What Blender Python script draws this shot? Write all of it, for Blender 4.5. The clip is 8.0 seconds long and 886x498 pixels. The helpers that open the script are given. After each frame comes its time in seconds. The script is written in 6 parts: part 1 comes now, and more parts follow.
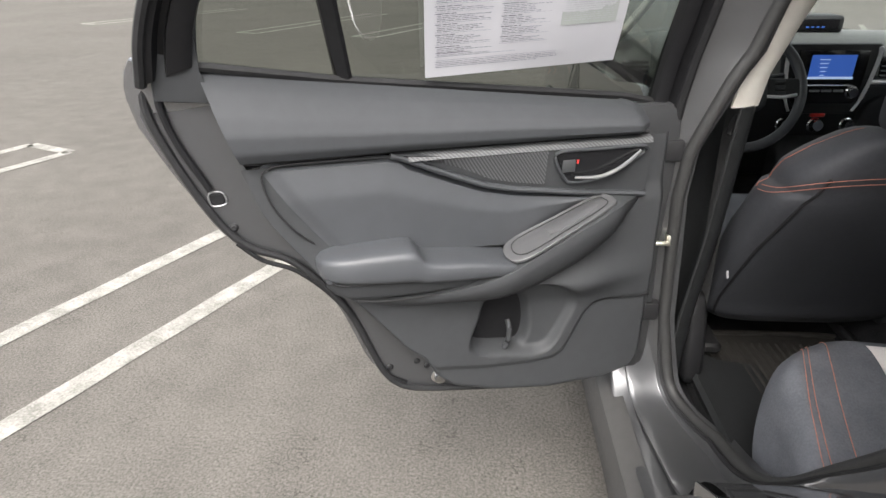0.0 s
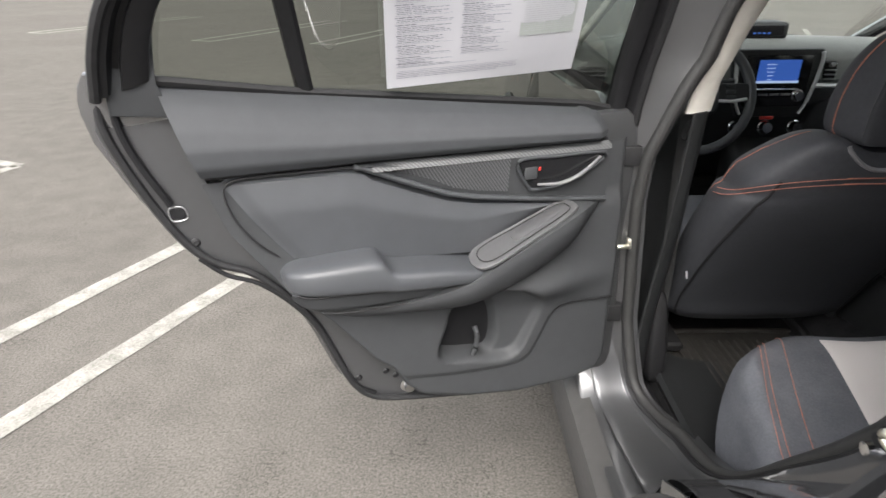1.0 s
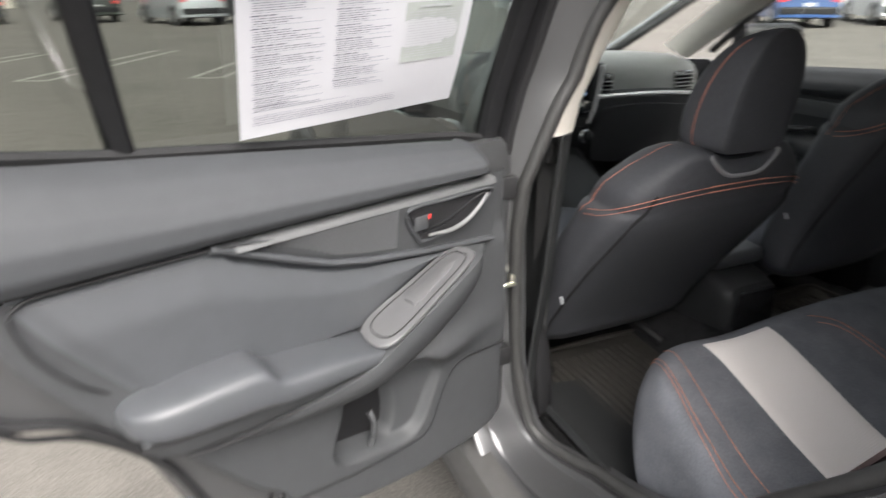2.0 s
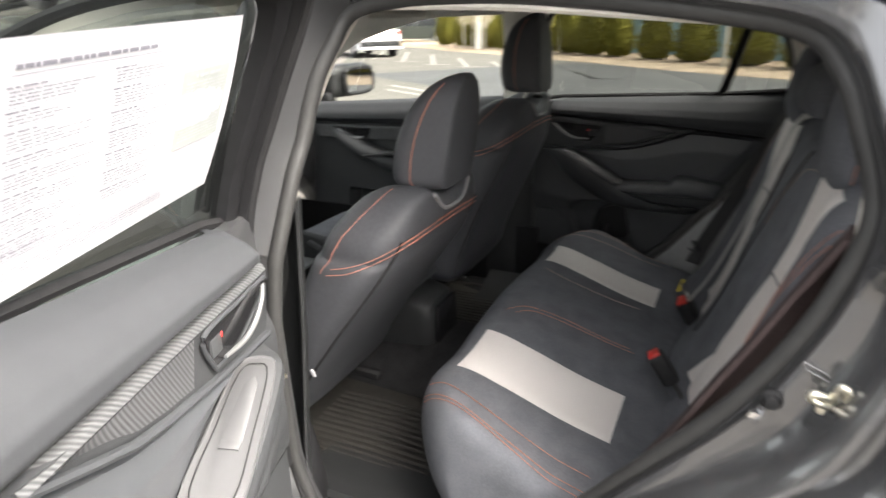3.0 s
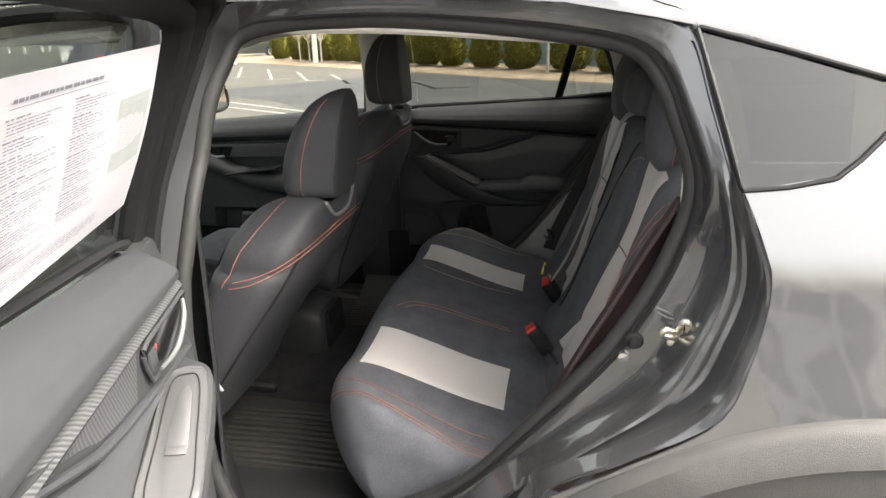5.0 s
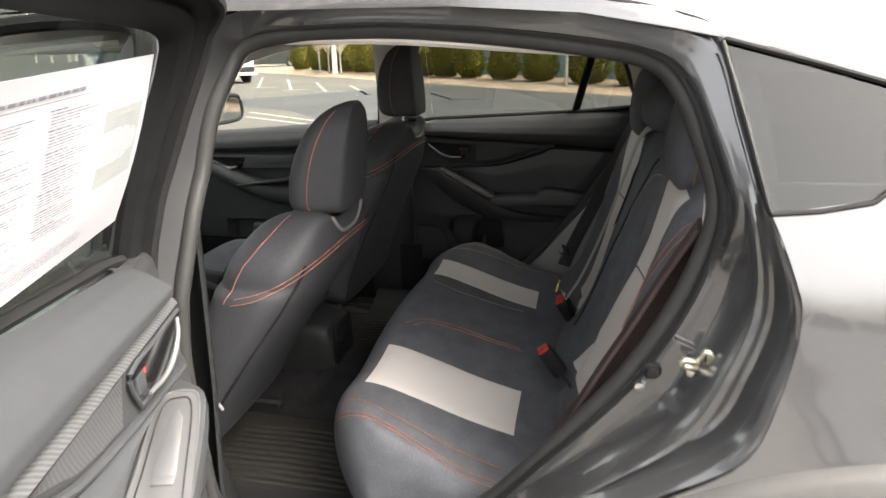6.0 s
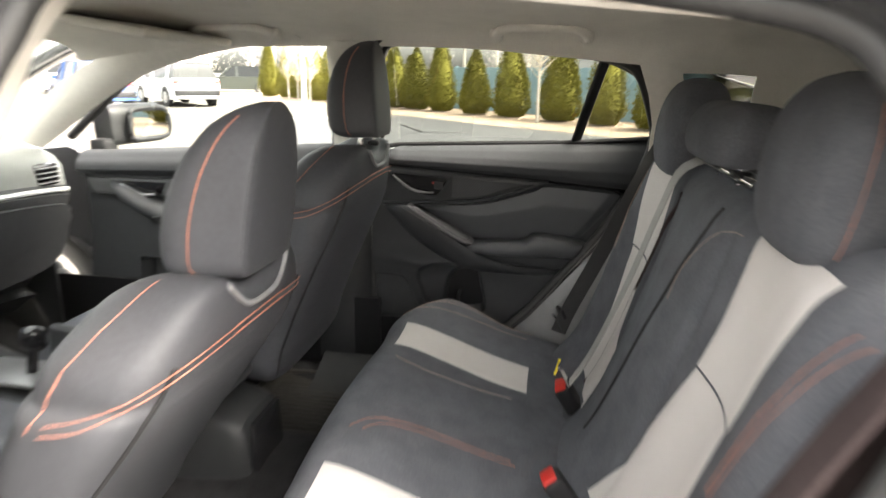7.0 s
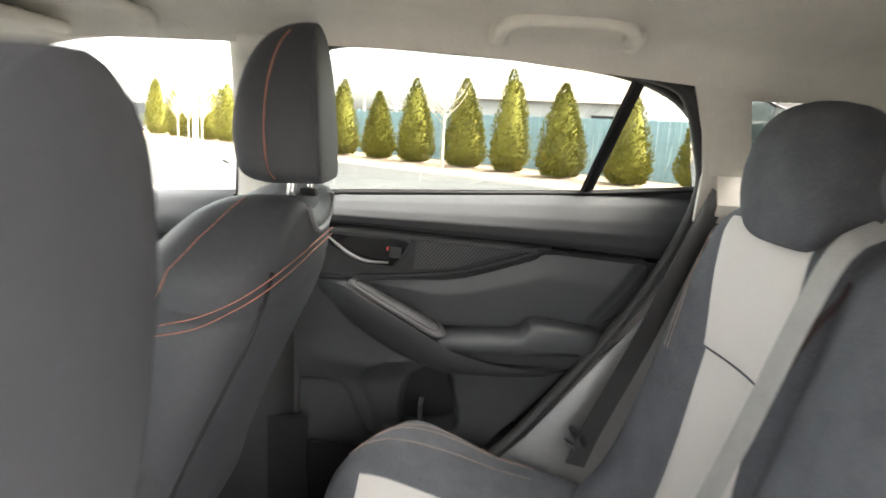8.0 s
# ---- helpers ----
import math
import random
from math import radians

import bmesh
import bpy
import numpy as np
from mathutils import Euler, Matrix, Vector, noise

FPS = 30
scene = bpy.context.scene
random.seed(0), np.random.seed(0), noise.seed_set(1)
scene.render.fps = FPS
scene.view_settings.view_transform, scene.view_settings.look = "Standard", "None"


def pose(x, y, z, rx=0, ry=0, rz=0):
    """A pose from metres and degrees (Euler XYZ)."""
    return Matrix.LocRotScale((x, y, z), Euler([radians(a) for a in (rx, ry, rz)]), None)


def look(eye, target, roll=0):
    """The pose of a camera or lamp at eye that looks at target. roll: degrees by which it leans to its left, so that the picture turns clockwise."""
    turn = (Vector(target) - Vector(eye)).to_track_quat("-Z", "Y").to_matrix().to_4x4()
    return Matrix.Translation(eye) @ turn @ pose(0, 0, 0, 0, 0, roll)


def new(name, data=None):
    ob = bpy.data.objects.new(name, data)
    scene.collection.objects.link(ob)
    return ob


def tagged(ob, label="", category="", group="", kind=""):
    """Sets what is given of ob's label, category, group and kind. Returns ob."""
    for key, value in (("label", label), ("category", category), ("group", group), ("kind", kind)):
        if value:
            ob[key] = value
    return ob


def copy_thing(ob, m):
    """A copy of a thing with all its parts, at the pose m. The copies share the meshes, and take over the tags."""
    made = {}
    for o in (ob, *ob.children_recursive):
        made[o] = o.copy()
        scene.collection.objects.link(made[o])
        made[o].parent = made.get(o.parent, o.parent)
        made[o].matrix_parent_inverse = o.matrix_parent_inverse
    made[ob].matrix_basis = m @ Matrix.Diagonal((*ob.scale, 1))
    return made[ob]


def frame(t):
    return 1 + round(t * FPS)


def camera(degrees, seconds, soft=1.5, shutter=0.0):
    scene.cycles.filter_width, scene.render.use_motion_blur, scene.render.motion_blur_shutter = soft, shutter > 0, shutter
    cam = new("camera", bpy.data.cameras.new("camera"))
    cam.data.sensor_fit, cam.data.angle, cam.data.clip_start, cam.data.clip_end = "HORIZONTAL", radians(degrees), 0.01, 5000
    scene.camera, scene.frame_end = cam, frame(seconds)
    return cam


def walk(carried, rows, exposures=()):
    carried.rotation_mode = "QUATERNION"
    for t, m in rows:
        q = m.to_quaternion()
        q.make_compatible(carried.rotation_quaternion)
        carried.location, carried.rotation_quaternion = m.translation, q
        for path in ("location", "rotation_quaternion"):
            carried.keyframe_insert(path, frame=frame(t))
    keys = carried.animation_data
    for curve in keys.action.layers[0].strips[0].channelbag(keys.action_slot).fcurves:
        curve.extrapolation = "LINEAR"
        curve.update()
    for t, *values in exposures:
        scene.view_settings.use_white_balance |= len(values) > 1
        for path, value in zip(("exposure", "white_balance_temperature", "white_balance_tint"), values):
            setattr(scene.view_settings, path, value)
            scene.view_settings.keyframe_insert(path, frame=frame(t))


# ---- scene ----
cam = camera(71.4, 8.0, shutter=0.5)
PATH = [
    (0, (-1.189, -0.092, 1.364), (-1.307, 1.712, 0.507), -0.7),
    (0.5, (-1.193, -0.089, 1.362), (-1.268, 1.721, 0.515), -0.8),
    (1, (-1.191, -0.094, 1.372), (-1.195, 1.72, 0.53), -0.7),
    (1.2, (-1.199, -0.098, 1.365), (-1.147, 1.727, 0.548), -0.5),
    (2.3, (-1.386, 0.294, 1.357), (-0.307, 1.8, 0.603), -0.5),
    (2.5, (-1.388, 0.36, 1.362), (-0.072, 1.676, 0.631), -0.5),
    (2.6, (-1.396, 0.389, 1.364), (0.022, 1.599, 0.638), -0.6),
    (3, (-1.513, 0.482, 1.381), (0.181, 1.286, 0.685), -1.0),
    (3.5, (-1.626, 0.506, 1.395), (0.196, 0.982, 0.721), -1.5),
    (3.7, (-1.64, 0.507, 1.398), (0.196, 0.92, 0.721), -1.6),
    (4.0, (-1.647, 0.514, 1.399), (0.197, 0.878, 0.717), -1.6),
    (4.2, (-1.651, 0.519, 1.402), (0.193, 0.867, 0.713), -1.6),
    (5.2, (-1.643, 0.518, 1.396), (0.205, 0.888, 0.726), -1.9),
    (5.5, (-1.641, 0.517, 1.394), (0.207, 0.895, 0.729), -2.0),
    (6, (-1.594, 0.514, 1.396), (0.255, 0.931, 0.757), -1.5),
    (6.5, (-1.413, 0.529, 1.368), (0.43, 0.991, 0.742), -0.6),
    (7, (-1.137, 0.616, 1.32), (0.763, 0.929, 0.781), 1.2),
    (7.2, (-0.996, 0.688, 1.311), (0.922, 0.906, 0.787), 2.4),
    (7.5, (-0.831, 0.768, 1.325), (1.103, 0.892, 0.829), 3.0),
    (8, (-0.564, 0.843, 1.265), (1.397, 0.84, 0.873), 3.0),
]
EXPOSE = [(t, e, k, 10) for t, e, k in ((0, 1.88, 6580), (1.2, 1.95, 6580), (2.3, 2.55, 6700), (3.0, 3.06, 6900), (3.5, 2.9, 7000), (5.5, 2.78, 7050), (6.5, 3.35, 7050), (6.7, 3.8, 7100), (7.0, 4.22, 7200), (7.5, 4.55, 7200), (8.0, 4.95, 7000))]
walk(cam, [(t, look(eye, target, roll)) for t, eye, target, roll in PATH], EXPOSE)

# ---- world and light: an overcast day ----
world = bpy.data.worlds.new("overcast_sky")
scene.world = world
world.use_nodes = True
wn, wl = world.node_tree.nodes, world.node_tree.links
sky = wn.new("ShaderNodeTexSky")
sky.sky_type = 'NISHITA'
sky.sun_disc = False
sky.sun_elevation, sky.sun_rotation = radians(50), radians(189)
sky.air_density, sky.dust_density, sky.ozone_density = 1.0, 6.0, 1.0
grey = wn.new("ShaderNodeHueSaturation")
grey.inputs["Saturation"].default_value = 0.22
wl.new(sky.outputs["Color"], grey.inputs["Color"])
wl.new(grey.outputs["Color"], wn["Background"].inputs["Color"])
wn["Background"].inputs["Strength"].default_value = 0.15
sun = new("sun", bpy.data.lights.new("sun", 'SUN'))
sun.data.energy, sun.data.angle, sun.data.color = 0.85, radians(45), (1.0, 0.97, 0.93)
sun.matrix_world = look((0, 0, 30), (1.6, 10.0, 17.5))

# ---- materials ----


def material(name, color, rough=0.6, metal=0.0, var=0.12, scale=60.0, bump=0.1, bscale=None, fine=0.0, coat=0.0, color2=None, spec=0.5, depth=0.002):
    """A principled surface with two scales of colour variation and a fine bump, in object metres."""
    m = bpy.data.materials.new(name)
    m.use_nodes = True
    n, l = m.node_tree.nodes, m.node_tree.links
    p = n["Principled BSDF"]
    tc = n.new("ShaderNodeTexCoord")
    a = n.new("ShaderNodeTexNoise")
    a.inputs["Scale"].default_value, a.inputs["Detail"].default_value = scale, 6
    b = n.new("ShaderNodeTexNoise")
    b.inputs["Scale"].default_value, b.inputs["Detail"].default_value = scale / 14, 3
    l.new(tc.outputs["Object"], a.inputs["Vector"]), l.new(tc.outputs["Object"], b.inputs["Vector"])
    mix = n.new("ShaderNodeMath")
    mix.operation = 'ADD'
    l.new(a.outputs["Fac"], mix.inputs[0]), l.new(b.outputs["Fac"], mix.inputs[1])
    ramp = n.new("ShaderNodeValToRGB")
    c2 = color2 or tuple(min(1, c * (1 + var)) for c in color)
    c1 = tuple(c * (1 - var) for c in color) if not color2 else color
    ramp.color_ramp.elements[0].position, ramp.color_ramp.elements[1].position = 0.36, 0.64
    ramp.color_ramp.elements[0].color, ramp.color_ramp.elements[1].color = (*c1, 1), (*c2, 1)
    half = n.new("ShaderNodeMath")
    half.operation = 'MULTIPLY'
    half.inputs[1].default_value = 0.5
    l.new(mix.outputs[0], half.inputs[0])
    l.new(half.outputs[0], ramp.inputs["Fac"])
    l.new(ramp.outputs["Color"], p.inputs["Base Color"])
    p.inputs["Roughness"].default_value, p.inputs["Metallic"].default_value = rough, metal
    p.inputs["Coat Weight"].default_value, p.inputs["Coat Roughness"].default_value = coat, 0.04
    p.inputs["Specular IOR Level"].default_value = spec
    if bump:
        g = n.new("ShaderNodeTexNoise")
        g.inputs["Scale"].default_value, g.inputs["Detail"].default_value = bscale or scale * 6, 4
        l.new(tc.outputs["Object"], g.inputs["Vector"])
        bp = n.new("ShaderNodeBump")
        bp.inputs["Strength"].default_value, bp.inputs["Distance"].default_value = bump, depth
        l.new(g.outputs["Fac"], bp.inputs["Height"])
        l.new(bp.outputs["Normal"], p.inputs["Normal"])
    return m


def woven(name, color, color2, size, rough=0.9, diagonal=True):
    """A woven or carbon-look surface: fine diagonal ribs."""
    m = material(name, color, rough, var=0.1, scale=30, bump=0)
    n, l = m.node_tree.nodes, m.node_tree.links
    p = n["Principled BSDF"]
    tc = n.new("ShaderNodeTexCoord")
    w = n.new("ShaderNodeTexWave")
    w.bands_direction = 'DIAGONAL' if diagonal else 'Z'
    w.inputs["Scale"].default_value, w.inputs["Distortion"].default_value = size, 0.3
    l.new(tc.outputs["Object"], w.inputs["Vector"])
    r = n.new("ShaderNodeValToRGB")
    r.color_ramp.elements[0].color, r.color_ramp.elements[1].color = (*color, 1), (*color2, 1)
    l.new(w.outputs["Fac"], r.inputs["Fac"])
    l.new(r.outputs["Color"], p.inputs["Base Color"])
    bp = n.new("ShaderNodeBump")
    bp.inputs["Strength"].default_value, bp.inputs["Distance"].default_value = 0.4, 0.001
    l.new(w.outputs["Fac"], bp.inputs["Height"])
    l.new(bp.outputs["Normal"], p.inputs["Normal"])
    return m


def glass(name, tint, rough=0.0, base=0.08):
    """A thin pane: tinted see-through mixed with a mirror by Fresnel."""
    m = bpy.data.materials.new(name)
    m.use_nodes = True
    n, l = m.node_tree.nodes, m.node_tree.links
    n.remove(n["Principled BSDF"])
    t, g, f, x = n.new("ShaderNodeBsdfTransparent"), n.new("ShaderNodeBsdfGlossy"), n.new("ShaderNodeLayerWeight"), n.new("ShaderNodeMixShader")
    pw, ad = n.new("ShaderNodeMath"), n.new("ShaderNodeMath")
    pw.operation, ad.operation = 'POWER', 'MULTIPLY_ADD'
    pw.inputs[1].default_value, ad.inputs[1].default_value, ad.inputs[2].default_value = 5.0, 1 - base, base
    t.inputs["Color"].default_value = (*tint, 1)
    g.inputs["Roughness"].default_value = rough
    l.new(f.outputs["Facing"], pw.inputs[0]), l.new(pw.outputs[0], ad.inputs[0]), l.new(ad.outputs[0], x.inputs["Fac"])
    l.new(t.outputs["BSDF"], x.inputs[1]), l.new(g.outputs["BSDF"], x.inputs[2])
    l.new(x.outputs["Shader"], n["Material Output"].inputs["Surface"])
    return m


def glow(name, color, strength):
    m = bpy.data.materials.new(name)
    m.use_nodes = True
    p = m.node_tree.nodes["Principled BSDF"]
    p.inputs["Base Color"].default_value = (*color, 1)
    p.inputs["Emission Color"].default_value = (*color, 1)
    p.inputs["Emission Strength"].default_value = strength
    return m


def asphalt_material():
    m = material("asphalt", (0.084, 0.079, 0.0725), 0.85, scale=6, bump=0.0, color2=(0.112, 0.105, 0.0965), spec=0.08)
    n, l = m.node_tree.nodes, m.node_tree.links
    p = n["Principled BSDF"]
    old = p.inputs["Base Color"].links[0].from_socket
    tc = n.new("ShaderNodeTexCoord")
    grit = n.new("ShaderNodeTexNoise")
    grit.inputs["Scale"].default_value, grit.inputs["Detail"].default_value, grit.inputs["Roughness"].default_value = 120, 8, 0.78
    l.new(tc.outputs["Object"], grit.inputs["Vector"])
    r = n.new("ShaderNodeValToRGB")
    r.color_ramp.elements[0].position, r.color_ramp.elements[1].position = 0.34, 0.68
    r.color_ramp.elements[0].color, r.color_ramp.elements[1].color = (0.40, 0.40, 0.40, 1), (1.62, 1.61, 1.57, 1)
    l.new(grit.outputs["Fac"], r.inputs["Fac"])
    # dark little cracks and pits
    warp = n.new("ShaderNodeTexNoise")
    warp.inputs["Scale"].default_value, warp.inputs["Detail"].default_value = 14, 5
    l.new(tc.outputs["Object"], warp.inputs["Vector"])
    add = n.new("ShaderNodeVectorMath")
    add.operation = 'ADD'
    sc = n.new("ShaderNodeVectorMath")
    sc.operation = 'SCALE'
    sc.inputs["Scale"].default_value = 0.12
    l.new(warp.outputs["Color"], sc.inputs[0])
    l.new(tc.outputs["Object"], add.inputs[0]), l.new(sc.outputs[0], add.inputs[1])
    v = n.new("ShaderNodeTexVoronoi")
    v.feature = 'DISTANCE_TO_EDGE'
    v.inputs["Scale"].default_value = 24
    l.new(add.outputs[0], v.inputs["Vector"])
    cr = n.new("ShaderNodeValToRGB")
    cr.color_ramp.elements[0].position, cr.color_ramp.elements[1].position = 0.012, 0.03
    cr.color_ramp.elements[0].color, cr.color_ramp.elements[1].color = (0.58, 0.57, 0.56, 1), (1, 1, 1, 1)
    l.new(v.outputs["Distance"], cr.inputs["Fac"])
    gate = n.new("ShaderNodeTexNoise")
    gate.inputs["Scale"].default_value, gate.inputs["Detail"].default_value = 5, 4
    l.new(tc.outputs["Object"], gate.inputs["Vector"])
    gr = n.new("ShaderNodeValToRGB")
    gr.color_ramp.elements[0].position, gr.color_ramp.elements[1].position = 0.53, 0.66
    l.new(gate.outputs["Fac"], gr.inputs["Fac"])
    m1 = n.new("ShaderNodeMix")
    m1.data_type, m1.blend_type = 'RGBA', 'MULTIPLY'
    m1.inputs["Factor"].default_value = 1
    l.new(old, m1.inputs["A"]), l.new(r.outputs["Color"], m1.inputs["B"])
    m2 = n.new("ShaderNodeMix")
    m2.data_type, m2.blend_type = 'RGBA', 'MULTIPLY'
    l.new(gr.outputs["Color"], m2.inputs["Factor"])
    l.new(m1.outputs["Result"], m2.inputs["A"]), l.new(cr.outputs["Color"], m2.inputs["B"])
    l.new(m2.outputs["Result"], p.inputs["Base Color"])
    bp = n.new("ShaderNodeBump")
    bp.inputs["Strength"].default_value, bp.inputs["Distance"].default_value = 0.6, 0.004
    l.new(grit.outputs["Fac"], bp.inputs["Height"])
    l.new(bp.outputs["Normal"], p.inputs["Normal"])
    return m


PAINT = material("grey_metallic_paint", (0.15, 0.151, 0.156), 0.13, 0.66, var=0.015, scale=900, bump=0.0, coat=1.0)
PAINT.node_tree.nodes["Principled BSDF"].inputs["Coat IOR"].default_value = 1.65
JAMB = material("grey_jamb_paint", (0.125, 0.127, 0.133), 0.25, 0.7, var=0.02, scale=300, bump=0.0, coat=1.0)
# the body paint again, darkened for the shade on door frame, pillar and sill
SHADEPAINT = material("shaded_body_paint", (0.062, 0.063, 0.066), 0.28, 0.4, var=0.03, scale=60, bump=0.0, coat=0.5)
WEATHERSTRIP = material("grey_weatherstrip", (0.03, 0.03, 0.03), 0.5, spec=0.35, var=0.15, scale=60, bump=0.2)
SEAL = material("black_rubber", (0.016, 0.016, 0.017), 0.6, spec=0.22, var=0.2, scale=80, bump=0.2)
TRIM = material("dark_grey_trim", (0.036, 0.038, 0.0415), 0.66, spec=0.28, var=0.06, scale=40, bump=0.35, bscale=1400, depth=0.0006)
TRIM2 = material("charcoal_trim", (0.034, 0.0356, 0.038), 0.6, spec=0.3, var=0.08, scale=40, bump=0.35, bscale=1400, depth=0.0006)
VINYL = material("padded_dark_vinyl", (0.046, 0.0487, 0.0535), 0.48, var=0.07, scale=30, bump=0.3, bscale=900, depth=0.0006)
SILVER = material("satin_grey_bezel", (0.22, 0.222, 0.226), 0.4, 0.6, var=0.05, scale=50, bump=0.05)
CARBON = woven("carbon_look_inlay", (0.034, 0.035, 0.037), (0.088, 0.09, 0.093), 62, 0.5)
WEAVE = woven("fine_dark_weave", (0.024, 0.025, 0.027), (0.085, 0.087, 0.091), 80, 0.42)
SWITCHPLATE = material("dark_satin_plate", (0.11, 0.11, 0.114), 0.42, 0.5, var=0.05, scale=50, bump=0.05)
CHROME = material("chrome", (0.75, 0.75, 0.76), 0.12, 1.0, var=0.03, bump=0.0)
ZINC = material("yellow_zinc_steel", (0.82, 0.79, 0.68), 0.35, 1.0, var=0.2, scale=120, bump=0.2)
CLOTH = material("black_seat_cloth", (0.102, 0.106, 0.119), 0.92, var=0.18, scale=260, bump=0.7, bscale=1100, depth=0.001, spec=0.2)
GREYVINYL = material("pale_grey_vinyl", (0.16, 0.16, 0.165), 0.5, var=0.06, scale=60, bump=0.2, bscale=900, depth=0.0006)
CLOTH2 = material("dark_grey_seat_vinyl", (0.042, 0.0435, 0.049), 0.6, spec=0.32, var=0.1, scale=120, bump=0.4, bscale=800, depth=0.0008)
GREYCLOTH = woven("light_grey_seat_cloth", (0.52, 0.49, 0.475), (0.66, 0.625, 0.61), 120, 0.95)
THREAD = material("orange_thread", (0.37, 0.145, 0.098), 0.7, var=0.25, scale=500, bump=0.5)
CARPET = material("black_carpet", (0.02, 0.02, 0.021), 1.0, var=0.4, scale=300, bump=1.0, bscale=700, spec=0.1)
RUBBERMAT = material("black_rubber_mat", (0.03, 0.028, 0.025), 0.66, spec=0.3, var=0.3, scale=40, bump=0.5, bscale=300)
HEADLINER = material("beige_headliner", (0.66, 0.63, 0.575), 0.95, var=0.05, scale=200, bump=0.4, bscale=900, spec=0.15)
PILLARTRIM = material("beige_plastic", (0.66, 0.63, 0.575), 0.6, var=0.05, scale=60, bump=0.2, bscale=900)
# dark dash plastic, paled for the daylight on its top
LITDASH = material("lit_dash_plastic", (0.15, 0.156, 0.15), 0.55, var=0.08, scale=50, bump=0.4, bscale=900)
GLOSSBLACK = material("gloss_black", (0.012, 0.012, 0.013), 0.12, var=0.1, bump=0.0)
BELTWEB = material("dark_belt_webbing", (0.032, 0.032, 0.033), 0.7, var=0.12, scale=400, bump=0.5)
# belt webbing paled to stand for the light falling on it
LITBELT = material("lit_belt_webbing", (0.34, 0.33, 0.32), 0.7, var=0.1, scale=400, bump=0.5)
RED = material("red_plastic", (0.5, 0.025, 0.02), 0.4, var=0.05, bump=0.0)
YELLOW = material("yellow_tag", (0.75, 0.6, 0.03), 0.5, var=0.05, bump=0.0)
PAPER = material("white_paper", (0.38, 0.38, 0.404), 0.75, var=0.02, scale=20, bump=0.3, bscale=12, depth=0.004)
INK = material("grey_print", (0.15, 0.15, 0.175), 0.8, var=0.1, bump=0.0)
INKPALE = material("pale_grey_print", (0.28, 0.30, 0.285), 0.8, var=0.05, bump=0.0)
CLADDING = material("grey_plastic_cladding", (0.046, 0.045, 0.044), 0.6, var=0.12, scale=50, bump=0.4, bscale=600)
TYRE = material("tyre_rubber", (0.02, 0.02, 0.02), 0.8, var=0.3, scale=60, bump=0.4)
ALLOY = material("alloy_rim", (0.5, 0.5, 0.51), 0.3, 0.9, var=0.05, bump=0.0)
WINDOW = glass("clear_window_glass", (0.76, 0.80, 0.77))
REARGLASS = glass("tinted_rear_door_glass", (0.35, 0.375, 0.35))
PRIVACY = glass("privacy_glass", base=0.07, tint=(0.20, 0.215, 0.205))
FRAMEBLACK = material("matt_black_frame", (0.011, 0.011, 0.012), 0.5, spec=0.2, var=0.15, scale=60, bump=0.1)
CONSOLE = material("black_console_plastic", (0.02, 0.021, 0.022), 0.5, spec=0.3, var=0.1, scale=50, bump=0.2)
LIGHTMETAL = material("satin_silver_trim", (0.65, 0.655, 0.66), 0.35, 0.35, var=0.04, bump=0.0)
FARGLASS = material("dark_car_glass", (0.012, 0.013, 0.014), 0.3, spec=0.12, var=0.1, bump=0.0)
MIRROR = material("mirror_glass", (0.55, 0.56, 0.57), 0.02, 1.0, var=0.0, bump=0.0)
ASPHALT = asphalt_material()
LINE = material("worn_white_line_paint", (0.11, 0.105, 0.092), 0.8, scale=130, bump=0.5, color2=(0.29, 0.28, 0.255), bscale=160)
DARKASPHALT = material("newer_dark_asphalt", (0.045, 0.045, 0.047), 0.85, spec=0.15, scale=5, bump=0.5, color2=(0.066, 0.066, 0.066), bscale=150)
MULCH = material("tan_mulch", (0.17, 0.122, 0.083), 1.0, scale=14, bump=1.0, color2=(0.345, 0.262, 0.187), bscale=40, depth=0.03)
LEAF = material("arborvitae_foliage", (0.098, 0.094, 0.016), 0.9, scale=7, bump=0.0, color2=(0.15, 0.138, 0.027), spec=0.15)
TWIG = material("tan_twigs", (0.42, 0.36, 0.27), 0.9, var=0.2, scale=40)
BIRCH = material("pale_birch_bark", (0.7, 0.68, 0.62), 0.8, var=0.15, scale=8)
BARK = material("grey_bark", (0.32, 0.29, 0.25), 0.9, var=0.25, scale=40, bump=0.6)
FENCE = material("blue_grey_fence_slats", (0.17, 0.27, 0.31), 0.8, var=0.15, scale=6, bump=0.2)

# ---- mesh helpers ----


def crom(pts, n, closed=False):
    """n points on a Catmull-Rom curve through pts, evenly by arc length."""
    p = np.array(pts, float)
    k = len(p)
    if closed:
        q = np.vstack([p[-1], p, p[0], p[1]])
        segs = k
    else:
        q = np.vstack([2 * p[0] - p[1], p, 2 * p[-1] - p[-2]])
        segs = k - 1
    out = []
    for i in range(segs):
        a, b, c, d = q[i:i + 4]
        for t in np.linspace(0, 1, 24, endpoint=False):
            out.append(0.5 * ((2 * b) + (c - a) * t + (2 * a - 5 * b + 4 * c - d) * t * t + (3 * b - a - 3 * c + d) * t ** 3))
    out.append(p[0] if closed else p[-1])
    out = np.array(out)
    s = np.concatenate([[0], np.cumsum(np.linalg.norm(np.diff(out, axis=0), axis=1))])
    want = np.linspace(0, s[-1], n + 1)[:-1] if closed else np.linspace(0, s[-1], n)
    return np.stack([np.interp(want, s, out[:, i]) for i in range(p.shape[1])], axis=1)


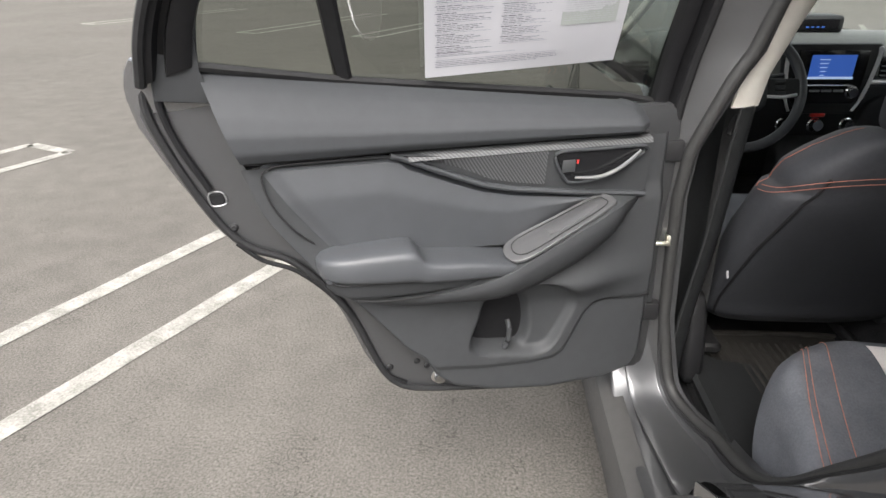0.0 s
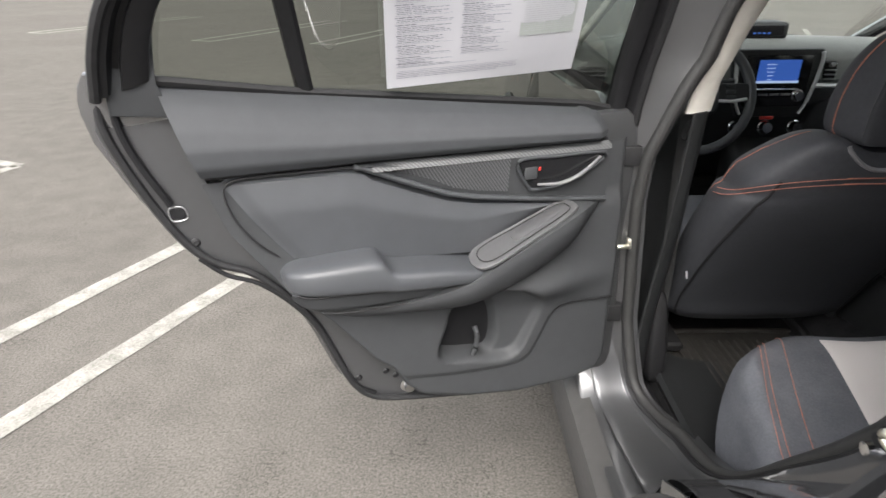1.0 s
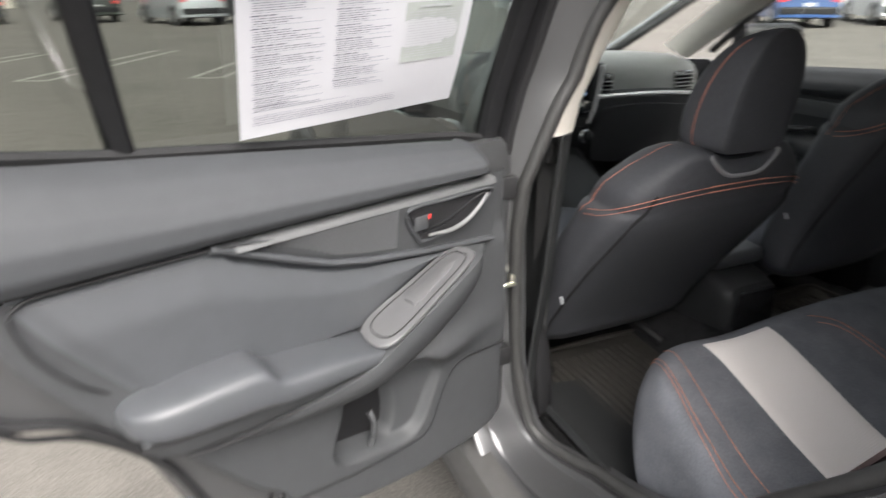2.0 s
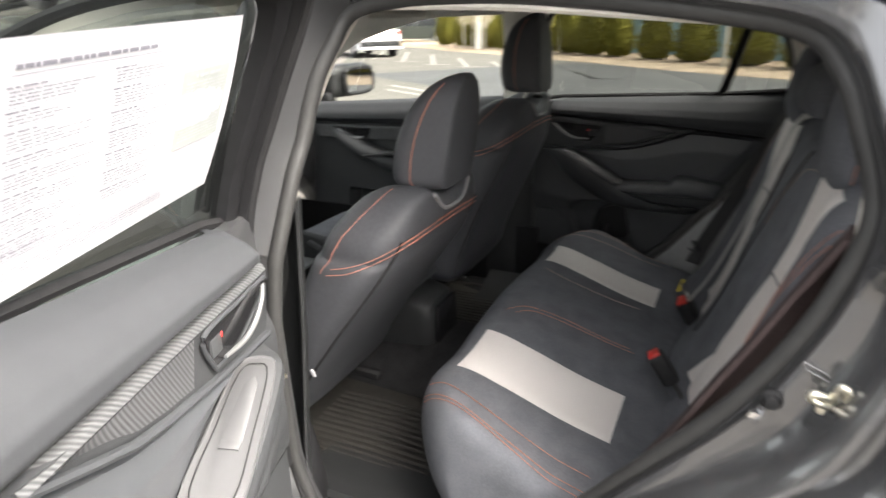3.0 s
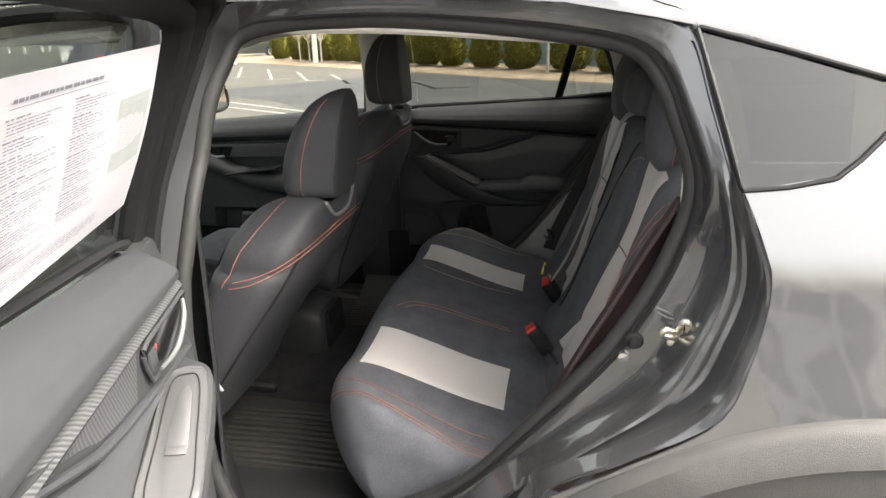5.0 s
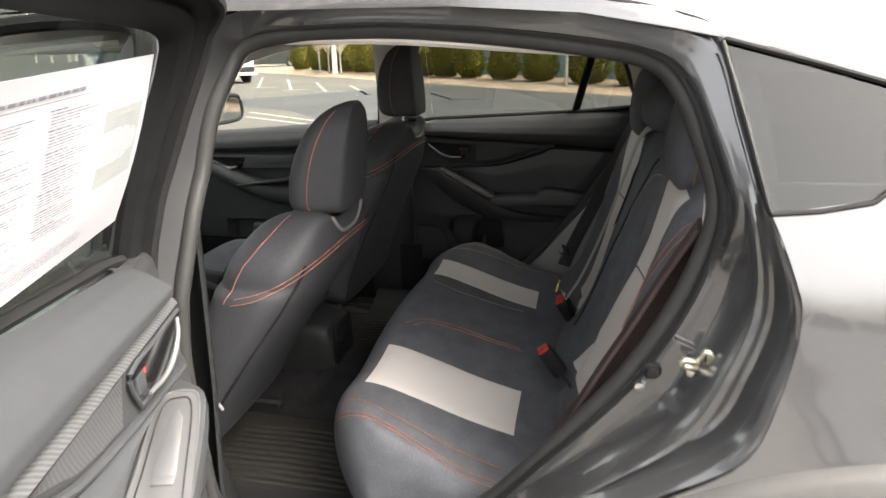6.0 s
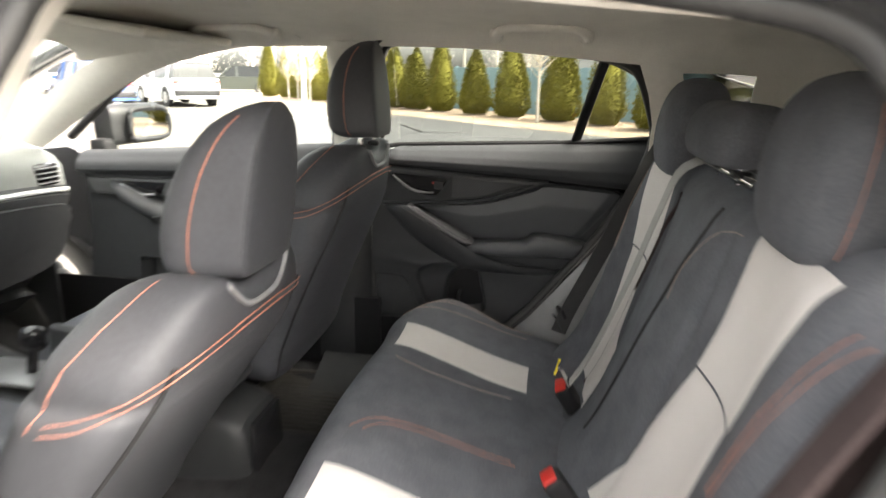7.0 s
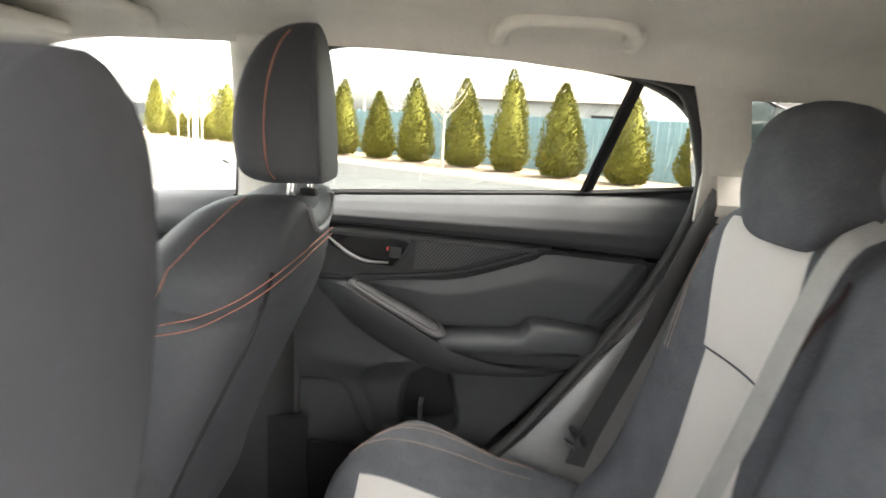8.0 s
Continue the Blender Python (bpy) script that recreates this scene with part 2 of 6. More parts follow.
def from_data(verts, faces):
    bm = bmesh.new()
    vs = [bm.verts.new(tuple(map(float, v))) for v in verts]
    for f in faces:
        try:
            bm.faces.new([vs[i] for i in f])
        except ValueError:
            pass
    return bm


def sheet(P, thick=0.0):
    """A surface through a grid of points (rows, columns, 3), thickened if wanted."""
    P = np.asarray(P, float)
    a, b = P.shape[:2]
    faces = [(i * b + j, i * b + j + 1, (i + 1) * b + j + 1, (i + 1) * b + j) for i in range(a - 1) for j in range(b - 1)]
    if not thick:
        return from_data(P.reshape(-1, 3), faces)
    n = np.cross(np.gradient(P, axis=0), np.gradient(P, axis=1))
    n /= np.linalg.norm(n, axis=2, keepdims=True) + 1e-9
    k = a * b
    rim = [i * b for i in range(a)] + [(a - 1) * b + j for j in range(1, b)] + [i * b + b - 1 for i in range(a - 2, -1, -1)] + list(range(b - 2, 0, -1))
    faces += [tuple(k + i for i in f[::-1]) for f in faces]
    faces += [(rim[i], rim[(i + 1) % len(rim)], k + rim[(i + 1) % len(rim)], k + rim[i]) for i in range(len(rim))]
    return from_data(np.vstack([P.reshape(-1, 3), (P - n * thick).reshape(-1, 3)]), faces)


def patch(ctrl, nu=16, nv=16, thick=0.0):
    """A smooth sheet through a coarse grid of control points."""
    C = np.array(ctrl, float)
    rows = np.array([crom(r, nv) for r in C])
    return sheet(np.array([crom(rows[:, j], nu) for j in range(nv)]).transpose(1, 0, 2), thick)


def loft(loops, caps=True, close=False):
    """Closed loops of equal count joined into a skin."""
    L = np.array(loops, float)
    a, b = L.shape[:2]
    rng = a if close else a - 1
    faces = [(i * b + j, i * b + (j + 1) % b, ((i + 1) % a) * b + (j + 1) % b, ((i + 1) % a) * b + j) for i in range(rng) for j in range(b)]
    if caps and not close:
        faces += [tuple(range(b))[::-1], tuple(range((a - 1) * b, a * b))]
    return from_data(L.reshape(-1, 3), faces)


def tube(path, r, n=8, closed=False, flat=1.0, up=(0, 0, 1)):
    """A round (or flattened) bar along a path."""
    p = np.array(path, float)
    loops = []
    m = len(p)
    for i in range(m):
        t = p[(i + 1) % m] - p[i - 1] if closed else p[min(i + 1, m - 1)] - p[max(i - 1, 0)]
        t = t / (np.linalg.norm(t) + 1e-9)
        u = np.array(up, float)
        if abs(t @ u) > 0.95:
            u = np.array((0, 1, 0)) if abs(t[1]) < 0.9 else np.array((1, 0, 0))
        a = np.cross(t, u)
        a /= np.linalg.norm(a)
        b = np.cross(a, t)
        rr = r[i] if hasattr(r, "__len__") else r
        loops.append([p[i] + rr * (math.cos(k) * a + math.sin(k) * b * flat) for k in np.linspace(0, 2 * math.pi, n, endpoint=False)])
    return loft(loops, not closed, closed)


def rbox(sx, sy, sz, bevel=0.01, seg=2, at=(0, 0, 0), turn=None):
    bm = bmesh.new()
    bmesh.ops.create_cube(bm, size=1)
    bmesh.ops.scale(bm, vec=(sx, sy, sz), verts=bm.verts[:])
    if bevel:
        bmesh.ops.bevel(bm, geom=bm.edges[:], offset=min(bevel, 0.49 * min(sx, sy, sz)), segments=seg, profile=0.5, affect='EDGES')
    m = Matrix.Translation(at)
    if turn:
        m = m @ Euler([radians(a) for a in turn]).to_matrix().to_4x4()
    bm.transform(m)
    return bm


def slab(outline, frame_of, depth, bevel=0.0, seg=2):
    """An outline in a plane (2D points) pushed to a depth; frame_of(a, b, d) gives the place."""
    n = len(outline)
    verts = [frame_of(a, b, 0) for a, b in outline] + [frame_of(a, b, depth) for a, b in outline]
    faces = [tuple(range(n))[::-1], tuple(range(n, 2 * n))] + [(i, (i + 1) % n, n + (i + 1) % n, n + i) for i in range(n)]
    bm = from_data(verts, faces)
    if bevel:
        bm.faces.ensure_lookup_table()
        bmesh.ops.bevel(bm, geom=list(bm.faces[1].edges), offset=bevel, segments=seg, profile=0.5, affect='EDGES')
    return bm


def lathe(profile, n=24):
    """A turned form about z from (radius, height) pairs."""
    return loft([[(r * math.cos(a), r * math.sin(a), h) for a in np.linspace(0, 2 * math.pi, n, endpoint=False)] for r, h in profile], True)


def merge(*bms):
    """Several pieces of ONE part in one bmesh."""
    out = bmesh.new()
    for b in bms:
        me = bpy.data.meshes.new("tmp")
        b.to_mesh(me)
        out.from_mesh(me)
        bpy.data.meshes.remove(me)
        b.free()
    return out


def part(name, bm, mat, parent=None, label="", m=None, sharp=38):
    """Links a bmesh as one mesh object under a thing or a part. m: a pose for the points, which may mirror them."""
    if m is not None:
        bm.transform(m)
    bmesh.ops.recalc_face_normals(bm, faces=bm.faces[:])
    lim = radians(sharp)
    for f in bm.faces:
        f.smooth = True
    for e in bm.edges:
        if len(e.link_faces) == 2 and e.calc_face_angle(0) > lim:
            e.smooth = False
    me = bpy.data.meshes.new(name)
    bm.to_mesh(me)
    bm.free()
    me.materials.append(mat)
    ob = new(name, me)
    if parent is not None:
        ob.parent = parent
        ob.matrix_parent_inverse = parent.matrix_world.inverted() if parent.type == 'EMPTY' else Matrix()
    if label:
        tagged(ob, label)
    return ob


def thing(name, label, category, at=(0, 0, 0), group="", kind=""):
    """An Empty at the base of a thing; its parts are given in the thing's own metres."""
    e = new(name)
    e.empty_display_size = 0.1
    e.matrix_world = Matrix.Translation(at)
    return tagged(e, label, category, group, kind)


MIRRORX = Matrix.Diagonal((-1, 1, 1, 1))

# ---- ground ----
Z = Vector((0, 0, 1))


def flat(name, outline, z, mat, label, kind="structure", category=""):
    bm = from_data([(x, y, z) for x, y in outline], [tuple(range(len(outline)))])
    ob = part(name, bm, mat)
    return tagged(ob, label, category, "", kind)


g = sheet([[(x, y, 0.0) for y in (-600, -60, -20, -8, -3, 0, 3, 6, 10, 20, 60, 600)] for x in (-600, -60, -20, -8, -4, -2, 0, 3, 8, 16, 30, 60, 600)])
tagged(part("ground", g, ASPHALT), "worn grey asphalt of a car park with fine cracks", "ground", "", "structure")


def painted_line(a, b, w=0.1):
    a, b = Vector((*a, 0)), Vector((*b, 0))
    d = (b - a).normalized()
    s = d.cross(Z) * w / 2
    n = max(2, int((b - a).length / 0.25))
    rows = [[tuple(a + (b - a) * i / n + s * k * (1 + 0.06 * math.sin(i * 2.7 + k)) + Z * 0.004) for k in (-1, 1)] for i in range(n + 1)]
    return sheet(rows)


def hairpin(name, p, d, length, gap=0.55, w=0.1):
    """Two parallel lines joined by a short bar: the divider between two bays."""
    d = Vector((*d, 0)).normalized()
    s = d.cross(Z)
    p = Vector((*p, 0))
    a, b = p - s * gap / 2, p + s * gap / 2
    q = [(v.x, v.y) for v in (a + d * length, a, b, b + d * length)]
    bm = merge(painted_line(q[0], q[1], w), painted_line(q[1], q[2], w), painted_line(q[2], q[3], w))
    return tagged(part(name, bm, LINE), "worn white hairpin parking-bay line on asphalt", "parking line", "bay lines", "structure")


BAY = (0.41, 0.912)
hairpin("parking_line", (-3.38, 0.55), BAY, 5.0, 0.55)
for k, (x, y) in enumerate(((-4.66, 4.3), (-6.0, 12.9), (-3.45, 12.1), (-0.85, 11.2), (-10.6, 15.0), (1.6, 10.2), (4.3, 9.4))):
    hairpin("parking_line", (x, y) if k else (-4.66, 4.55), (-0.41, -0.912) if k == 0 else BAY, 5.0, 0.5)
STRIPE = Vector((.894, .448, 0))
for x, y, ln, ft in ((13.77, 3.63, 2.4, 1.3), (15.57, 6.48, 4.4, .7), (16.9, 8.28, 5.0, .6), (17.71, 9.83, 6.4, .6), (18.89, 11.65, 7.2, .6), (20.2, 13.6, 7.4, .6), (21.4, 15.6, 7.6, .6)):
    e_ = Vector((x, y, 0)) + STRIPE * ln
    f_ = Vector((x, y, 0)) + Vector((.30, -.95, 0)) * ft
    tagged(part("parking_line", merge(painted_line((x, y), (e_.x, e_.y)), painted_line((x - .1, y + .3), (f_.x, f_.y))), LINE), "white bay mark on asphalt by the planting strip", "parking line", "bay marks", "structure")
for a_, b_ in (((11.18, 7.75), (9.4, 5.15)), ((10.32, 7.36), (8.9, 5.05)), ((8.9, 5.05), (9.4, 5.15))):
    tagged(part("parking_line", painted_line(a_, b_), LINE), "worn white bay line on asphalt", "parking line", "bay marks", "structure")

dk = []
for s_ in np.linspace(-30, 9, 20):
    dk.append([(15.1 + .66 * s_ + .751 * k, -3.0 + .751 * s_ - .66 * k, .004) for k in (-2.4, -5, -9.5 - .2 * math.sin(s_))])
tagged(part("dark_asphalt_lane", sheet(dk), DARKASPHALT), "newer dark asphalt lane along the planting strip", "road", "", "structure")

# ---- the car's shell ----
SKIN_Z = [0.2, 0.32, 0.40, 0.55, 0.80, 0.95, 1.10, 1.18, 1.30, 1.42, 1.50]
SKIN_X = [0.80, 0.845, 0.862, 0.885, 0.892, 0.867, 0.836, 0.81, 0.755, 0.695, 0.62]


def skin(z):
    return np.interp(z, SKIN_Z, SKIN_X)


def inner_x(z):
    return np.interp(z, [0.40, 0.60, 0.90, 1.15, 1.30, 1.42], [0.66, 0.69, 0.705, 0.69, 0.655, 0.605])


INNER = [(1.16, .55), (1.165, .70), (1.16, .90), (1.14, 1.10), (1.12, 1.25), (1.09, 1.345), (1.042, 1.404), (.857, 1.416), (.684, 1.406), (.523, 1.386), (.421, 1.364), (.378, 1.325),
         (.348, 1.258), (.322, 1.167), (.343, 1.069), (.385, .972), (.45, .865), (.55, .735), (.655, .605), (.76, .515), (.88, .455), (1.02, .415), (1.12, .43)]
FAR_INNER = [(1.13, 1.10), (1.117, 1.22), (1.117, 1.345), (1.09, 1.418), (.857, 1.424)]
OUTER = [(1.19, .50), (1.20, .70), (1.20, .90), (1.19, 1.10), (1.16, 1.27), (1.11, 1.40), (1.0, 1.455), (.85, 1.465), (.68, 1.46), (.52, 1.45), (.40, 1.425), (.344, 1.392),
         (.315, 1.295), (.283, 1.186), (.243, 1.064), (.262, .96), (.30, .88), (.424, .803), (.53, .735), (.61, .60), (.72, .46), (1.0, .385), (1.12, .41)]


def ring(ctrl_in, ctrl_out, fr, n=150):
    """A point ring between the inner and the outer line of the opening; fr: share outwards and depth."""
    t = np.linspace(0, len(ctrl_in), n, endpoint=False)

    def by_index(c):
        p = np.array(c, float)
        k = len(p)
        out = []
        for v in t:
            i, f = int(v), v - int(v)
            a, b, cc, d = p[(i - 1) % k], p[i % k], p[(i + 1) % k], p[(i + 2) % k]
            out.append(0.5 * ((2 * b) + (cc - a) * f + (2 * a - 5 * b + 4 * cc - d) * f * f + (3 * b - a - 3 * cc + d) * f ** 3))
        return np.array(out)
    I, O = by_index(ctrl_in), by_index(ctrl_out)
    yz = I + (O - I) * fr[0]
    xi = inner_x(I[:, 1]) + 0.06 * np.clip((I[:, 0] - 0.95) / 0.18, 0, 1) * np.clip((1.2 - I[:, 1]) / 0.2, 0, 1)
    front = np.clip((I[:, 0] - 0.95) / 0.12, 0, 1) * np.clip((I[:, 1] - .5) / .1, 0, 1)
    up = np.clip((O[:, 1] - 1.08) / 0.14, 0, 1)
    mid = fr[1] + ((fr[2] if len(fr) > 2 else fr[1]) - fr[1]) * up
    depth = mid + (np.clip(0.05 + 0.95 * fr[0] ** 1.3, -.2, 1) - mid) * front * (0 < fr[0] <= 1)
    x = -(xi + (skin(O[:, 1]) - xi) * depth)
    return np.stack([x, yz[:, 0], yz[:, 1]], axis=1)


SIDECLOTH = material("maroon_black_cloth", (0.05, 0.036, 0.036), 0.9, var=0.15, scale=200, bump=0.4, bscale=900, spec=0.2)
car = thing("car", "dark grey metallic hatchback with its rear door wide open", "car")
# share outwards, depth on the sill and lower rear edge, depth on the upper rear edge and the top
JAMBPROFILE = [(0.0, -0.12, -0.12), (0.0, 0.05, 0.05), (0.06, 0.15, 0.18), (0.10, 0.19, 0.40), (0.20, 0.21, 0.82), (0.28, 0.22, 0.87), (0.34, 0.225, 0.882), (0.40, 0.23, 0.888), (0.44, 0.26, 0.89),
               (0.49, 0.50, 0.895), (0.54, 0.66, 0.90), (0.59, 0.72, 0.905), (0.66, 0.73, 0.91), (0.71, 0.67, 0.915), (0.78, 0.62, 0.92), (0.84, 0.64, 0.88), (0.88, 0.74, 0.88), (0.92, 0.93, 0.95), (0.96, 0.975, 0.985), (1.0, 0.985, 0.99), (1.03, 1.0, 1.0)]
for side in (1, -1):
    m = None if side == 1 else MIRRORX
    inn = INNER if side == 1 else INNER[:3] + FAR_INNER + INNER[8:]
    L = [ring(inn, OUTER, f, 184) for f in JAMBPROFILE]
    part("door_jamb", sheet([[r[k] for k in range(46, 150)] for r in L]), JAMB, car, "glossy dark grey painted door opening", m)
    # front edge and sill take the copy that is darkened for shade
    part("pillar_and_sill", sheet([[r[k % 184] for k in range(149, 231)] for r in L]), SHADEPAINT, car, "painted centre pillar and sill, body grey darkened for shade", m)
    s = ring(inn, OUTER, (-0.02, 0.06), 184)
    part("door_seal", tube(s, 0.0135, 12, True, 1.0, (1, 0, 0)), WEATHERSTRIP, car, "black rubber weatherstrip round the door opening", m)
    s2 = ring(inn, OUTER, (0.10, 0.16), 184)
    part("seal_lip", tube(s2, 0.006, 6, True, 1.0, (1, 0, 0)), SEAL, car, "", m)

# quarter panel, from the wheel arch to the belt and back
AX, AZ, AR = 0.03, 0.205, 0.655
shut = [(.53, .735), (.424, .803), (.30, .88), (.262, .96), (.243, 1.064), (.258, 1.126), (.283, 1.186)]
back = [(.174, 1.204), (-.1, 1.225), (-.4, 1.24), (-.62, 1.235), (-.72, 1.1), (-.80, .9), (-.83, .6)]
outer = np.vstack([crom(shut, 24), crom([shut[-1]] + back, 40)[1:]])
nq = len(outer)
ang = np.linspace(radians(44), radians(170), nq)
arch = np.stack([AX + AR * np.cos(ang), AZ + AR * np.sin(ang)], axis=1)


def skin3(y, z, off=0.0):
    taper = 0.10 * max(0.0, (-y - 0.25) / 0.6) ** 2
    flare = 0.012 * math.exp(-((math.hypot(y - AX, z - AZ) - AR) / 0.09) ** 2)
    lean = 0.03 * max(0.0, 0.95 - z) * min(1.0, max(0.0, (0.30 - y) / 0.25))
    return (-(skin(z) + flare + lean + off - taper), y, z)


rows = []
for s in np.linspace(0, 1, 14):
    p = arch + (outer - arch) * s
    rows.append([skin3(y, z) for y, z in p])
for side in (1, -1):
    part("quarter_panel", sheet(rows, 0.004), PAINT, car, "glossy dark grey rear quarter panel", None if side == 1 else MIRRORX)

# wheel-arch cladding
ac = np.linspace(radians(13), radians(172), 60)
clad = []
for r, off in ((AR + 0.056, 0.002), (AR + 0.055, 0.014), (AR + 0.045, 0.024), (AR + 0.004, 0.026), (AR - 0.004, 0.016), (AR - 0.05, 0.012), (AR - 0.056, -0.08)):
    clad.append([skin3(AX + r * math.cos(a), AZ + r * math.sin(a), off) for a in ac])
for side in (1, -1):
    part("wheel_arch_cladding", sheet(clad), CLADDING, car, "matt grey plastic wheel-arch cladding", None if side == 1 else MIRRORX)
# rocker cladding
rk = [[(-x, y, z) for y in np.linspace(0.69, 2.25, 14)] for x, z in ((0.84, .405), (0.866, .402), (0.886, .392), (0.896, .36), (0.896, .30), (0.868, .25), (0.76, .22))]
for side in (1, -1):
    part("rocker_cladding", sheet(rk, 0.004), CLADDING, car, "scuffed grey plastic sill cladding", None if side == 1 else MIRRORX)
    part("sill_plate", sheet([[(-x, y, z) for y in np.linspace(0.55, 1.3, 10)] for x, z in ((0.45, .375), (0.55, .39), (0.61, .415), (0.655, .435), (0.662, .42))]), CONSOLE, car, "dark plastic inner sill trim", None if side == 1 else MIRRORX)


# wheels
def wheel(x, y, parent, r=0.345, w=0.225):
    turn = Matrix.Translation((x, y, r)) @ Euler((0, radians(-90 if x < 0 else 90), 0)).to_matrix().to_4x4()
    ty = lathe([(0.235, -w / 2), (0.30, -w / 2), (0.332, -w / 2 + 0.02), (r, -w / 2 + 0.05), (r, w / 2 - 0.05), (0.332, w / 2 - 0.02), (0.30, w / 2), (0.235, w / 2), (0.225, 0)], 120)
    for v in ty.verts:
        q = math.hypot(v.co.x, v.co.y)
        if q > r - 0.02 and int(math.atan2(v.co.y, v.co.x) / (2 * math.pi) * 60 + 60) % 2:
            v.co.x *= 1 - 0.008 / q
            v.co.y *= 1 - 0.008 / q
    wh = part("wheel", ty, TYRE, parent, "black tyre on an alloy rim", turn)
    spokes = [rbox(0.19, 0.05, 0.03, 0.008, 1, (0.13, 0, w / 2 - 0.03)) for _ in range(5)]
    for i, b in enumerate(spokes):
        b.transform(Euler((0, 0, i * 2 * math.pi / 5)).to_matrix().to_4x4())
    part("rim", merge(lathe([(0.232, w / 2 - 0.005), (0.222, w / 2), (0.215, w / 2 - 0.02), (0.21, -0.02)], 32), lathe([(0.001, w / 2 - 0.005), (0.055, w / 2 - 0.01), (0.06, w / 2 - 0.05)], 20), *spokes), ALLOY, wh, "silver alloy rim", turn)
    return wh


for x in (-0.78, 0.78):
    for y in (0.0, 2.665):
        wheel(x, y, car)

# roof, headliner, pillars, glass
roof_rows = []
for y, k, dz in ((2.02, 0.90, -0.035), (1.7, 0.97, 0.0), (1.2, 1.0, 0.012), (0.7, 1.0, 0.01), (0.35, 0.985, -0.012), (0.0, 0.95, -0.045), (-0.4, 0.90, -0.095), (-0.68, 0.86, -0.14)):
    q = min(1, max(0, (0.9 - y) / 0.9))
    ex, ez, fx, fz = 0.665 + .025 * q, 1.452 - .037 * q, 0.652 + .013 * q, 1.474 - .009 * q
    roof_rows.append([(k * x, y, z + dz) for x, z in ((-ex, ez), (-fx, fz), (-0.60, 1.51), (-0.4, 1.545), (0, 1.565), (0.4, 1.545), (0.60, 1.51), (fx, fz), (ex, ez))])
part("roof", patch(roof_rows, 40, 34, 0.006), PAINT, car, "dark grey roof panel")
liner = []
for y, k, dz, eg in ((2.0, 0.93, -0.05, 0), (1.7, 0.98, -0.015, .008), (1.2, 1.0, 0.0, .006), (0.85, 1.0, 0.0, .004), (0.6, 1.0, -.003, -.012), (0.35, 0.99, -0.012, -.024), (0.0, 0.97, -0.045, -.02), (-0.35, 0.95, -0.09, 0), (-0.62, 0.92, -0.13, 0)):
    liner.append([(k * x, y, z + dz) for x, z in ((-0.615, 1.395 + eg), (-0.585, 1.43 + eg * .4), (-0.5, 1.452), (-0.25, 1.475), (0, 1.485), (0.25, 1.475), (0.5, 1.452), (0.585, 1.43 + eg * .4), (0.615, 1.395 + eg))])
tagged(part("ceiling", patch(liner, 44, 36, 0.008), HEADLINER), "light beige cloth headliner inside the car", "ceiling", "", "structure")

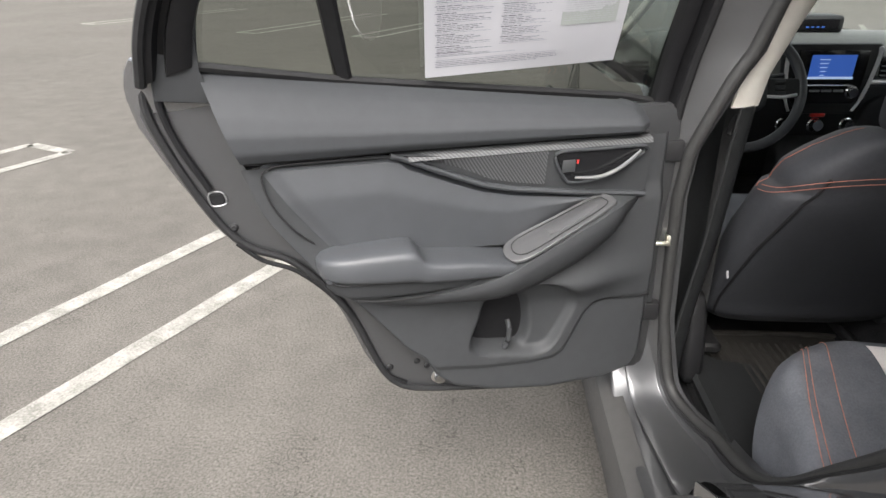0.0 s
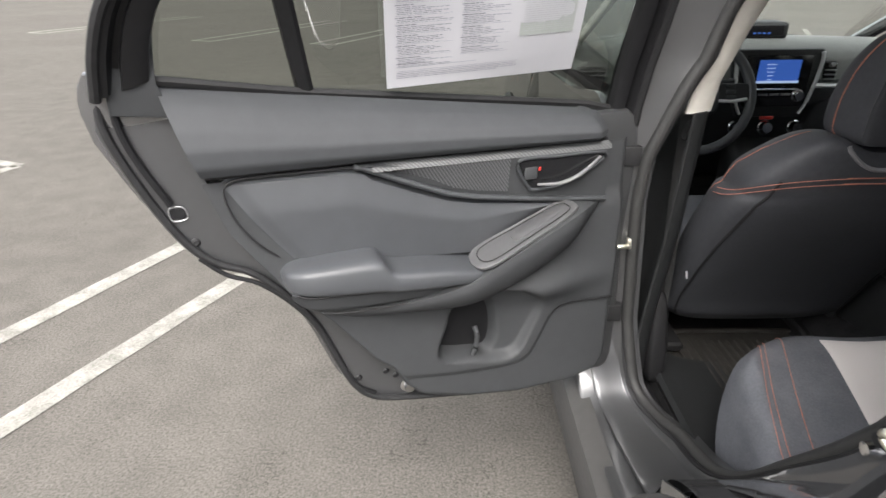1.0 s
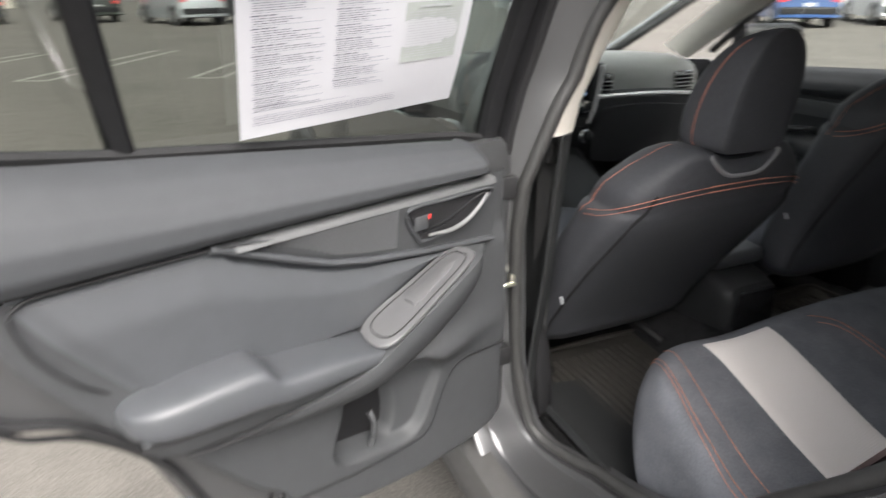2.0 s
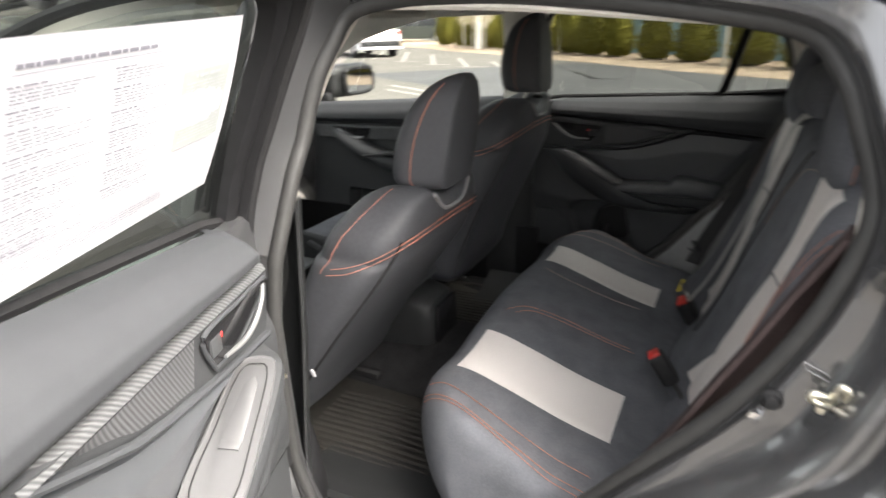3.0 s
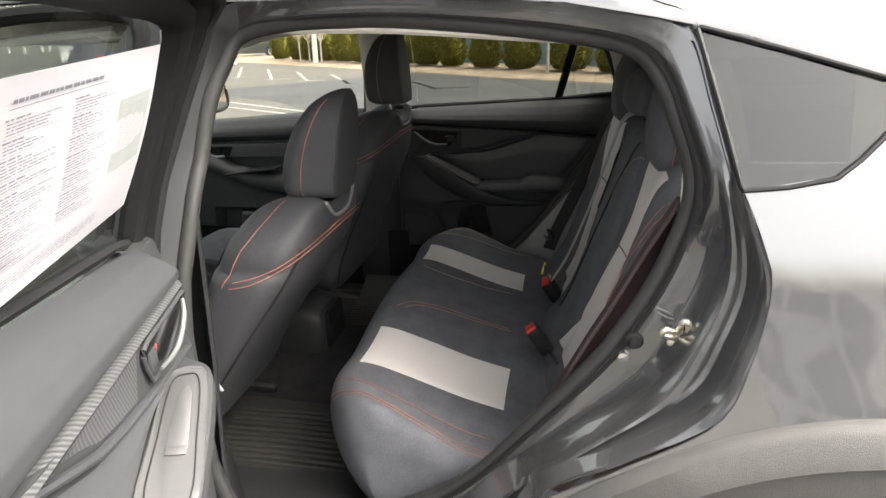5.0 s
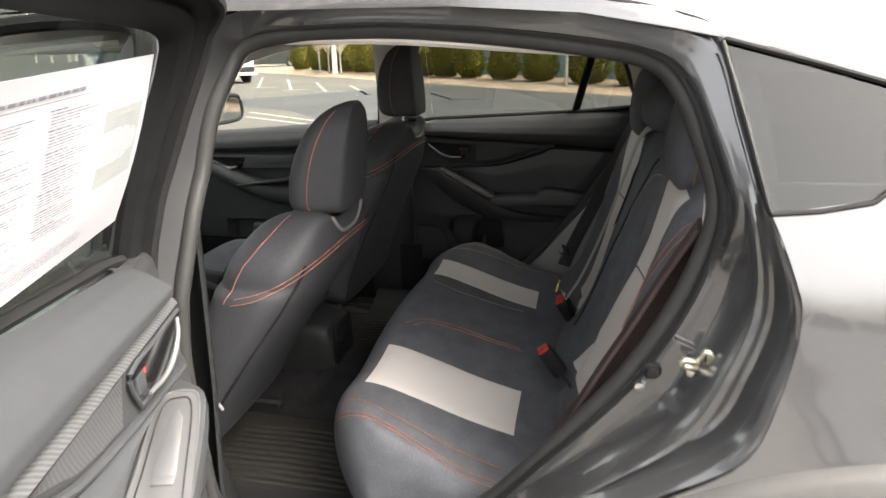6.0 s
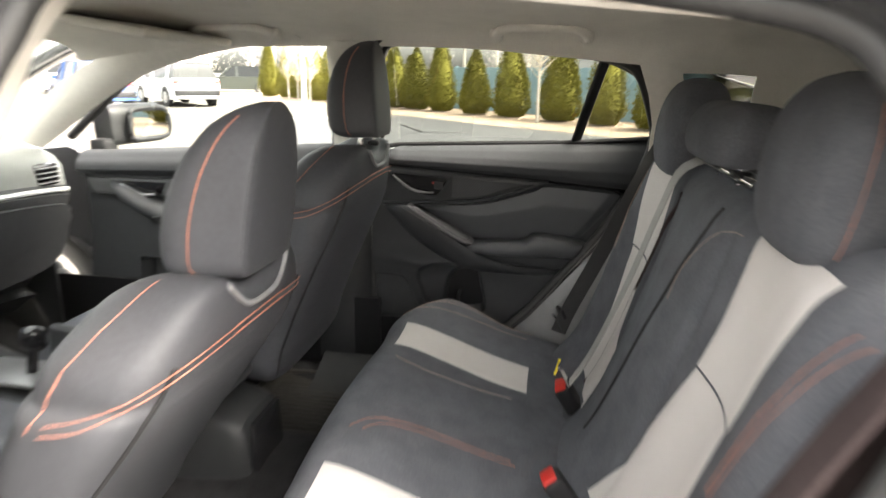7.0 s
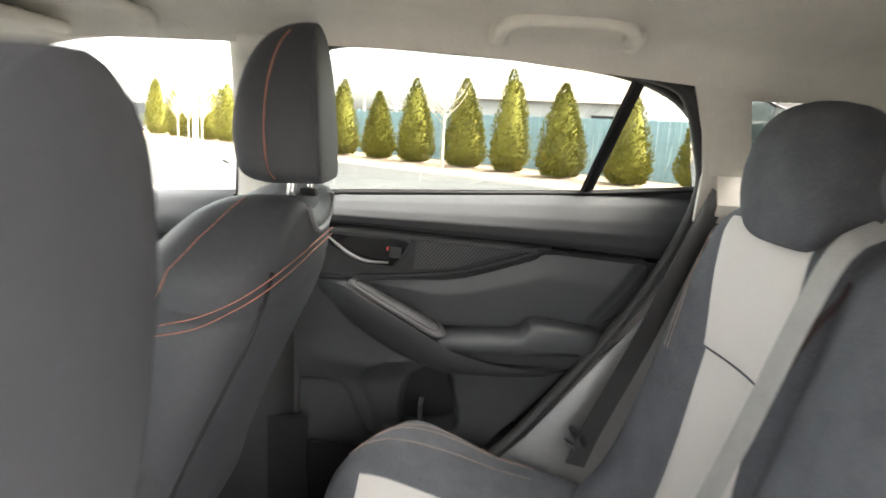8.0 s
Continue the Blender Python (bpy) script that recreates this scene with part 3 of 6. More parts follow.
for side in (1, -1):
    m = None if side == 1 else MIRRORX
    # quarter window and its rubber
    qw = [(.344, 1.391), (.315, 1.295), (.285, 1.188), (.23, 1.193), (.174, 1.204), (.145, 1.227), (.11, 1.262), (.03, 1.28), (-.06, 1.285), (.03, 1.30), (.123, 1.325), (.233, 1.359)]
    qp = [(-(skin(z) + 0.004), y, z) for y, z in qw]
    qg = part("quarter_window", merge(slab(qw, lambda a, b, d: (-(skin(b) + 0.0005 - d), a, b), 0.001)), PRIVACY, car, "dark privacy quarter glass", m)
    qg.visible_shadow = False
    part("quarter_window_seal", tube([np.array(qp[i]) + (np.array(qp[(i + 1) % len(qp)]) - np.array(qp[i])) * f for i in range(len(qp)) for f in (.04, .25, .5, .75, .96)], 0.0038, 8, True, 1.0, (1, 0, 0)), FRAMEBLACK, car, "black window rubber", m)
    # roof side rail above the quarter window, and the rear corner
    rail = [[(-(skin(z) + o) if z < 1.41 else -(0.69 * k2), y, z) for (z, o, k2) in ((za, 0.0, 1), (za + 0.02, 0.004, 1), (zb, 0.0, k2_))] for y, za, zb, k2_ in
            ((1.1, 1.448, 1.456, .962), (.7, 1.442, 1.452, .967), (.52, 1.428, 1.444, .98), (.40, 1.405, 1.43, 1.0), (.28, 1.378, 1.415, .985), (.16, 1.338, 1.405, .965), (0, 1.30, 1.375, .95), (-.14, 1.285, 1.35, .925), (-.4, 1.272, 1.32, .90), (-.66, 1.262, 1.28, .86))]
    part("roof_rail", sheet(rail, 0.004), PAINT, car, "", m)
    # rear corner between quarter glass and tailgate
    rc = [[(-(skin(z) - 0.0), y, z) for y, z in r] for r in (((.174, 1.204), (-.1, 1.225), (-.4, 1.24), (-.62, 1.235)), ((.145, 1.227), (-.1, 1.255), (-.4, 1.255), (-.66, 1.25)), ((.11, 1.262), (-.06, 1.285), (-.4, 1.272), (-.68, 1.262)))]
    part("rear_pillar", sheet(rc, 0.004), PAINT, car, "", m)
    part("side_sill", rbox(.15, 1.0, .10, .02, 2, (-.725, .92, .325)), FRAMEBLACK, car, "", m)
    near = [(.69, (.345, .385, .425, .468, .505, .57, .66, .76), (1.13, 1.054, .97, .887, .81, .70, .58, .48)), (.645, (.335, .378, .418, .461, .498, .56, .65, .75), (1.136, 1.054, .97, .887, .81, .70, .58, .48)), (.628, (.325, .37, .41, .452, .488, .55, .64, .74), (1.130, 1.048, .965, .882, .805, .69, .57, .47)), (.62, (.2, .2, .2, .2, .2, .3, .4, .5), (1.13, 1.0, .95, .85, .75, .65, .52, .42))]
    far = [(.69, (.30, .34, .40, .48, .56, .64, .74), (1.10, 1.0, .9, .80, .70, .60, .50)), (.672, (.27, .30, .36, .44, .52, .60, .70), (1.10, .98, .87, .77, .67, .57, .46)), (.665, (.2, .2, .2, .2, .3, .4, .5), (1.10, .95, .8, .7, .6, .5, .42))]
    wb = [[(-(x), y, z) for y, z in zip(ys, zz)] for x, ys, zz in (near if side == 1 else far)]
    part("side_bolster_trim", sheet(wb, .006), SIDECLOTH if side == 1 else SILVER, car, "dark maroon-black cloth bolster beside the bench" if side == 1 else "grey plastic trim beside the bench", m)
    # interior pillar trims
    cp = [[(-(inner_x(z) - 0.012), y, z) for y in ys] for z, ys in ((1.10, (.335, .28, .23)), (1.20, (.335, .29, .242)), (1.28, (.355, .305, .26)), (1.36, (.39, .335, .285)), (1.405, (.43, .37, .32)))]
    part("rear_pillar_trim", sheet(cp, 0.01), PILLARTRIM, car, "pale beige plastic pillar trim", m)
    cq = [[(-(inner_x(z) - 0.012 - 0.05 * (0.2 - y)), y, z) for y in (.34, .1, -.2, -.62)] for z in (1.34, 1.37, 1.405)]
    dp_ = [[(-(inner_x(z) - 0.03 - 0.05 * (0.2 - y)), y, z) for y in (.10, -.1, -.4, -.64)] for z in (1.18, 1.24, 1.30, 1.36, 1.40)]
    part("tail_pillar_trim", sheet(dp_, 0.008), PILLARTRIM, car, "pale beige trim beside the tailgate", m)
    part("upper_side_trim", sheet(cq, 0.01), PILLARTRIM, car, "", m)
    cl = [[(-(inner_x(z) - 0.02 - 0.05 * (0.3 - y)), y, z) for y in (.31, .1, -.2, -.62)] for z in (.42, .7, 1.0, 1.10)]
    lt = [[(-(inner_x(z) - 0.02 - 0.05 * (0.3 - y) - dx), y, z) for y in (.31, .1, -.2, -.62)] for z, dx in ((1.10, 0.0), (1.12, .03), (1.14, .035), (1.195, .0))]
    part("belt_ledge_trim", sheet(lt, 0.006), PILLARTRIM, car, "pale beige ledge below the quarter glass", m)
    part("cargo_side_trim", sheet(cl, 0.01), TRIM2, car, "dark plastic load-space side trim", m)
    bpil = [[(-x, y, z) for x, y in ((((xx + .03, 1.172 - k), (xx + .008, 1.18 - k), (xx - .012, 1.225 - k), (xx - .005, 1.29 - k), (xx + .02, 1.32 - k)) if side == -1 else ((xx - .004, 1.186 - k), (xx - .038, 1.190 - k), (xx - .060, 1.206 - k), (xx - .062, 1.29 - k), (xx + .02, 1.33 - k))))] for z, xx, k in ((1.085 if side == 1 else 1.05, .695, .007 if side == 1 else .05), (1.15, .69, .02 if side == 1 else .055), (1.25, .665, .05 if side == 1 else .058), (1.34, .64, .085 if side == 1 else .062), (1.41, .60, .12 if side == 1 else .07))]
    part("pillar_trim_upper", sheet(bpil, 0.006), PILLARTRIM, car, "pale beige centre pillar trim", m)
    blow = [[(-x, y, z) for x, y in ((.735, 1.165), (.715, 1.175), (.69, 1.22), (.69, 1.32), (.72, 1.36))] for z in (.40, .6, .8, 1.05)]
    if side == 1:
        blow = [[(-(x - d), y, z) for x, y in ((.735, 1.165), (.71, 1.178), (.69, 1.21), (.69, 1.32), (.72, 1.36))] for z, d in ((.40, 0), (.6, .01), (.8, .035), (1.087, .057))]
    part("pillar_trim_lower", sheet(blow, 0.006), CONSOLE, car, "dark plastic lower pillar trim", m)
    bx = [[(-(skin(z) - 0.012), y, z) for y in (1.19 - k, 1.25 - k, 1.31 - k)] for z, k in ((.40, 0), (.7, -.01), (1.1, 0), (1.27, .03), (1.40, .08), (1.45, .10))]
    part("centre_pillar", sheet(bx, 0.02), SHADEPAINT, car, "", m)
    ap = [(-.735, 2.90, 1.03), (-.715, 2.6, 1.17), (-.685, 2.3, 1.31), (-.65, 2.05, 1.405), (-.63, 1.8, 1.44)]
    part("front_pillar", tube(crom(ap, 24), 0.04, 12, False, 0.7), PAINT, car, "", m)
    lo = crom([(-.71, 2.30, 1.06), (-.685, 2.12, 1.165), (-.665, 1.97, 1.25), (-.65, 1.8, 1.325), (-.632, 1.55, 1.385), (-.612, 1.3, 1.405)], 30)
    hi = lo + np.array((.05, .10, .055))
    part("front_pillar_trim", sheet([lo, lo + (hi - lo) * .3 + np.array((.012, -.01, -.006)), lo + (hi - lo) * .7 + np.array((.012, -.01, -.006)), hi], .008), PILLARTRIM, car, "pale beige windscreen pillar trim", m)
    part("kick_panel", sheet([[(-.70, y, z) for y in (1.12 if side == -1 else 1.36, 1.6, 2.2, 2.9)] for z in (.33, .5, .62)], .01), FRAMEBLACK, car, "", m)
    if side == -1:
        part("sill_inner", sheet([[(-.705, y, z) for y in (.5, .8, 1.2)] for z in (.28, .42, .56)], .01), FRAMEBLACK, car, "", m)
    part("footwell_side", sheet([[(-.69, y, z) for y in (2.3, 2.5, 2.95)] for z in (.4, .7, 1.04)], .01), TRIM2, car, "", m)

ws = [[(x * k, y - 0.10 * (x / .7) ** 2 * 0.8, z) for x in (-.70, -.35, 0, .35, .70)] for y, z, k in ((2.98, 1.03, 1.0), (2.6, 1.20, .96), (2.25, 1.36, .92), (2.04, 1.45, .88))]
w = part("windscreen", patch(ws, 14, 14), WINDOW, car, "clear windscreen")
w.visible_shadow = False
rg = [[(x * k, y + 0.06 * (x / .6) ** 2, z) for x in (-.6, -.3, 0, .3, .6)] for y, z, k in ((-.70, 1.38, .93), (-.80, 1.22, 1.0), (-.86, 1.08, 1.05))]
w = part("rear_window", patch(rg, 10, 12), PRIVACY, car, "tinted tailgate glass")
w.visible_shadow = False
tg = [[(x * k, y + 0.08 * (x / .75) ** 2, z) for x in (-.78, -.4, 0, .4, .78)] for y, z, k in ((-.86, 1.09, .88), (-.90, .95, .97), (-.92, .75, 1.0), (-.90, .5, 1.02), (-.80, .3, .98))]
part("tailgate", patch(tg, 14, 16, 0.02), PAINT, car, "")
hood = [[(x * k, y, z - 0.08 * abs(x / .8) ** 3) for x in (-.80, -.4, 0, .4, .80)] for y, z, k in ((2.95, 1.06, .96), (3.2, 1.0, .98), (3.45, .90, .95), (3.6, .75, .88))]
part("bonnet", patch(hood, 14, 16, 0.01), PAINT, car, "")
fb = [[(x * k, y - 0.16 * abs(x / .8) ** 3, z) for x in (-.84, -.45, 0, .45, .84)] for y, z, k in ((3.58, .76, .92), (3.62, .6, 1.0), (3.60, .4, 1.0), (3.5, .22, .96))]
part("front_bumper", patch(fb, 14, 16, 0.02), CLADDING, car, "")
for side in (1, -1):
    m = None if side == 1 else MIRRORX
    fo = np.vstack([crom([(2.27, .42), (2.26, .75), (2.26, 1.0), (2.32, 1.05)], 20), crom([(2.32, 1.05), (2.8, 1.0), (3.2, .92), (3.45, .8), (3.48, .5)], 40)[1:]])
    fa = np.linspace(radians(165), radians(-5), len(fo))
    fin = np.stack([2.665 + .44 * np.cos(fa), .335 + .44 * np.sin(fa)], axis=1)
    fr = []
    for s in np.linspace(0, 1, 9):
        p = fin + (fo - fin) * s
        fr.append([(-(skin(z) - 0.12 * max(0, (y - 2.9) / .6) ** 2), y, z) for y, z in p])
    part("front_wing", sheet(fr, 0.004), PAINT, car, "", m)
    fcl = [[(-(skin(.335 + r * math.sin(a)) + o), 2.665 + r * math.cos(a), .335 + r * math.sin(a)) for a in np.linspace(radians(190), radians(-8), 50)] for r, o in ((.51, .004), (.48, .022), (.42, .02), (.41, -.06))]
    part("wheel_arch_cladding", sheet(fcl), CLADDING, car, "", m)
part("underbody", rbox(1.5, 3.9, 0.12, 0.03, 1, (0, 1.35, 0.27)), CLADDING, car)
fl = [[(x, y, z + zz) for x, z in ((-.66, .0), (-.45, -.03), (-.2, -.03), (-.13, .07), (0, .10), (.13, .07), (.2, -.03), (.45, -.03), (.66, .0))] for y, zz in ((-.7, .05), (.3, .05), (.55, .0), (.8, .0), (1.2, .0), (1.6, -.02), (2.3, -.03), (2.7, .15))]
fl = [[(x, y, z + 0.375) for x, y, z in r] for r in fl]
tagged(part("floor", patch(fl, 40, 40, 0.02), CARPET), "black carpet floor of the car with a centre tunnel", "floor", "", "structure")

# ---- doors ----
HX, HY = -0.80, 1.17


def P(u, z, w=0.0):
    """A place on the rear left door when shut: u metres back from the hinge, w outwards."""
    return (HX - w, HY - u, z)


def glass_w(z):
    return float(skin(z)) - 0.80 - 0.006


def strip(u_of, z_of, w_of, nu=60, ns=14):
    """A trim surface: q runs from the hinge back, s from its top edge down."""
    return [[P(u_of(q, s), z_of(q, s), w_of(q, s)) for q in np.linspace(0, 1, nu)] for s in np.linspace(0, 1, ns)]


def edge_step(poly, u, z, soft):
    """1 inside a polygon, 0 outside, eased over soft metres."""
    d, inside = 9.0, False
    n = len(poly)
    for i in range(n):
        (ax, ay), (bx, by) = poly[i], poly[(i + 1) % n]
        if (ay > z) != (by > z) and u < (bx - ax) * (z - ay) / (by - ay) + ax:
            inside = not inside
        dx, dy = bx - ax, by - ay
        t = max(0, min(1, ((u - ax) * dx + (z - ay) * dy) / (dx * dx + dy * dy)))
        d = min(d, math.hypot(u - ax - t * dx, z - ay - t * dy))
    v = 0.5 + (d if inside else -d) / soft
    v = max(0, min(1, v))
    return v * v * (3 - 2 * v)


def I(v, xs, ys):
    return float(np.interp(v, xs, ys))


def rear_door(m, name, label):
    d = thing(name, label, "car door", (m @ Vector(P(0, 0.45, 0))), "", "structure")
    # painted inner panel with the door's outline
    line = crom([(-.008, .50), (-.005, .80), (-.008, 1.07), (.10, 1.10), (.40, 1.135), (.70, 1.17), (.90, 1.205), (.968, 1.23), (.985, 1.15), (.965, 1.08), (.93, .995), (.892, .925), (.85, .882), (.791, .853), (.739, .80), (.691, .729), (.657, .642), (.631, .575), (.597, .53), (.541, .506), (.375, .478), (.248, .46), (.117, .458), (.04, .468)], 130, True)
    part("inner_panel", slab([tuple(p) for p in line], lambda a, b, k: P(a, b, 0.045 - k), 0.012), SHADEPAINT, d, "painted door frame, body grey darkened for shade", m)
    cen = np.array((.40, .84))
    rim_rows = [[P(*(p + (cen - p) * f), w0) for p in np.vstack([line, line[:1]])] for f, w0 in ((0, .040), (0, -.004), (.008, -.009), (.015, -.010), (.24, -.010))]
    part("frame_rim", sheet(rim_rows), SHADEPAINT, d, "painted door frame, body grey darkened for shade", m)
    big = [(a * 1.0 + (0.012 if a > .5 else -0.004), b - (0.012 if b < .7 else 0)) for a, b in line]
    part("outer_skin", slab(big, lambda a, b, k: P(a, b, float(skin(b)) - 0.80 - k), 0.025, 0.006), PAINT, d, "dark grey outer door skin", m)
    # frame round the glass
    gi = [(.046, 1.10), (.052, 1.20), (.058, 1.30), (.072, 1.375), (.12, 1.412), (.33, 1.422), (.52, 1.425), (.68, 1.415), (.78, 1.385), (.845, 1.335), (.875, 1.275), (.89, 1.215)]
    go = [(-.010, 1.06), (-.004, 1.20), (.006, 1.31), (.028, 1.41), (.09, 1.452), (.33, 1.467), (.52, 1.47), (.70, 1.458), (.83, 1.415), (.915, 1.345), (.955, 1.27), (.975, 1.19)]
    a, b = crom(gi, 70), crom(go, 70)
    rows = [[P(*(a[i] + (b[i] - a[i]) * f), glass_w(float((a[i] + (b[i] - a[i]) * f)[1])) + o) for i in range(70)] for f, o in ((0, .004), (0.0, -.022), (.18, -.03), (.45, -.03), (.5, -.018), (.62, -.018), (.68, -.04), (.85, -.042), (.95, -.02), (1.0, .02))]
    part("window_frame", sheet(rows), FRAMEBLACK, d, "matt black window frame", m)
    part("frame_seal", tube([P(*(a[i] + (b[i] - a[i]) * .9), glass_w(float(b[i][1])) - .04) for i in range(70)], 0.009, 8, False, 1.0, (1, 0, 0)), SEAL, d, "", m)
    zs = np.linspace(0, 1, 10)
    belt = lambda u: I(u, [.04, .11, .67, .90], [1.095, 1.112, 1.178, 1.215])
    top = [(u, z) for u, z in a]
    us = np.linspace(.044, .888, 44)
    crest = lambda u: max(belt(u), I(u, [p[0] for p in gi], [p[1] for p in gi]))
    pane = [[P(u, belt(u) - 0.03 + (crest(u) + 0.01 - belt(u) + 0.03) * k, glass_w(belt(u) + (crest(u) - belt(u)) * k)) for u in us] for k in zs]
    gl = part("window", sheet(pane), REARGLASS, d, "lightly tinted side window with fixed rear quarter light", m)
    gl.visible_shadow = False
    bar = [P(.655 + .045 * k, 1.168 + .25 * k, glass_w(1.168 + .25 * k) - 0.006) for k in np.linspace(0, 1, 8)]
    part("divider_bar", tube(bar, 0.016, 8, False, 0.55), FRAMEBLACK, d, "matt black window divider bar", m)
    part("belt_seal", tube([P(u, belt(u) + 0.002, glass_w(belt(u)) - 0.012) for u in np.linspace(.045, .89, 30)], 0.008, 6), SEAL, d, "", m)
    # trim: padded top roll
    ut = lambda q, s: I(s, [0, .2, 1], [.112, .088, .080]) + (I(s, [0, 1], [.888, .838]) - I(s, [0, .2, 1], [.112, .088, .080])) * q
    low = lambda u: I(u, [.08, .57, .84], [1.056, 1.060, 1.058])
    up = part("top_roll", sheet(strip(ut, lambda q, s: belt(ut(q, 0)) - 0.002 + (low(ut(q, 1)) - belt(ut(q, 0))) * s,
              lambda q, s: (I(s, [0, .06, .2, .45, .65, .85, .97, 1], [-.012, -.022, -.040, -.062, -.072, -.070, -.058, -.035])) + 0.03 * max(0, .04 - q) / .04, 70, 26)), TRIM, d, "dark grey soft-touch upper door trim", m)
    # carbon-look band
    bz = lambda u: I(u, [.08, .25, .36, .42, .48, .54, .585], [.934, .955, .972, .986, 1.010, 1.036, 1.056])
    ub = lambda q, s: .082 + (.585 - .082) * q
    band = strip(ub, lambda q, s: low(ub(q, s)) - 0.004 - (low(ub(q, s)) - 0.004 - bz(ub(q, s))) * s, lambda q, s: I(s, [0, .04, .22, .3, .9, 1], [-.036, -.042, -.060, -.060, -.052, -.048]), 60, 14)
    part("inlay", sheet(band), TRIM2, d, "dark inlay panel", m)
    part("inlay_strip", sheet([[P(u, low(u) - .005 - .012 * s, I(s, [0, .3, 1], [-.0455, -.058, -.0625])) for u in np.linspace(.083, .562, 40)] for s in np.linspace(0, 1, 6)]), CARBON, d, "ribbed grey strip over the inlay", m)
    part("inlay_weave", sheet([[P(u, low(u) - .018 - max(.001, low(u) - .018 - bz(u) - .010) * s, I(s, [0, 1], [-.0632, -.0525])) for u in np.linspace(.300, .535, 30)] for s in np.linspace(0, 1, 8)]), WEAVE, d, "ribbed carbon-look weave panel", m)
    part("plain_inlay", sheet([[P(u, low(u) - .018 - (low(u) - .018 - bz(u)) * s, I(s, [0, 1], [-.0625, -.0505])) for u in np.linspace(.083, .299, 16)] for s in np.linspace(0, 1, 6)]), TRIM2, d, "", m)
    part("inlay_border", tube([P(u, bz(u) - 0.003, -.051) for u in np.linspace(.082, .592, 40)], 0.0075, 8, False, 0.8), TRIM, d, "", m)
    # inner handle
    hp = [(.286, 1.034), (.20, 1.037), (.10, 1.034), (.118, 1.010), (.150, .990), (.19, .974), (.245, .972), (.262, .982)]
    # flat slab on the inlay; its black stands for the hollow's shade
    hr = part("recess_shade", slab(hp, lambda p, q, k: P(p, q, -.066 + 0.008 * (1.03 - q) / .06 + k), 0.004), GLOSSBLACK, d, "flat black slab for the shade in the handle recess", m)
    part("release_handle", tube(crom([P(.245, .985, -.068), P(.20, .984, -.073), (P(.165, .994, -.075)), P(.135, 1.012, -.074), P(.112, 1.027, -.068)], 24), [0.0024 + 0.0016 * math.sin(k) for k in np.linspace(0, 3.1, 24)], 8), SILVER, hr, "satin silver release lever", m)
    part("recess_rim", tube(crom([P(a0, b0, -.066 + 0.008 * (1.03 - b0) / .06) for a0, b0 in hp], 50, True), 0.0034, 8, True), TRIM, hr, "", m)
    part("lock_knob", rbox(0.006, 0.026, 0.024, 0.002, 2, P(.258, 1.008, -.064)), TRIM2, hr, "", m)
    part("lock_mark", rbox(0.002, 0.004, 0.008, 0.0005, 1, P(.240, 1.015, -.0640)), RED, hr, "red lock mark", m)
    # padded insert
    it = lambda u: (bz(u) - .013) if u < .57 else I(u, [.57, .60, .80, .82], [1.045, 1.050, 1.050, 1.04])
    ib = lambda u: I(u, [.08, .17, .30, .37, .55, .70, .82], [.93, .94, .885, .85, .862, .868, .872])
    ui = lambda q, s: .082 + ((.812 - .118 * s ** 1.2) - .082) * q
    part("padded_insert", sheet(strip(ui, lambda q, s: it(ui(q, s)) + (ib(ui(q, s)) - it(ui(q, s))) * s,
         lambda q, s: I(s, [0, .05, .35, .7, 1], [-.030, -.046, -.052, -.046, -.040]) * (1 if q < .97 else .85), 60, 20)), VINYL, d, "padded dark vinyl door insert", m)
    part("insert_groove", tube([P(p_, q_, -.0455 + .02 * max(0, (.93 - q_) / .06)) for p_, q_ in crom([(.575, 1.050), (.68, 1.051), (.775, 1.051), (.802, 1.045), (.811, 1.028), (.803, .99), (.785, .955), (.756, .917), (.722, .884)], 60)], .0022, 6), SEAL, d, "dark seam round the insert", m)
    part("roll_groove", tube([P(p_, low(p_) - .001, -.045) for p_ in np.linspace(.085, .835, 40)], .0026, 6), SEAL, d, "dark seam under the upper trim", m)
    # border trim behind the insert and the lower panel with its pocket
    foot = lambda u: I(u, [.018, .024, .05, .117, .248, .375, .475, .512, .535, .572, .658, .719, .773, .816, .842], [.70, .54, .482, .464, .463, .482, .514, .55, .60, .632, .748, .807, .886, .957, 1.045])
    pocket = [tuple(p) for p in crom([(.402, .742), (.416, .69), (.436, .628), (.424, .606), (.36, .594), (.296, .583), (.258, .595), (.232, .645), (.212, .695), (.226, .732), (.268, .752), (.34, .752)], 44, True)]
    bowl = [tuple(p) for p in crom([(.398, .735), (.412, .69), (.430, .632), (.418, .613), (.36, .602), (.32, .602), (.31, .66), (.33, .72)], 30, True)]
    spk = [(-.02, .40), (-.02, .69), (.06, .688), (.135, .694), (.165, .69), (.186, .665), (.205, .625), (.228, .578), (.25, .563), (.30, .560), (.40, .566), (.50, .58), (.56, .58), (.56, .40)]
    cols = []
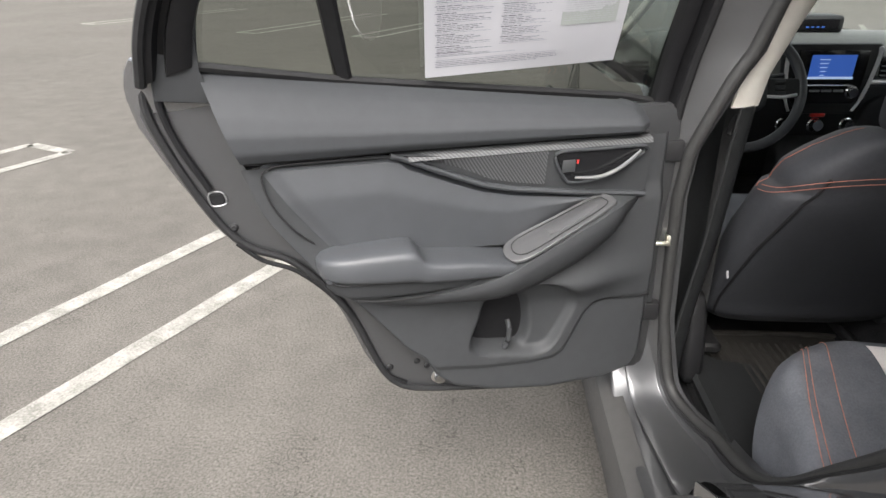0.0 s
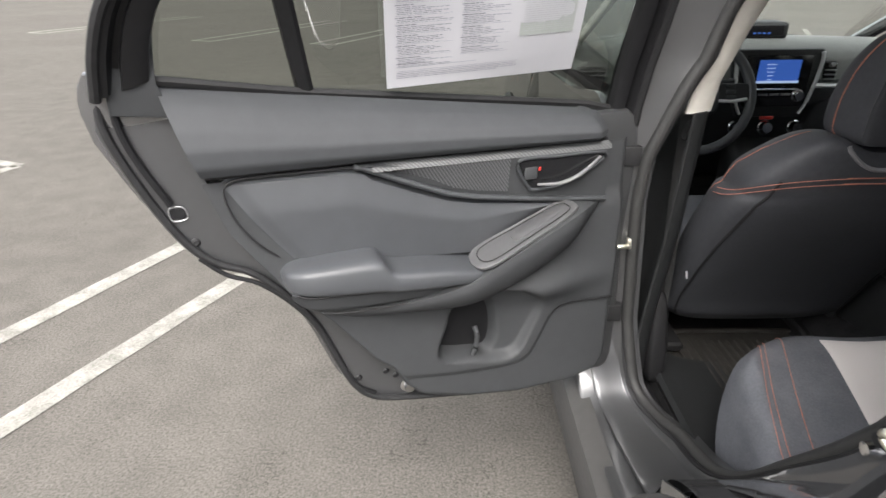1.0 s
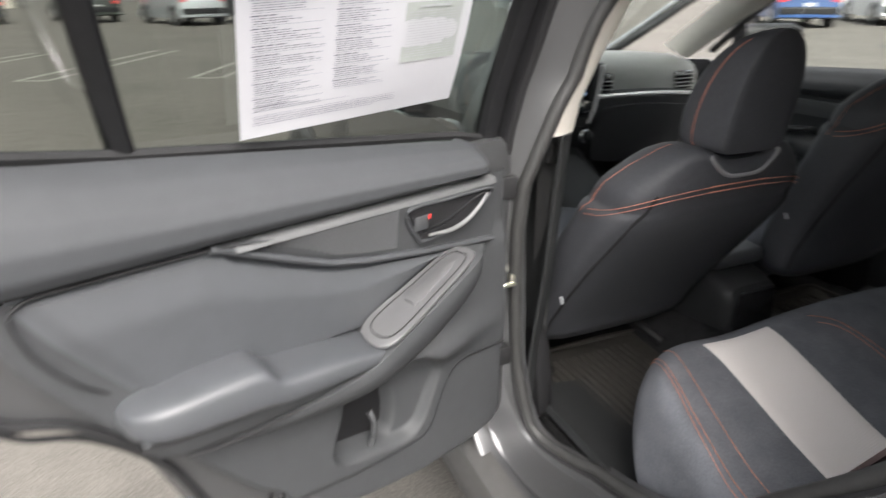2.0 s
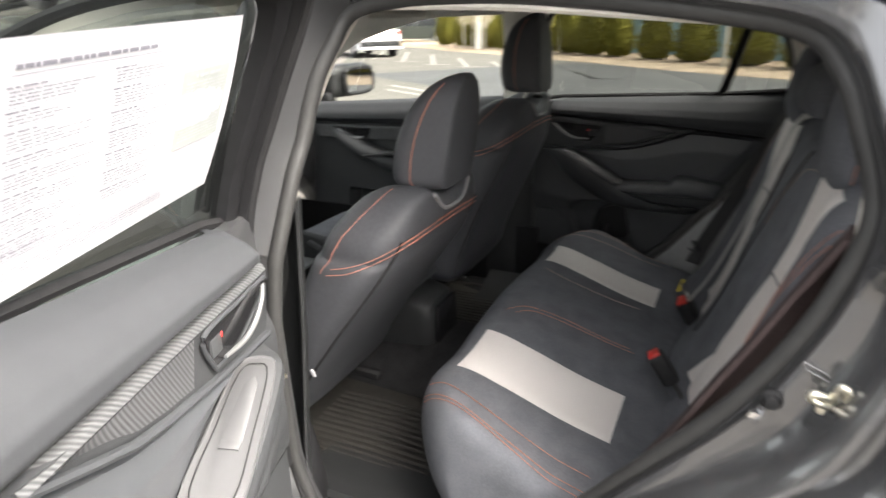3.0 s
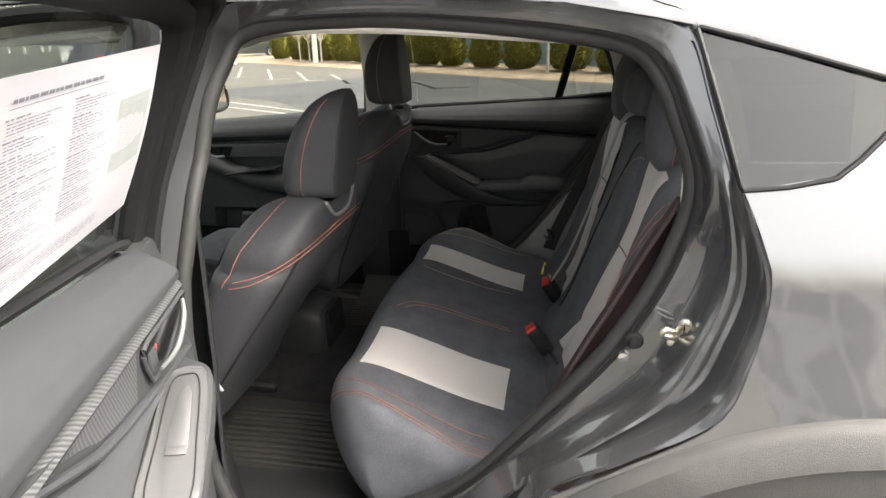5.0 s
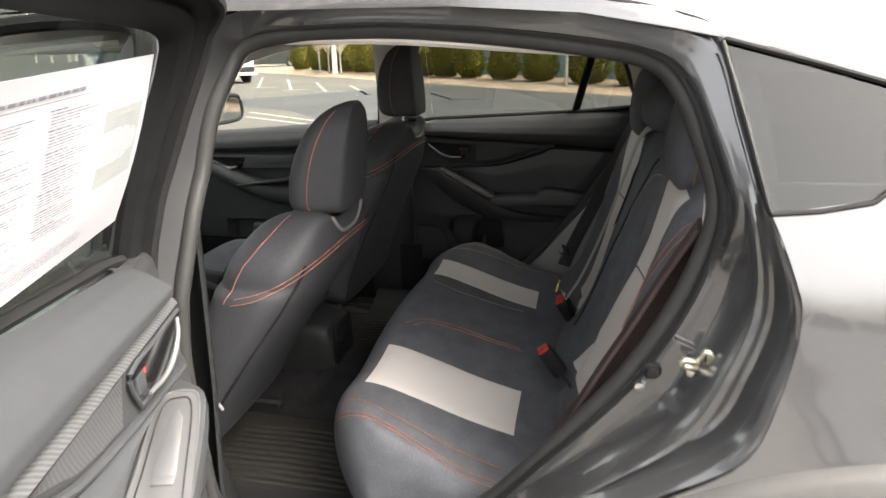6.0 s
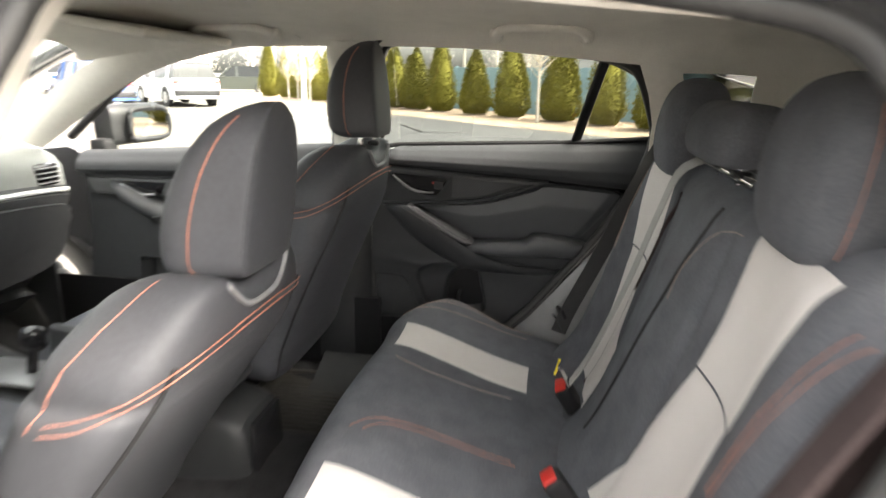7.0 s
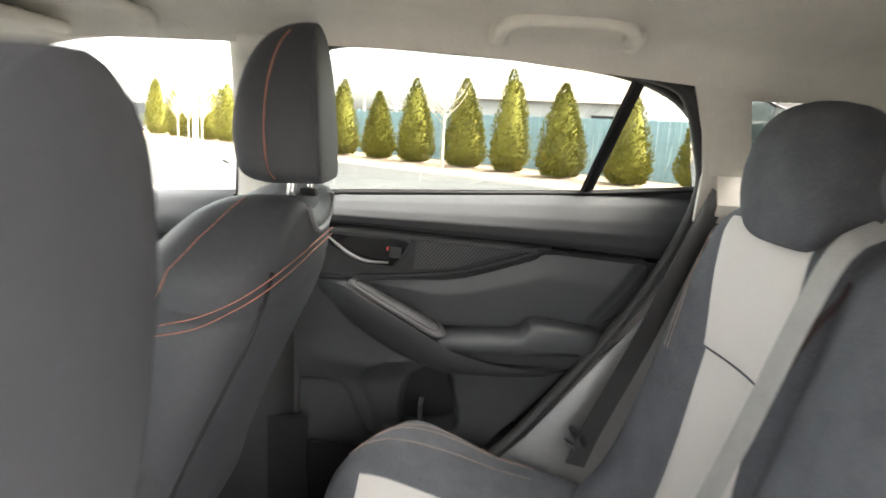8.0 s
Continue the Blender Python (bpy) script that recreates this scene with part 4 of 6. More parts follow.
    for u in np.concatenate([np.linspace(.018, .47, 120), np.linspace(.475, .842, 60)]):
        zb, c = foot(u), []
        for s in np.linspace(0, 1, 110):
            z = 1.046 + (min(zb, 1.04) - 1.046) * s
            wv = -.046 + .007 * edge_step(spk, u, z, .010)
            wv -= .020 * math.exp(-((u - .205) / .075) ** 2 - ((z - .752) / .040) ** 2) + .012 * math.exp(-((z - .75) / .03) ** 2) * max(0, 1 - ((u - .3) / .3) ** 2)
            wv += .030 * edge_step(pocket, u, z, .014) * I(u, [.21, .28, .36], [.5, .8, 1]) + .046 * edge_step(bowl, u, z, .03)
            zr = I(u, [.05, .16, .22, .30], [.955, .95, .90, .86])
            k_ = max(0, min(1, (z - zr + .05) / .05))
            wv += (I(u, [.10, .18, .5, .62], [-.034, -.012, -.012, -.036]) - wv) * k_ * k_ * (3 - 2 * k_)
            wv = min(wv, .028)
            wv += .030 * max(0, (s - .965) / .035) ** 2 + .02 * max(0, (.035 - u) / .017)
            c.append(P(u, z, wv))
        cols.append(c)
    lp = part("lower_panel", sheet(cols), TRIM2, d, "dark grey lower door trim with bottle pocket", m, 60)
    # flat near-black plate in the bowl, standing for the pocket's deep shade
    part("pocket_shade", slab(bowl, lambda p, q, k: P(p, q, .006 - k), .001), FRAMEBLACK, lp, "", m)
    part("pocket_clip", tube(crom([P(.352, .662, -.02), P(.350, .645, -.03), P(.352, .62, -.03), P(.36, .598, -.03)], 14), .006, 8), TRIM2, lp, "", m)
    part("speaker_groove", tube([P(p_, q_, -.0435) for p_, q_ in crom([(.03, .686), (.10, .690), (.14, .692), (.165, .686), (.182, .668)], 30)], .0012, 5), SEAL, lp, "", m)
    # armrest
    secs = []
    for u, zt, zb, wo in ((.738, .868, .854, -.05), (.726, .882, .842, -.085), (.69, .890, .836, -.107), (.62, .894, .830, -.114), (.565, .892, .826, -.116), (.540, .868, .823, -.117), (.45, .856, .818, -.117), (.38, .842, .816, -.112), (.342, .832, .820, -.10)):
        cz, hz = (zt + zb) / 2, (zt - zb) / 2
        loop = []
        for t in np.linspace(0, 2 * math.pi, 28, endpoint=False):
            ex = 0.45
            c, s_ = math.cos(t), math.sin(t)
            loop.append(P(u, cz + hz * math.copysign(abs(s_) ** ex, s_), -.012 + (wo + .012) * (0.5 + 0.5 * math.copysign(abs(c) ** ex, c))))
        secs.append(loop)
    S = np.array(secs)
    S2 = np.array([crom(S[:, j], 40) for j in range(28)]).transpose(1, 0, 2)
    ar = part("armrest", loft(S2), VINYL, d, "padded dark grey armrest", m)
    low2 = [[P(u, z0 + (z1 - z0) * s, I(s, [0, .12, .85, 1], [-.088, -.098, -.088, -.05])) for u, z0, z1 in ((.725, .848, .83), (.69, .84, .796), (.60, .834, .786), (.5, .828, .786), (.42, .822, .792), (.352, .822, .806))] for s in np.linspace(0, 1, 10)]
    part("armrest_base", patch(low2, 14, 30), TRIM2, ar, "", m)
    part("armrest_seam", tube([P(u, z, -.099) for u, z in crom([(.715, .845), (.69, .836), (.60, .829), (.5, .823), (.42, .817), (.36, .818)], 40)], .0022, 6), SEAL, ar, "dark seam under the arm pad", m)
    part("armrest_seam", tube([P(u, z, -.088) for u, z in crom([(.675, .797), (.62, .788), (.52, .787), (.43, .792), (.36, .806)], 40)], .0018, 6), SEAL, ar, "dark seam under the arm pad", m)
    # pull handle sweeping up to the front
    secs = []
    for u, z0, z1, wo in ((.665, .765, .790, -.05), (.60, .756, .788, -.076), (.50, .752, .792, -.094), (.40, .752, .822, -.116), (.33, .768, .860, -.121), (.26, .796, .893, -.120), (.20, .830, .920, -.116), (.16, .856, .935, -.106), (.12, .886, .930, -.07), (.085, .900, .925, -.04)):
        loop = []
        for a0, b0 in ((0, .02), (.35, -.02), (.66, .04), (.84, .25), (.96, .55), (1, .82), (.97, .97), (.85, 1.0), (.55, 1.01), (.3, 1.02), (0, 1)):
            loop.append(P(u, z0 + (z1 - z0) * b0, -.012 + (wo + .012) * a0))
        secs.append(crom(loop, 26, True))
    S = np.array(secs)
    S2 = np.array([crom(S[:, j], 40) for j in range(26)]).transpose(1, 0, 2)
    pull = part("pull_handle", loft(S2), TRIM2, d, "dark grey pull handle sweeping up to the hinge side", m)
    # switch plate: lies on the sloped top of the pull handle
    A0, B0, C0 = Vector(P(.368, .846, -.046)), Vector(P(.170, .934, -.044)), Vector(P(.364, .840, -.116))
    e1, e2 = (B0 - A0), (C0 - A0)
    nn = e1.cross(e2).normalized()
    if nn.z < 0:
        nn = -nn
    on = lambda p, q, k: tuple(A0 + e1 * p + e2 * q + nn * (k + 0.006))
    plate = [(0.0, 0.02), (.5, .0), (.90, .06), (1.0, .25), (1.02, .55), (.97, .82), (.6, .96), (.0, 1.0)]
    sw = part("switch_plate", slab([tuple(p) for p in crom(plate, 40, True)], on, 0.006, 0.002), SWITCHPLATE, pull, "dark satin window switch plate", m)
    part("plate_groove", tube([Vector(on(*p, 0.007)) for p in crom([(.06, .16), (.5, .14), (.88, .2), (.95, .45), (.9, .72), (.5, .84), (.06, .86)], 40, True)], 0.0012, 5, True), SEAL, sw, "", m)
    part("plate_rim", tube([Vector(on(*p, 0.005)) for p in crom([(.0, .04), (.5, .02), (.90, .08), (.99, .25), (1.0, .55), (.95, .82), (.6, .95), (.0, .98)], 50, True)], 0.0017, 6, True), SWITCHPLATE, sw, "satin grey rim", m)
    part("switch", slab([(.40, .3), (.80, .36), (.86, .45), (.86, .52), (.80, .62), (.40, .72)], on, 0.0074, 0.001), SWITCHPLATE, sw, "", m)
    part("switch_tip", slab([(.36, .32), (.42, .32), (.42, .70), (.36, .70)], on, 0.0088, 0.001), SWITCHPLATE, sw, "", m)
    # edge details: seal, latch, rubber stops
    path = crom([(.968, 1.21), (.972, 1.15), (.954, 1.085), (.918, .998), (.882, .932), (.842, .892), (.785, .862), (.731, .806), (.683, .732), (.649, .645), (.622, .578), (.59, .538), (.536, .516), (.38, .489), (.25, .471), (.12, .468)], 100)
    part("edge_seal", tube([P(a0, b0, -.014) for a0, b0 in path], 0.007, 8), SEAL, d, "black rubber edge seal", m)
    inner = crom([(.948, 1.20), (.950, 1.15), (.934, 1.09), (.898, 1.01)], 40)
    part("edge_seal", tube([P(a0, b0, -.016) for a0, b0 in inner], 0.009, 8, False, .7), FRAMEBLACK, d, "black rubber edge seal", m)
    mid = crom([(.870, .905), (.83, .866), (.776, .838), (.72, .782), (.674, .71), (.64, .625), (.612, .566), (.575, .538)], 60)
    part("edge_seal", tube([P(a0, b0, -.013) for a0, b0 in mid], 0.0045, 8), FRAMEBLACK, d, "", m)
    part("latch", tube(crom([P(.902, 1.002, -.012), P(.900, .980, -.012), P(.876, .982, -.012), P(.880, 1.002, -.012)], 24, True), 0.0016, 6, True), SILVER, d, "bright steel latch", m)
    # raised black box, standing for the dark inside the latch hole
    part("latch_slot_shade", rbox(0.006, 0.024, 0.019, 0.002, 1, P(.890, .991, -.0095)), FRAMEBLACK, d, "", m)
    # three grommets; the first black disc stands for the dark of an open hole
    for gu, gz, gr in ((.871, .935, .0065), (.608, .583, .006), (.549, .586, .0055), (.528, .571, .0055)):
        part("grommet", lathe([(.001, .003), (gr * .6, .004), (gr, .003), (gr * 1.3, .001), (gr * 1.3, -.001)], 14), SEAL if gz > .9 else FRAMEBLACK, d, "black rubber grommet, the topmost painted for a hole's dark", m @ Matrix.Translation(P(gu, gz, -.010)) @ Euler((0, radians(90), 0)).to_matrix().to_4x4())
    part("bolt", merge(lathe([(.001, .016), (.011, .016), (.012, .004), (.018, .002), (.018, 0)], 14)), CHROME, d, "bright steel door bolt", m @ Matrix.Translation(P(.502, .541, -.012)) @ Euler((0, radians(90), 0)).to_matrix().to_4x4())
    part("sail_cover", slab([(.885, 1.21), (.872, 1.285), (.93, 1.29), (.955, 1.20), (.955, 1.165), (.86, 1.155)], lambda p, q, k: P(p, q, -.012 - k - 0.25 * max(0, q - 1.2)), 0.016, 0.004), TRIM2, d, "", m)
    return d


OPEN = Matrix.Translation((HX, HY, 0)) @ Euler((0, 0, radians(-71.6))).to_matrix().to_4x4() @ Matrix.Translation((-HX, -HY, 0))
near_door = rear_door(OPEN, "door_1", "dark grey rear car door standing wide open")
SHUT = Matrix.Translation((0, .026, .001)) @ Matrix.Translation((0, HY, 1.07)) @ Euler((radians(3.8), 0, 0)).to_matrix().to_4x4() @ Matrix.Translation((0, -HY, -1.07)) @ MIRRORX  # the hinge line leans, so a shut door sits lower at its tail
rear_door(SHUT, "door_2", "rear car door with dark grey trim, shut")
part("check_strap", merge(rbox(0.040, 0.010, 0.008, 0.002, 1, (-.802, 1.140, .80)), rbox(0.018, 0.016, 0.026, 0.003, 2, (-.775, 1.160, .80))), ZINC, near_door, "yellow zinc door check strap")
for z in (.62, 1.0):
    part("hinge", merge(rbox(0.05, 0.03, 0.045, 0.006, 2, (-.80, 1.168, z)), tube([(-.812, 1.172, z - .04), (-.812, 1.172, z + .04)], 0.012, 10)), SEAL, near_door, "painted steel hinge")


def front_door(m, name, label):
    d = thing(name, label, "car door", m @ Vector((-.8, 1.3, .45)), "", "structure")
    Q = lambda y, z, w: (-.80 - w, y, z)
    ol = crom([(1.29, .45), (1.27, .8), (1.275, 1.08), (1.6, 1.065), (2.0, 1.045), (2.22, 1.03), (2.24, .8), (2.22, .45), (1.8, .42)], 70, True)
    part("outer_skin", slab([tuple(p) for p in ol], lambda a, b, k: Q(a, b, float(skin(b)) - .80 - k), .02, .006), PAINT, d, "dark grey outer door skin", m)
    belt = lambda y: I(y, [1.27, 2.2], [1.105, 1.05])
    crest = lambda y: I(y, [1.24, 1.30, 1.45, 1.7, 1.9, 2.05, 2.2], [1.38, 1.405, 1.395, 1.35, 1.285, 1.20, 1.10])
    ys = np.linspace(1.25, 2.19, 30)
    g = part("window", sheet([[Q(y, belt(y) - .02 + (crest(y) - belt(y) + .03) * k, glass_w(belt(y) + (crest(y) - belt(y)) * k)) for y in ys] for k in np.linspace(0, 1, 8)]), WINDOW, d, "clear front side window", m)
    g.visible_shadow = False
    fr = [(1.235, 1.10), (1.215, 1.30), (1.19, 1.39), (1.24, 1.435), (1.45, 1.44), (1.70, 1.40), (1.9, 1.325), (2.06, 1.24), (2.28, 1.09)]
    part("window_frame", tube([Q(y, z, glass_w(z) - .012) for y, z in crom(fr, 50)], 0.018, 8, False, .8), SEAL, d, "matt black window frame", m)
    up = [[Q(y, z0 + (z1 - z0) * s, I(s, [0, .1, .5, .8, 1], [-.015, -.04, -.075, -.075, -.04])) for y, z0, z1 in ((1.30, 1.105, .99), (1.55, 1.092, .985), (1.9, 1.068, .975), (2.2, 1.05, .97))] for s in np.linspace(0, 1, 10)]
    part("top_roll", patch(up, 14, 24), TRIM, d, "dark grey upper door trim", m)
    lo = [[Q(y, z, -.05 + .02 * math.sin(z * 9) + (.05 if .55 < z < .68 and 1.5 < y < 2.0 else 0)) for y in np.linspace(1.30, 2.2, 34)] for z in np.linspace(.98, .45, 30)]
    part("lower_panel", sheet(lo), TRIM2, d, "dark grey lower door trim", m)
    sec = []
    for y, zc, h, wo in ((1.33, .80, .03, -.10), (1.5, .80, .035, -.125), (1.7, .81, .035, -.13), (1.85, .84, .03, -.125), (2.0, .90, .028, -.11), (2.08, .94, .02, -.07)):
        sec.append(crom([Q(y, zc - h, -.03), Q(y, zc - h, wo + .02), Q(y, zc, wo), Q(y, zc + h, wo + .02), Q(y, zc + h, -.03)], 20, True))
    S = np.array(sec)
    part("armrest", loft(np.array([crom(S[:, j], 30) for j in range(20)]).transpose(1, 0, 2)), TRIM2, d, "dark grey armrest and pull", m)
    part("switch_plate", rbox(0.055, 0.24, 0.012, 0.005, 2, Q(1.78, .862, -.10), (-8, 0, 0)), CONSOLE, d, "black switch plate", m)
    part("inlay", slab([(1.42, .972), (1.52, .93), (1.65, .915), (2.15, .905), (2.18, .96)], lambda a, b, k: Q(a, b, -.045 - k), .012, .004), CARBON, d, "", m)
    # black slab again in place of the shaded handle hollow
    hr = part("recess_shade", slab([(1.88, .955), (2.06, .955), (2.04, .91), (1.95, .90), (1.9, .915)], lambda a, b, k: Q(a, b, -.052 - k), .008, .002), GLOSSBLACK, d, "", m)
    part("release_handle", tube(crom([Q(1.92, .915, -.066), Q(1.97, .915, -.074), Q(2.04, .945, -.068)], 14), .006, 8), SILVER, hr, "satin silver release lever", m)
    # outside mirror
    mi = part("door_mirror", loft([crom([(-.80 - a, y0 + k, z0) for k, z0 in ((-.055 * f, 1.065), (-.06 * f, 1.13), (-.05 * f, 1.19), (.02 * f, 1.20), (.07 * f, 1.17), (.08 * f, 1.11), (.05 * f, 1.06))], 24, True) for a, f, y0 in ((.05, .5, 2.17), (.08, .85, 2.165), (.16, .95, 2.155), (.22, .95, 2.145), (.27, .85, 2.135), (.29, .5, 2.13))]), FRAMEBLACK, d, "dark grey door mirror", m)
    go = [tuple(p) for p in crom([(.085, 1.085), (.085, 1.17), (.12, 1.185), (.22, 1.185), (.25, 1.165), (.255, 1.10), (.22, 1.078), (.12, 1.075)], 30, True)]
    gp = lambda a, b, k: (-.80 - a * 1.06, 2.098 - k - .035 * (a - .05) / .2, b)
    part("mirror_glass", slab(go, gp, .004), MIRROR, mi, "mirror glass", m)
    part("mirror_rim", tube([gp(a, b, .0) for a, b in go], .011, 10, True), FRAMEBLACK, mi, "dark rim round the glass", m)
    part("mirror_foot", rbox(.08, .06, .05, .012, 2, (-.84, 2.17, 1.06)), SEAL, mi, "", m)
    return d


front_door(MIRRORX, "door_3", "front passenger door with dark grey trim, shut")
front_door(Matrix(), "door_4", "dark grey front driver door with its mirror, shut")

# striker, stop and screws on the rear jamb
st = thing("door_striker", "bright yellow-zinc steel door striker bolted to the jamb", "striker", (-.745, .33, .95))
part("plate", rbox(.009, .036, .026, .004, 2, (-.760, .332, .944), (0, 12, -10)), ZINC, st)
part("prong", tube(crom([(-.764, .330, .957), (-.774, .344, .963), (-.778, .357, .967), (-.777, .359, .959), (-.774, .346, .953), (-.764, .333, .946)], 26), .0048, 10), ZINC, st, "bright steel striker prong")
part("prong", tube(crom([(-.764, .338, .949), (-.775, .336, .968), (-.779, .333, .981), (-.780, .326, .981), (-.776, .324, .966), (-.764, .322, .949)], 26), .0048, 10), ZINC, st, "bright steel striker prong")
rs = thing("rubber_stop", "round black rubber door stop on the jamb", "door stop", (-.735, .41, .93))
part("stop", lathe([(.001, .016), (.008, .015), (.010, .007), (.014, .005), (.014, 0)], 18), SEAL, rs, "", Matrix.Translation((-.736, .394, .925)) @ Euler((0, radians(-90), 0)).to_matrix().to_4x4())
part("plug", lathe([(.001, .01), (.008, .009), (.009, 0)], 12), CHROME, rs, "bright door switch button", Matrix.Translation((-.738, .410, .898)) @ Euler((0, radians(-90), 0)).to_matrix().to_4x4())
part("slot", merge(*[tube([(-.7395, .352 + a, .978 + b), (-.7395, .352 + c, .978 + d)], .0008, 6) for a, b, c, d in ((.016, .008, -.012, -.004), (.012, -.002, -.016, -.014), (.016, .008, .012, -.002), (-.012, -.004, -.016, -.014))]), JAMB, car, "small pressed slot in the jamb")

# ---- seats ----


def squircle(cx, cy, hx, hy, n=36, ex=0.55, z=None):
    out = []
    for t in np.linspace(0, 2 * math.pi, n, endpoint=False):
        c, s = math.cos(t), math.sin(t)
        out.append((cx + hx * math.copysign(abs(c) ** ex, c), cy + hy * math.copysign(abs(s) ** ex, s)))
    return np.array(out)


def up_loft(secs, n=36, m=40, ex=0.55):
    """A soft form from sections (z, x half, y centre, y half); smooth between them, rounded at both ends."""
    L = np.array([[(x, y, z) for x, y in squircle(0, yc, hx, hy, n, ex)] for z, hx, yc, hy in secs])
    return loft(np.array([crom(L[:, j], m) for j in range(n)]).transpose(1, 0, 2))


def sample(secs, z, side, ex=0.55, t=None, off=0.0):
    """A place on such a form at height z and angle t."""
    zs = [s[0] for s in secs]
    hx, yc, hy = (I(z, zs, [s[k] for s in secs]) for k in (1, 2, 3))
    c, s = math.cos(t), math.sin(t)
    return (hx + off) * math.copysign(abs(c) ** ex, c), yc + (hy + off) * math.copysign(abs(s) ** ex, s), z


def front_seat(at, label, lift, lean, upright=0.0, low=0.0):
    """A front seat, in metres from the point on the floor under its back's foot."""
    e = thing("front_seat", label, "car seat", at, "front seats")
    T = Matrix.Translation(at)
    back = [(.09, .10, .30, .03), (.10, .19, .295, .05), (.14, .235, .27, .066), (.20, .245, .247, .076), (.30, .250, .19, .084), (.40, .255, .128, .092), (.50, .25, .062, .098), (.545, .243, .038, .102), (.558, .229, .030, .099), (.575, .228, .022, .1005), (.605, .218, .008, .096), (.64, .186, -.014, .081), (.665, .14, -.034, .064), (.682, .08, -.045, .04)]
    back = [(z, a, y - upright * max(0, .6 - z), b) for z, a, y, b in back]

    def crown(p):
        """Two soft shoulder lobes with a saddle between them under the head restraint."""
        k = min(1, max(0, (p[2] - .57) / .08))
        return (p[0], p[1], p[2] + k * (.012 * math.exp(-((abs(p[0]) - .12) / .05) ** 2) - .024 * math.exp(-(p[0] / .07) ** 4)))
    bk = up_loft(back, 56, 90)
    for v in bk.verts:
        v.co = crown(v.co)
    sb = part("backrest", bk, CLOTH2, e, "smooth dark grey seat back", T)
    # edge of lighter vinyl, paled as well for the light the ridge catches
    lip = [crown(sample(back, .653 + .02 * a * a, 1, t=math.radians(-90 + 30 * a), off=.002)) for a in np.linspace(-1, 1, 50)]
    part("saddle_lip", tube(lip, [.0042 * min(1, .15 + 5 * (1 - abs(a))) for a in np.linspace(-1, 1, 50)], 8), GREYVINYL, sb, "pale grey piped edge, partly a painted glint, below the head restraint", T)
    for sx in (-1, 1):
        path = [Vector(sample(back, z, 1, t=math.radians(-90 + sx * 58 - sx * 14 * (z - .2) / .4), off=.001)) for z in np.linspace(.12, .60, 40)]
        part("gusset", tube(path, .0035, 6), SEAL, sb, "black gusset seam", T)
    front = [[sample(back, z, 1, t=t, off=.003) for t in np.linspace(math.radians(50), math.radians(130), 16)] for z in np.linspace(.2, .63, 24)]
    part("front_insert", sheet(front), CLOTH, sb, "black cloth insert", T)
    # stitched seams: a double line that climbs from the outer edge, and the shoulder piping
    for k in (0, .012):
        pts = []
        for a in np.linspace(0, 1, 40):
            t = math.radians(-182 + 100 * a)
            z = .535 + .066 * math.sin(a * math.pi / 2) ** .8 + k
            pts.append(sample(back, z, 1, t=t, off=.006))
        q = np.array(pts)
        mir = q * np.array((-1, 1, 1))
        part("seam", tube(np.vstack([q, mir[::-1]]), .0008, 5), THREAD, sb, "orange double stitching", T)
    sh = [crown(sample(back, z, 1, t=math.radians(180 - 8), off=.003)) for z in np.linspace(.535, .672, 40)]
    part("shoulder_seam", tube(sh, .0008, 5), THREAD, sb, "orange stitching", T)
    sh = [crown(sample(back, z, 1, t=math.radians(8), off=.003)) for z in np.linspace(.535, .672, 40)]
    part("shoulder_seam", tube(sh, .0008, 5), THREAD, sb, "orange stitching", T)
    part("label_tag", rbox(.003, .008, .018, .001, 1, (-.249, .118, .302), (-30, 0, 0)), PAPER, sb, "small white cloth tag", T)
    # head restraint
    h0 = .672 + lift
    yr = -.112
    tiers = [(h0, .80, .70), (h0 + .006, .90, .86), (h0 + .022, .98, .97), (h0 + .07, 1.0, 1.0), (h0 + .12, .95, .93), (h0 + .158, .84, .81), (h0 + .188, .68, .65), (h0 + .206, .50, .48), (h0 + .217, .30, .30), (h0 + .222, .12, .14)]

    def head_loop(z, kx, ky):
        """A plan section: a flat rear face, raked sides and a rounded front."""
        y0 = yr + lean * (z - h0) / .22 + .012 * (1 - kx)
        return [(a * kx, y0 + b * ky, z) for a, b in ((-.04, 0), (.04, 0), (.069, .002), (.076, .005), (.080, .011), (.088, .04), (.097, .072), (.100, .09), (.094, .108), (.076, .119), (.04, .124), (-.04, .124), (-.076, .119), (-.094, .108), (-.100, .09), (-.097, .072), (-.088, .04), (-.080, .011), (-.076, .005), (-.069, .002))]
    L = np.array([head_loop(*t_) for t_ in tiers])
    L = np.array([crom(r_, 96, True) for r_ in L])
    hd = part("headrest", loft(np.array([crom(L[:, j], 46) for j in range(96)]).transpose(1, 0, 2)), CLOTH2, e, "dark grey head restraint", T, 60)
    for sx in (-1, 1):
        sm = crom([(sx * .0978 * kx, yr + lean * (z - h0) / .22 + .012 * (1 - kx) + .070 * ky, z) for z, kx, ky in tiers[1:-2]], 36)
        part("seam", tube(sm, .0011, 5), THREAD, hd, "orange stitching", T)
        ed = crom([(sx * .0775 * kx, yr + lean * (z - h0) / .22 + .012 * (1 - kx) + .006 * ky, z) for z, kx, ky in tiers[1:-2]], 36)
        part("edge_seam", tube(ed, .0016, 6), CLOTH2, hd, "", T)
    for sx in (-.062, .062):
        part("post", tube([(sx, -.068, h0 + .03), (sx, -.068, h0 - .0), (sx, -.062, .63)], .0065, 10), CHROME, hd, "chrome head restraint post", T)
        part("collar", rbox(.028, .028, .014, .005, 2, (sx, -.064, .676 if lift > .02 else .672)), SEAL, hd, "", T)
    # cushion and base
    cu = []
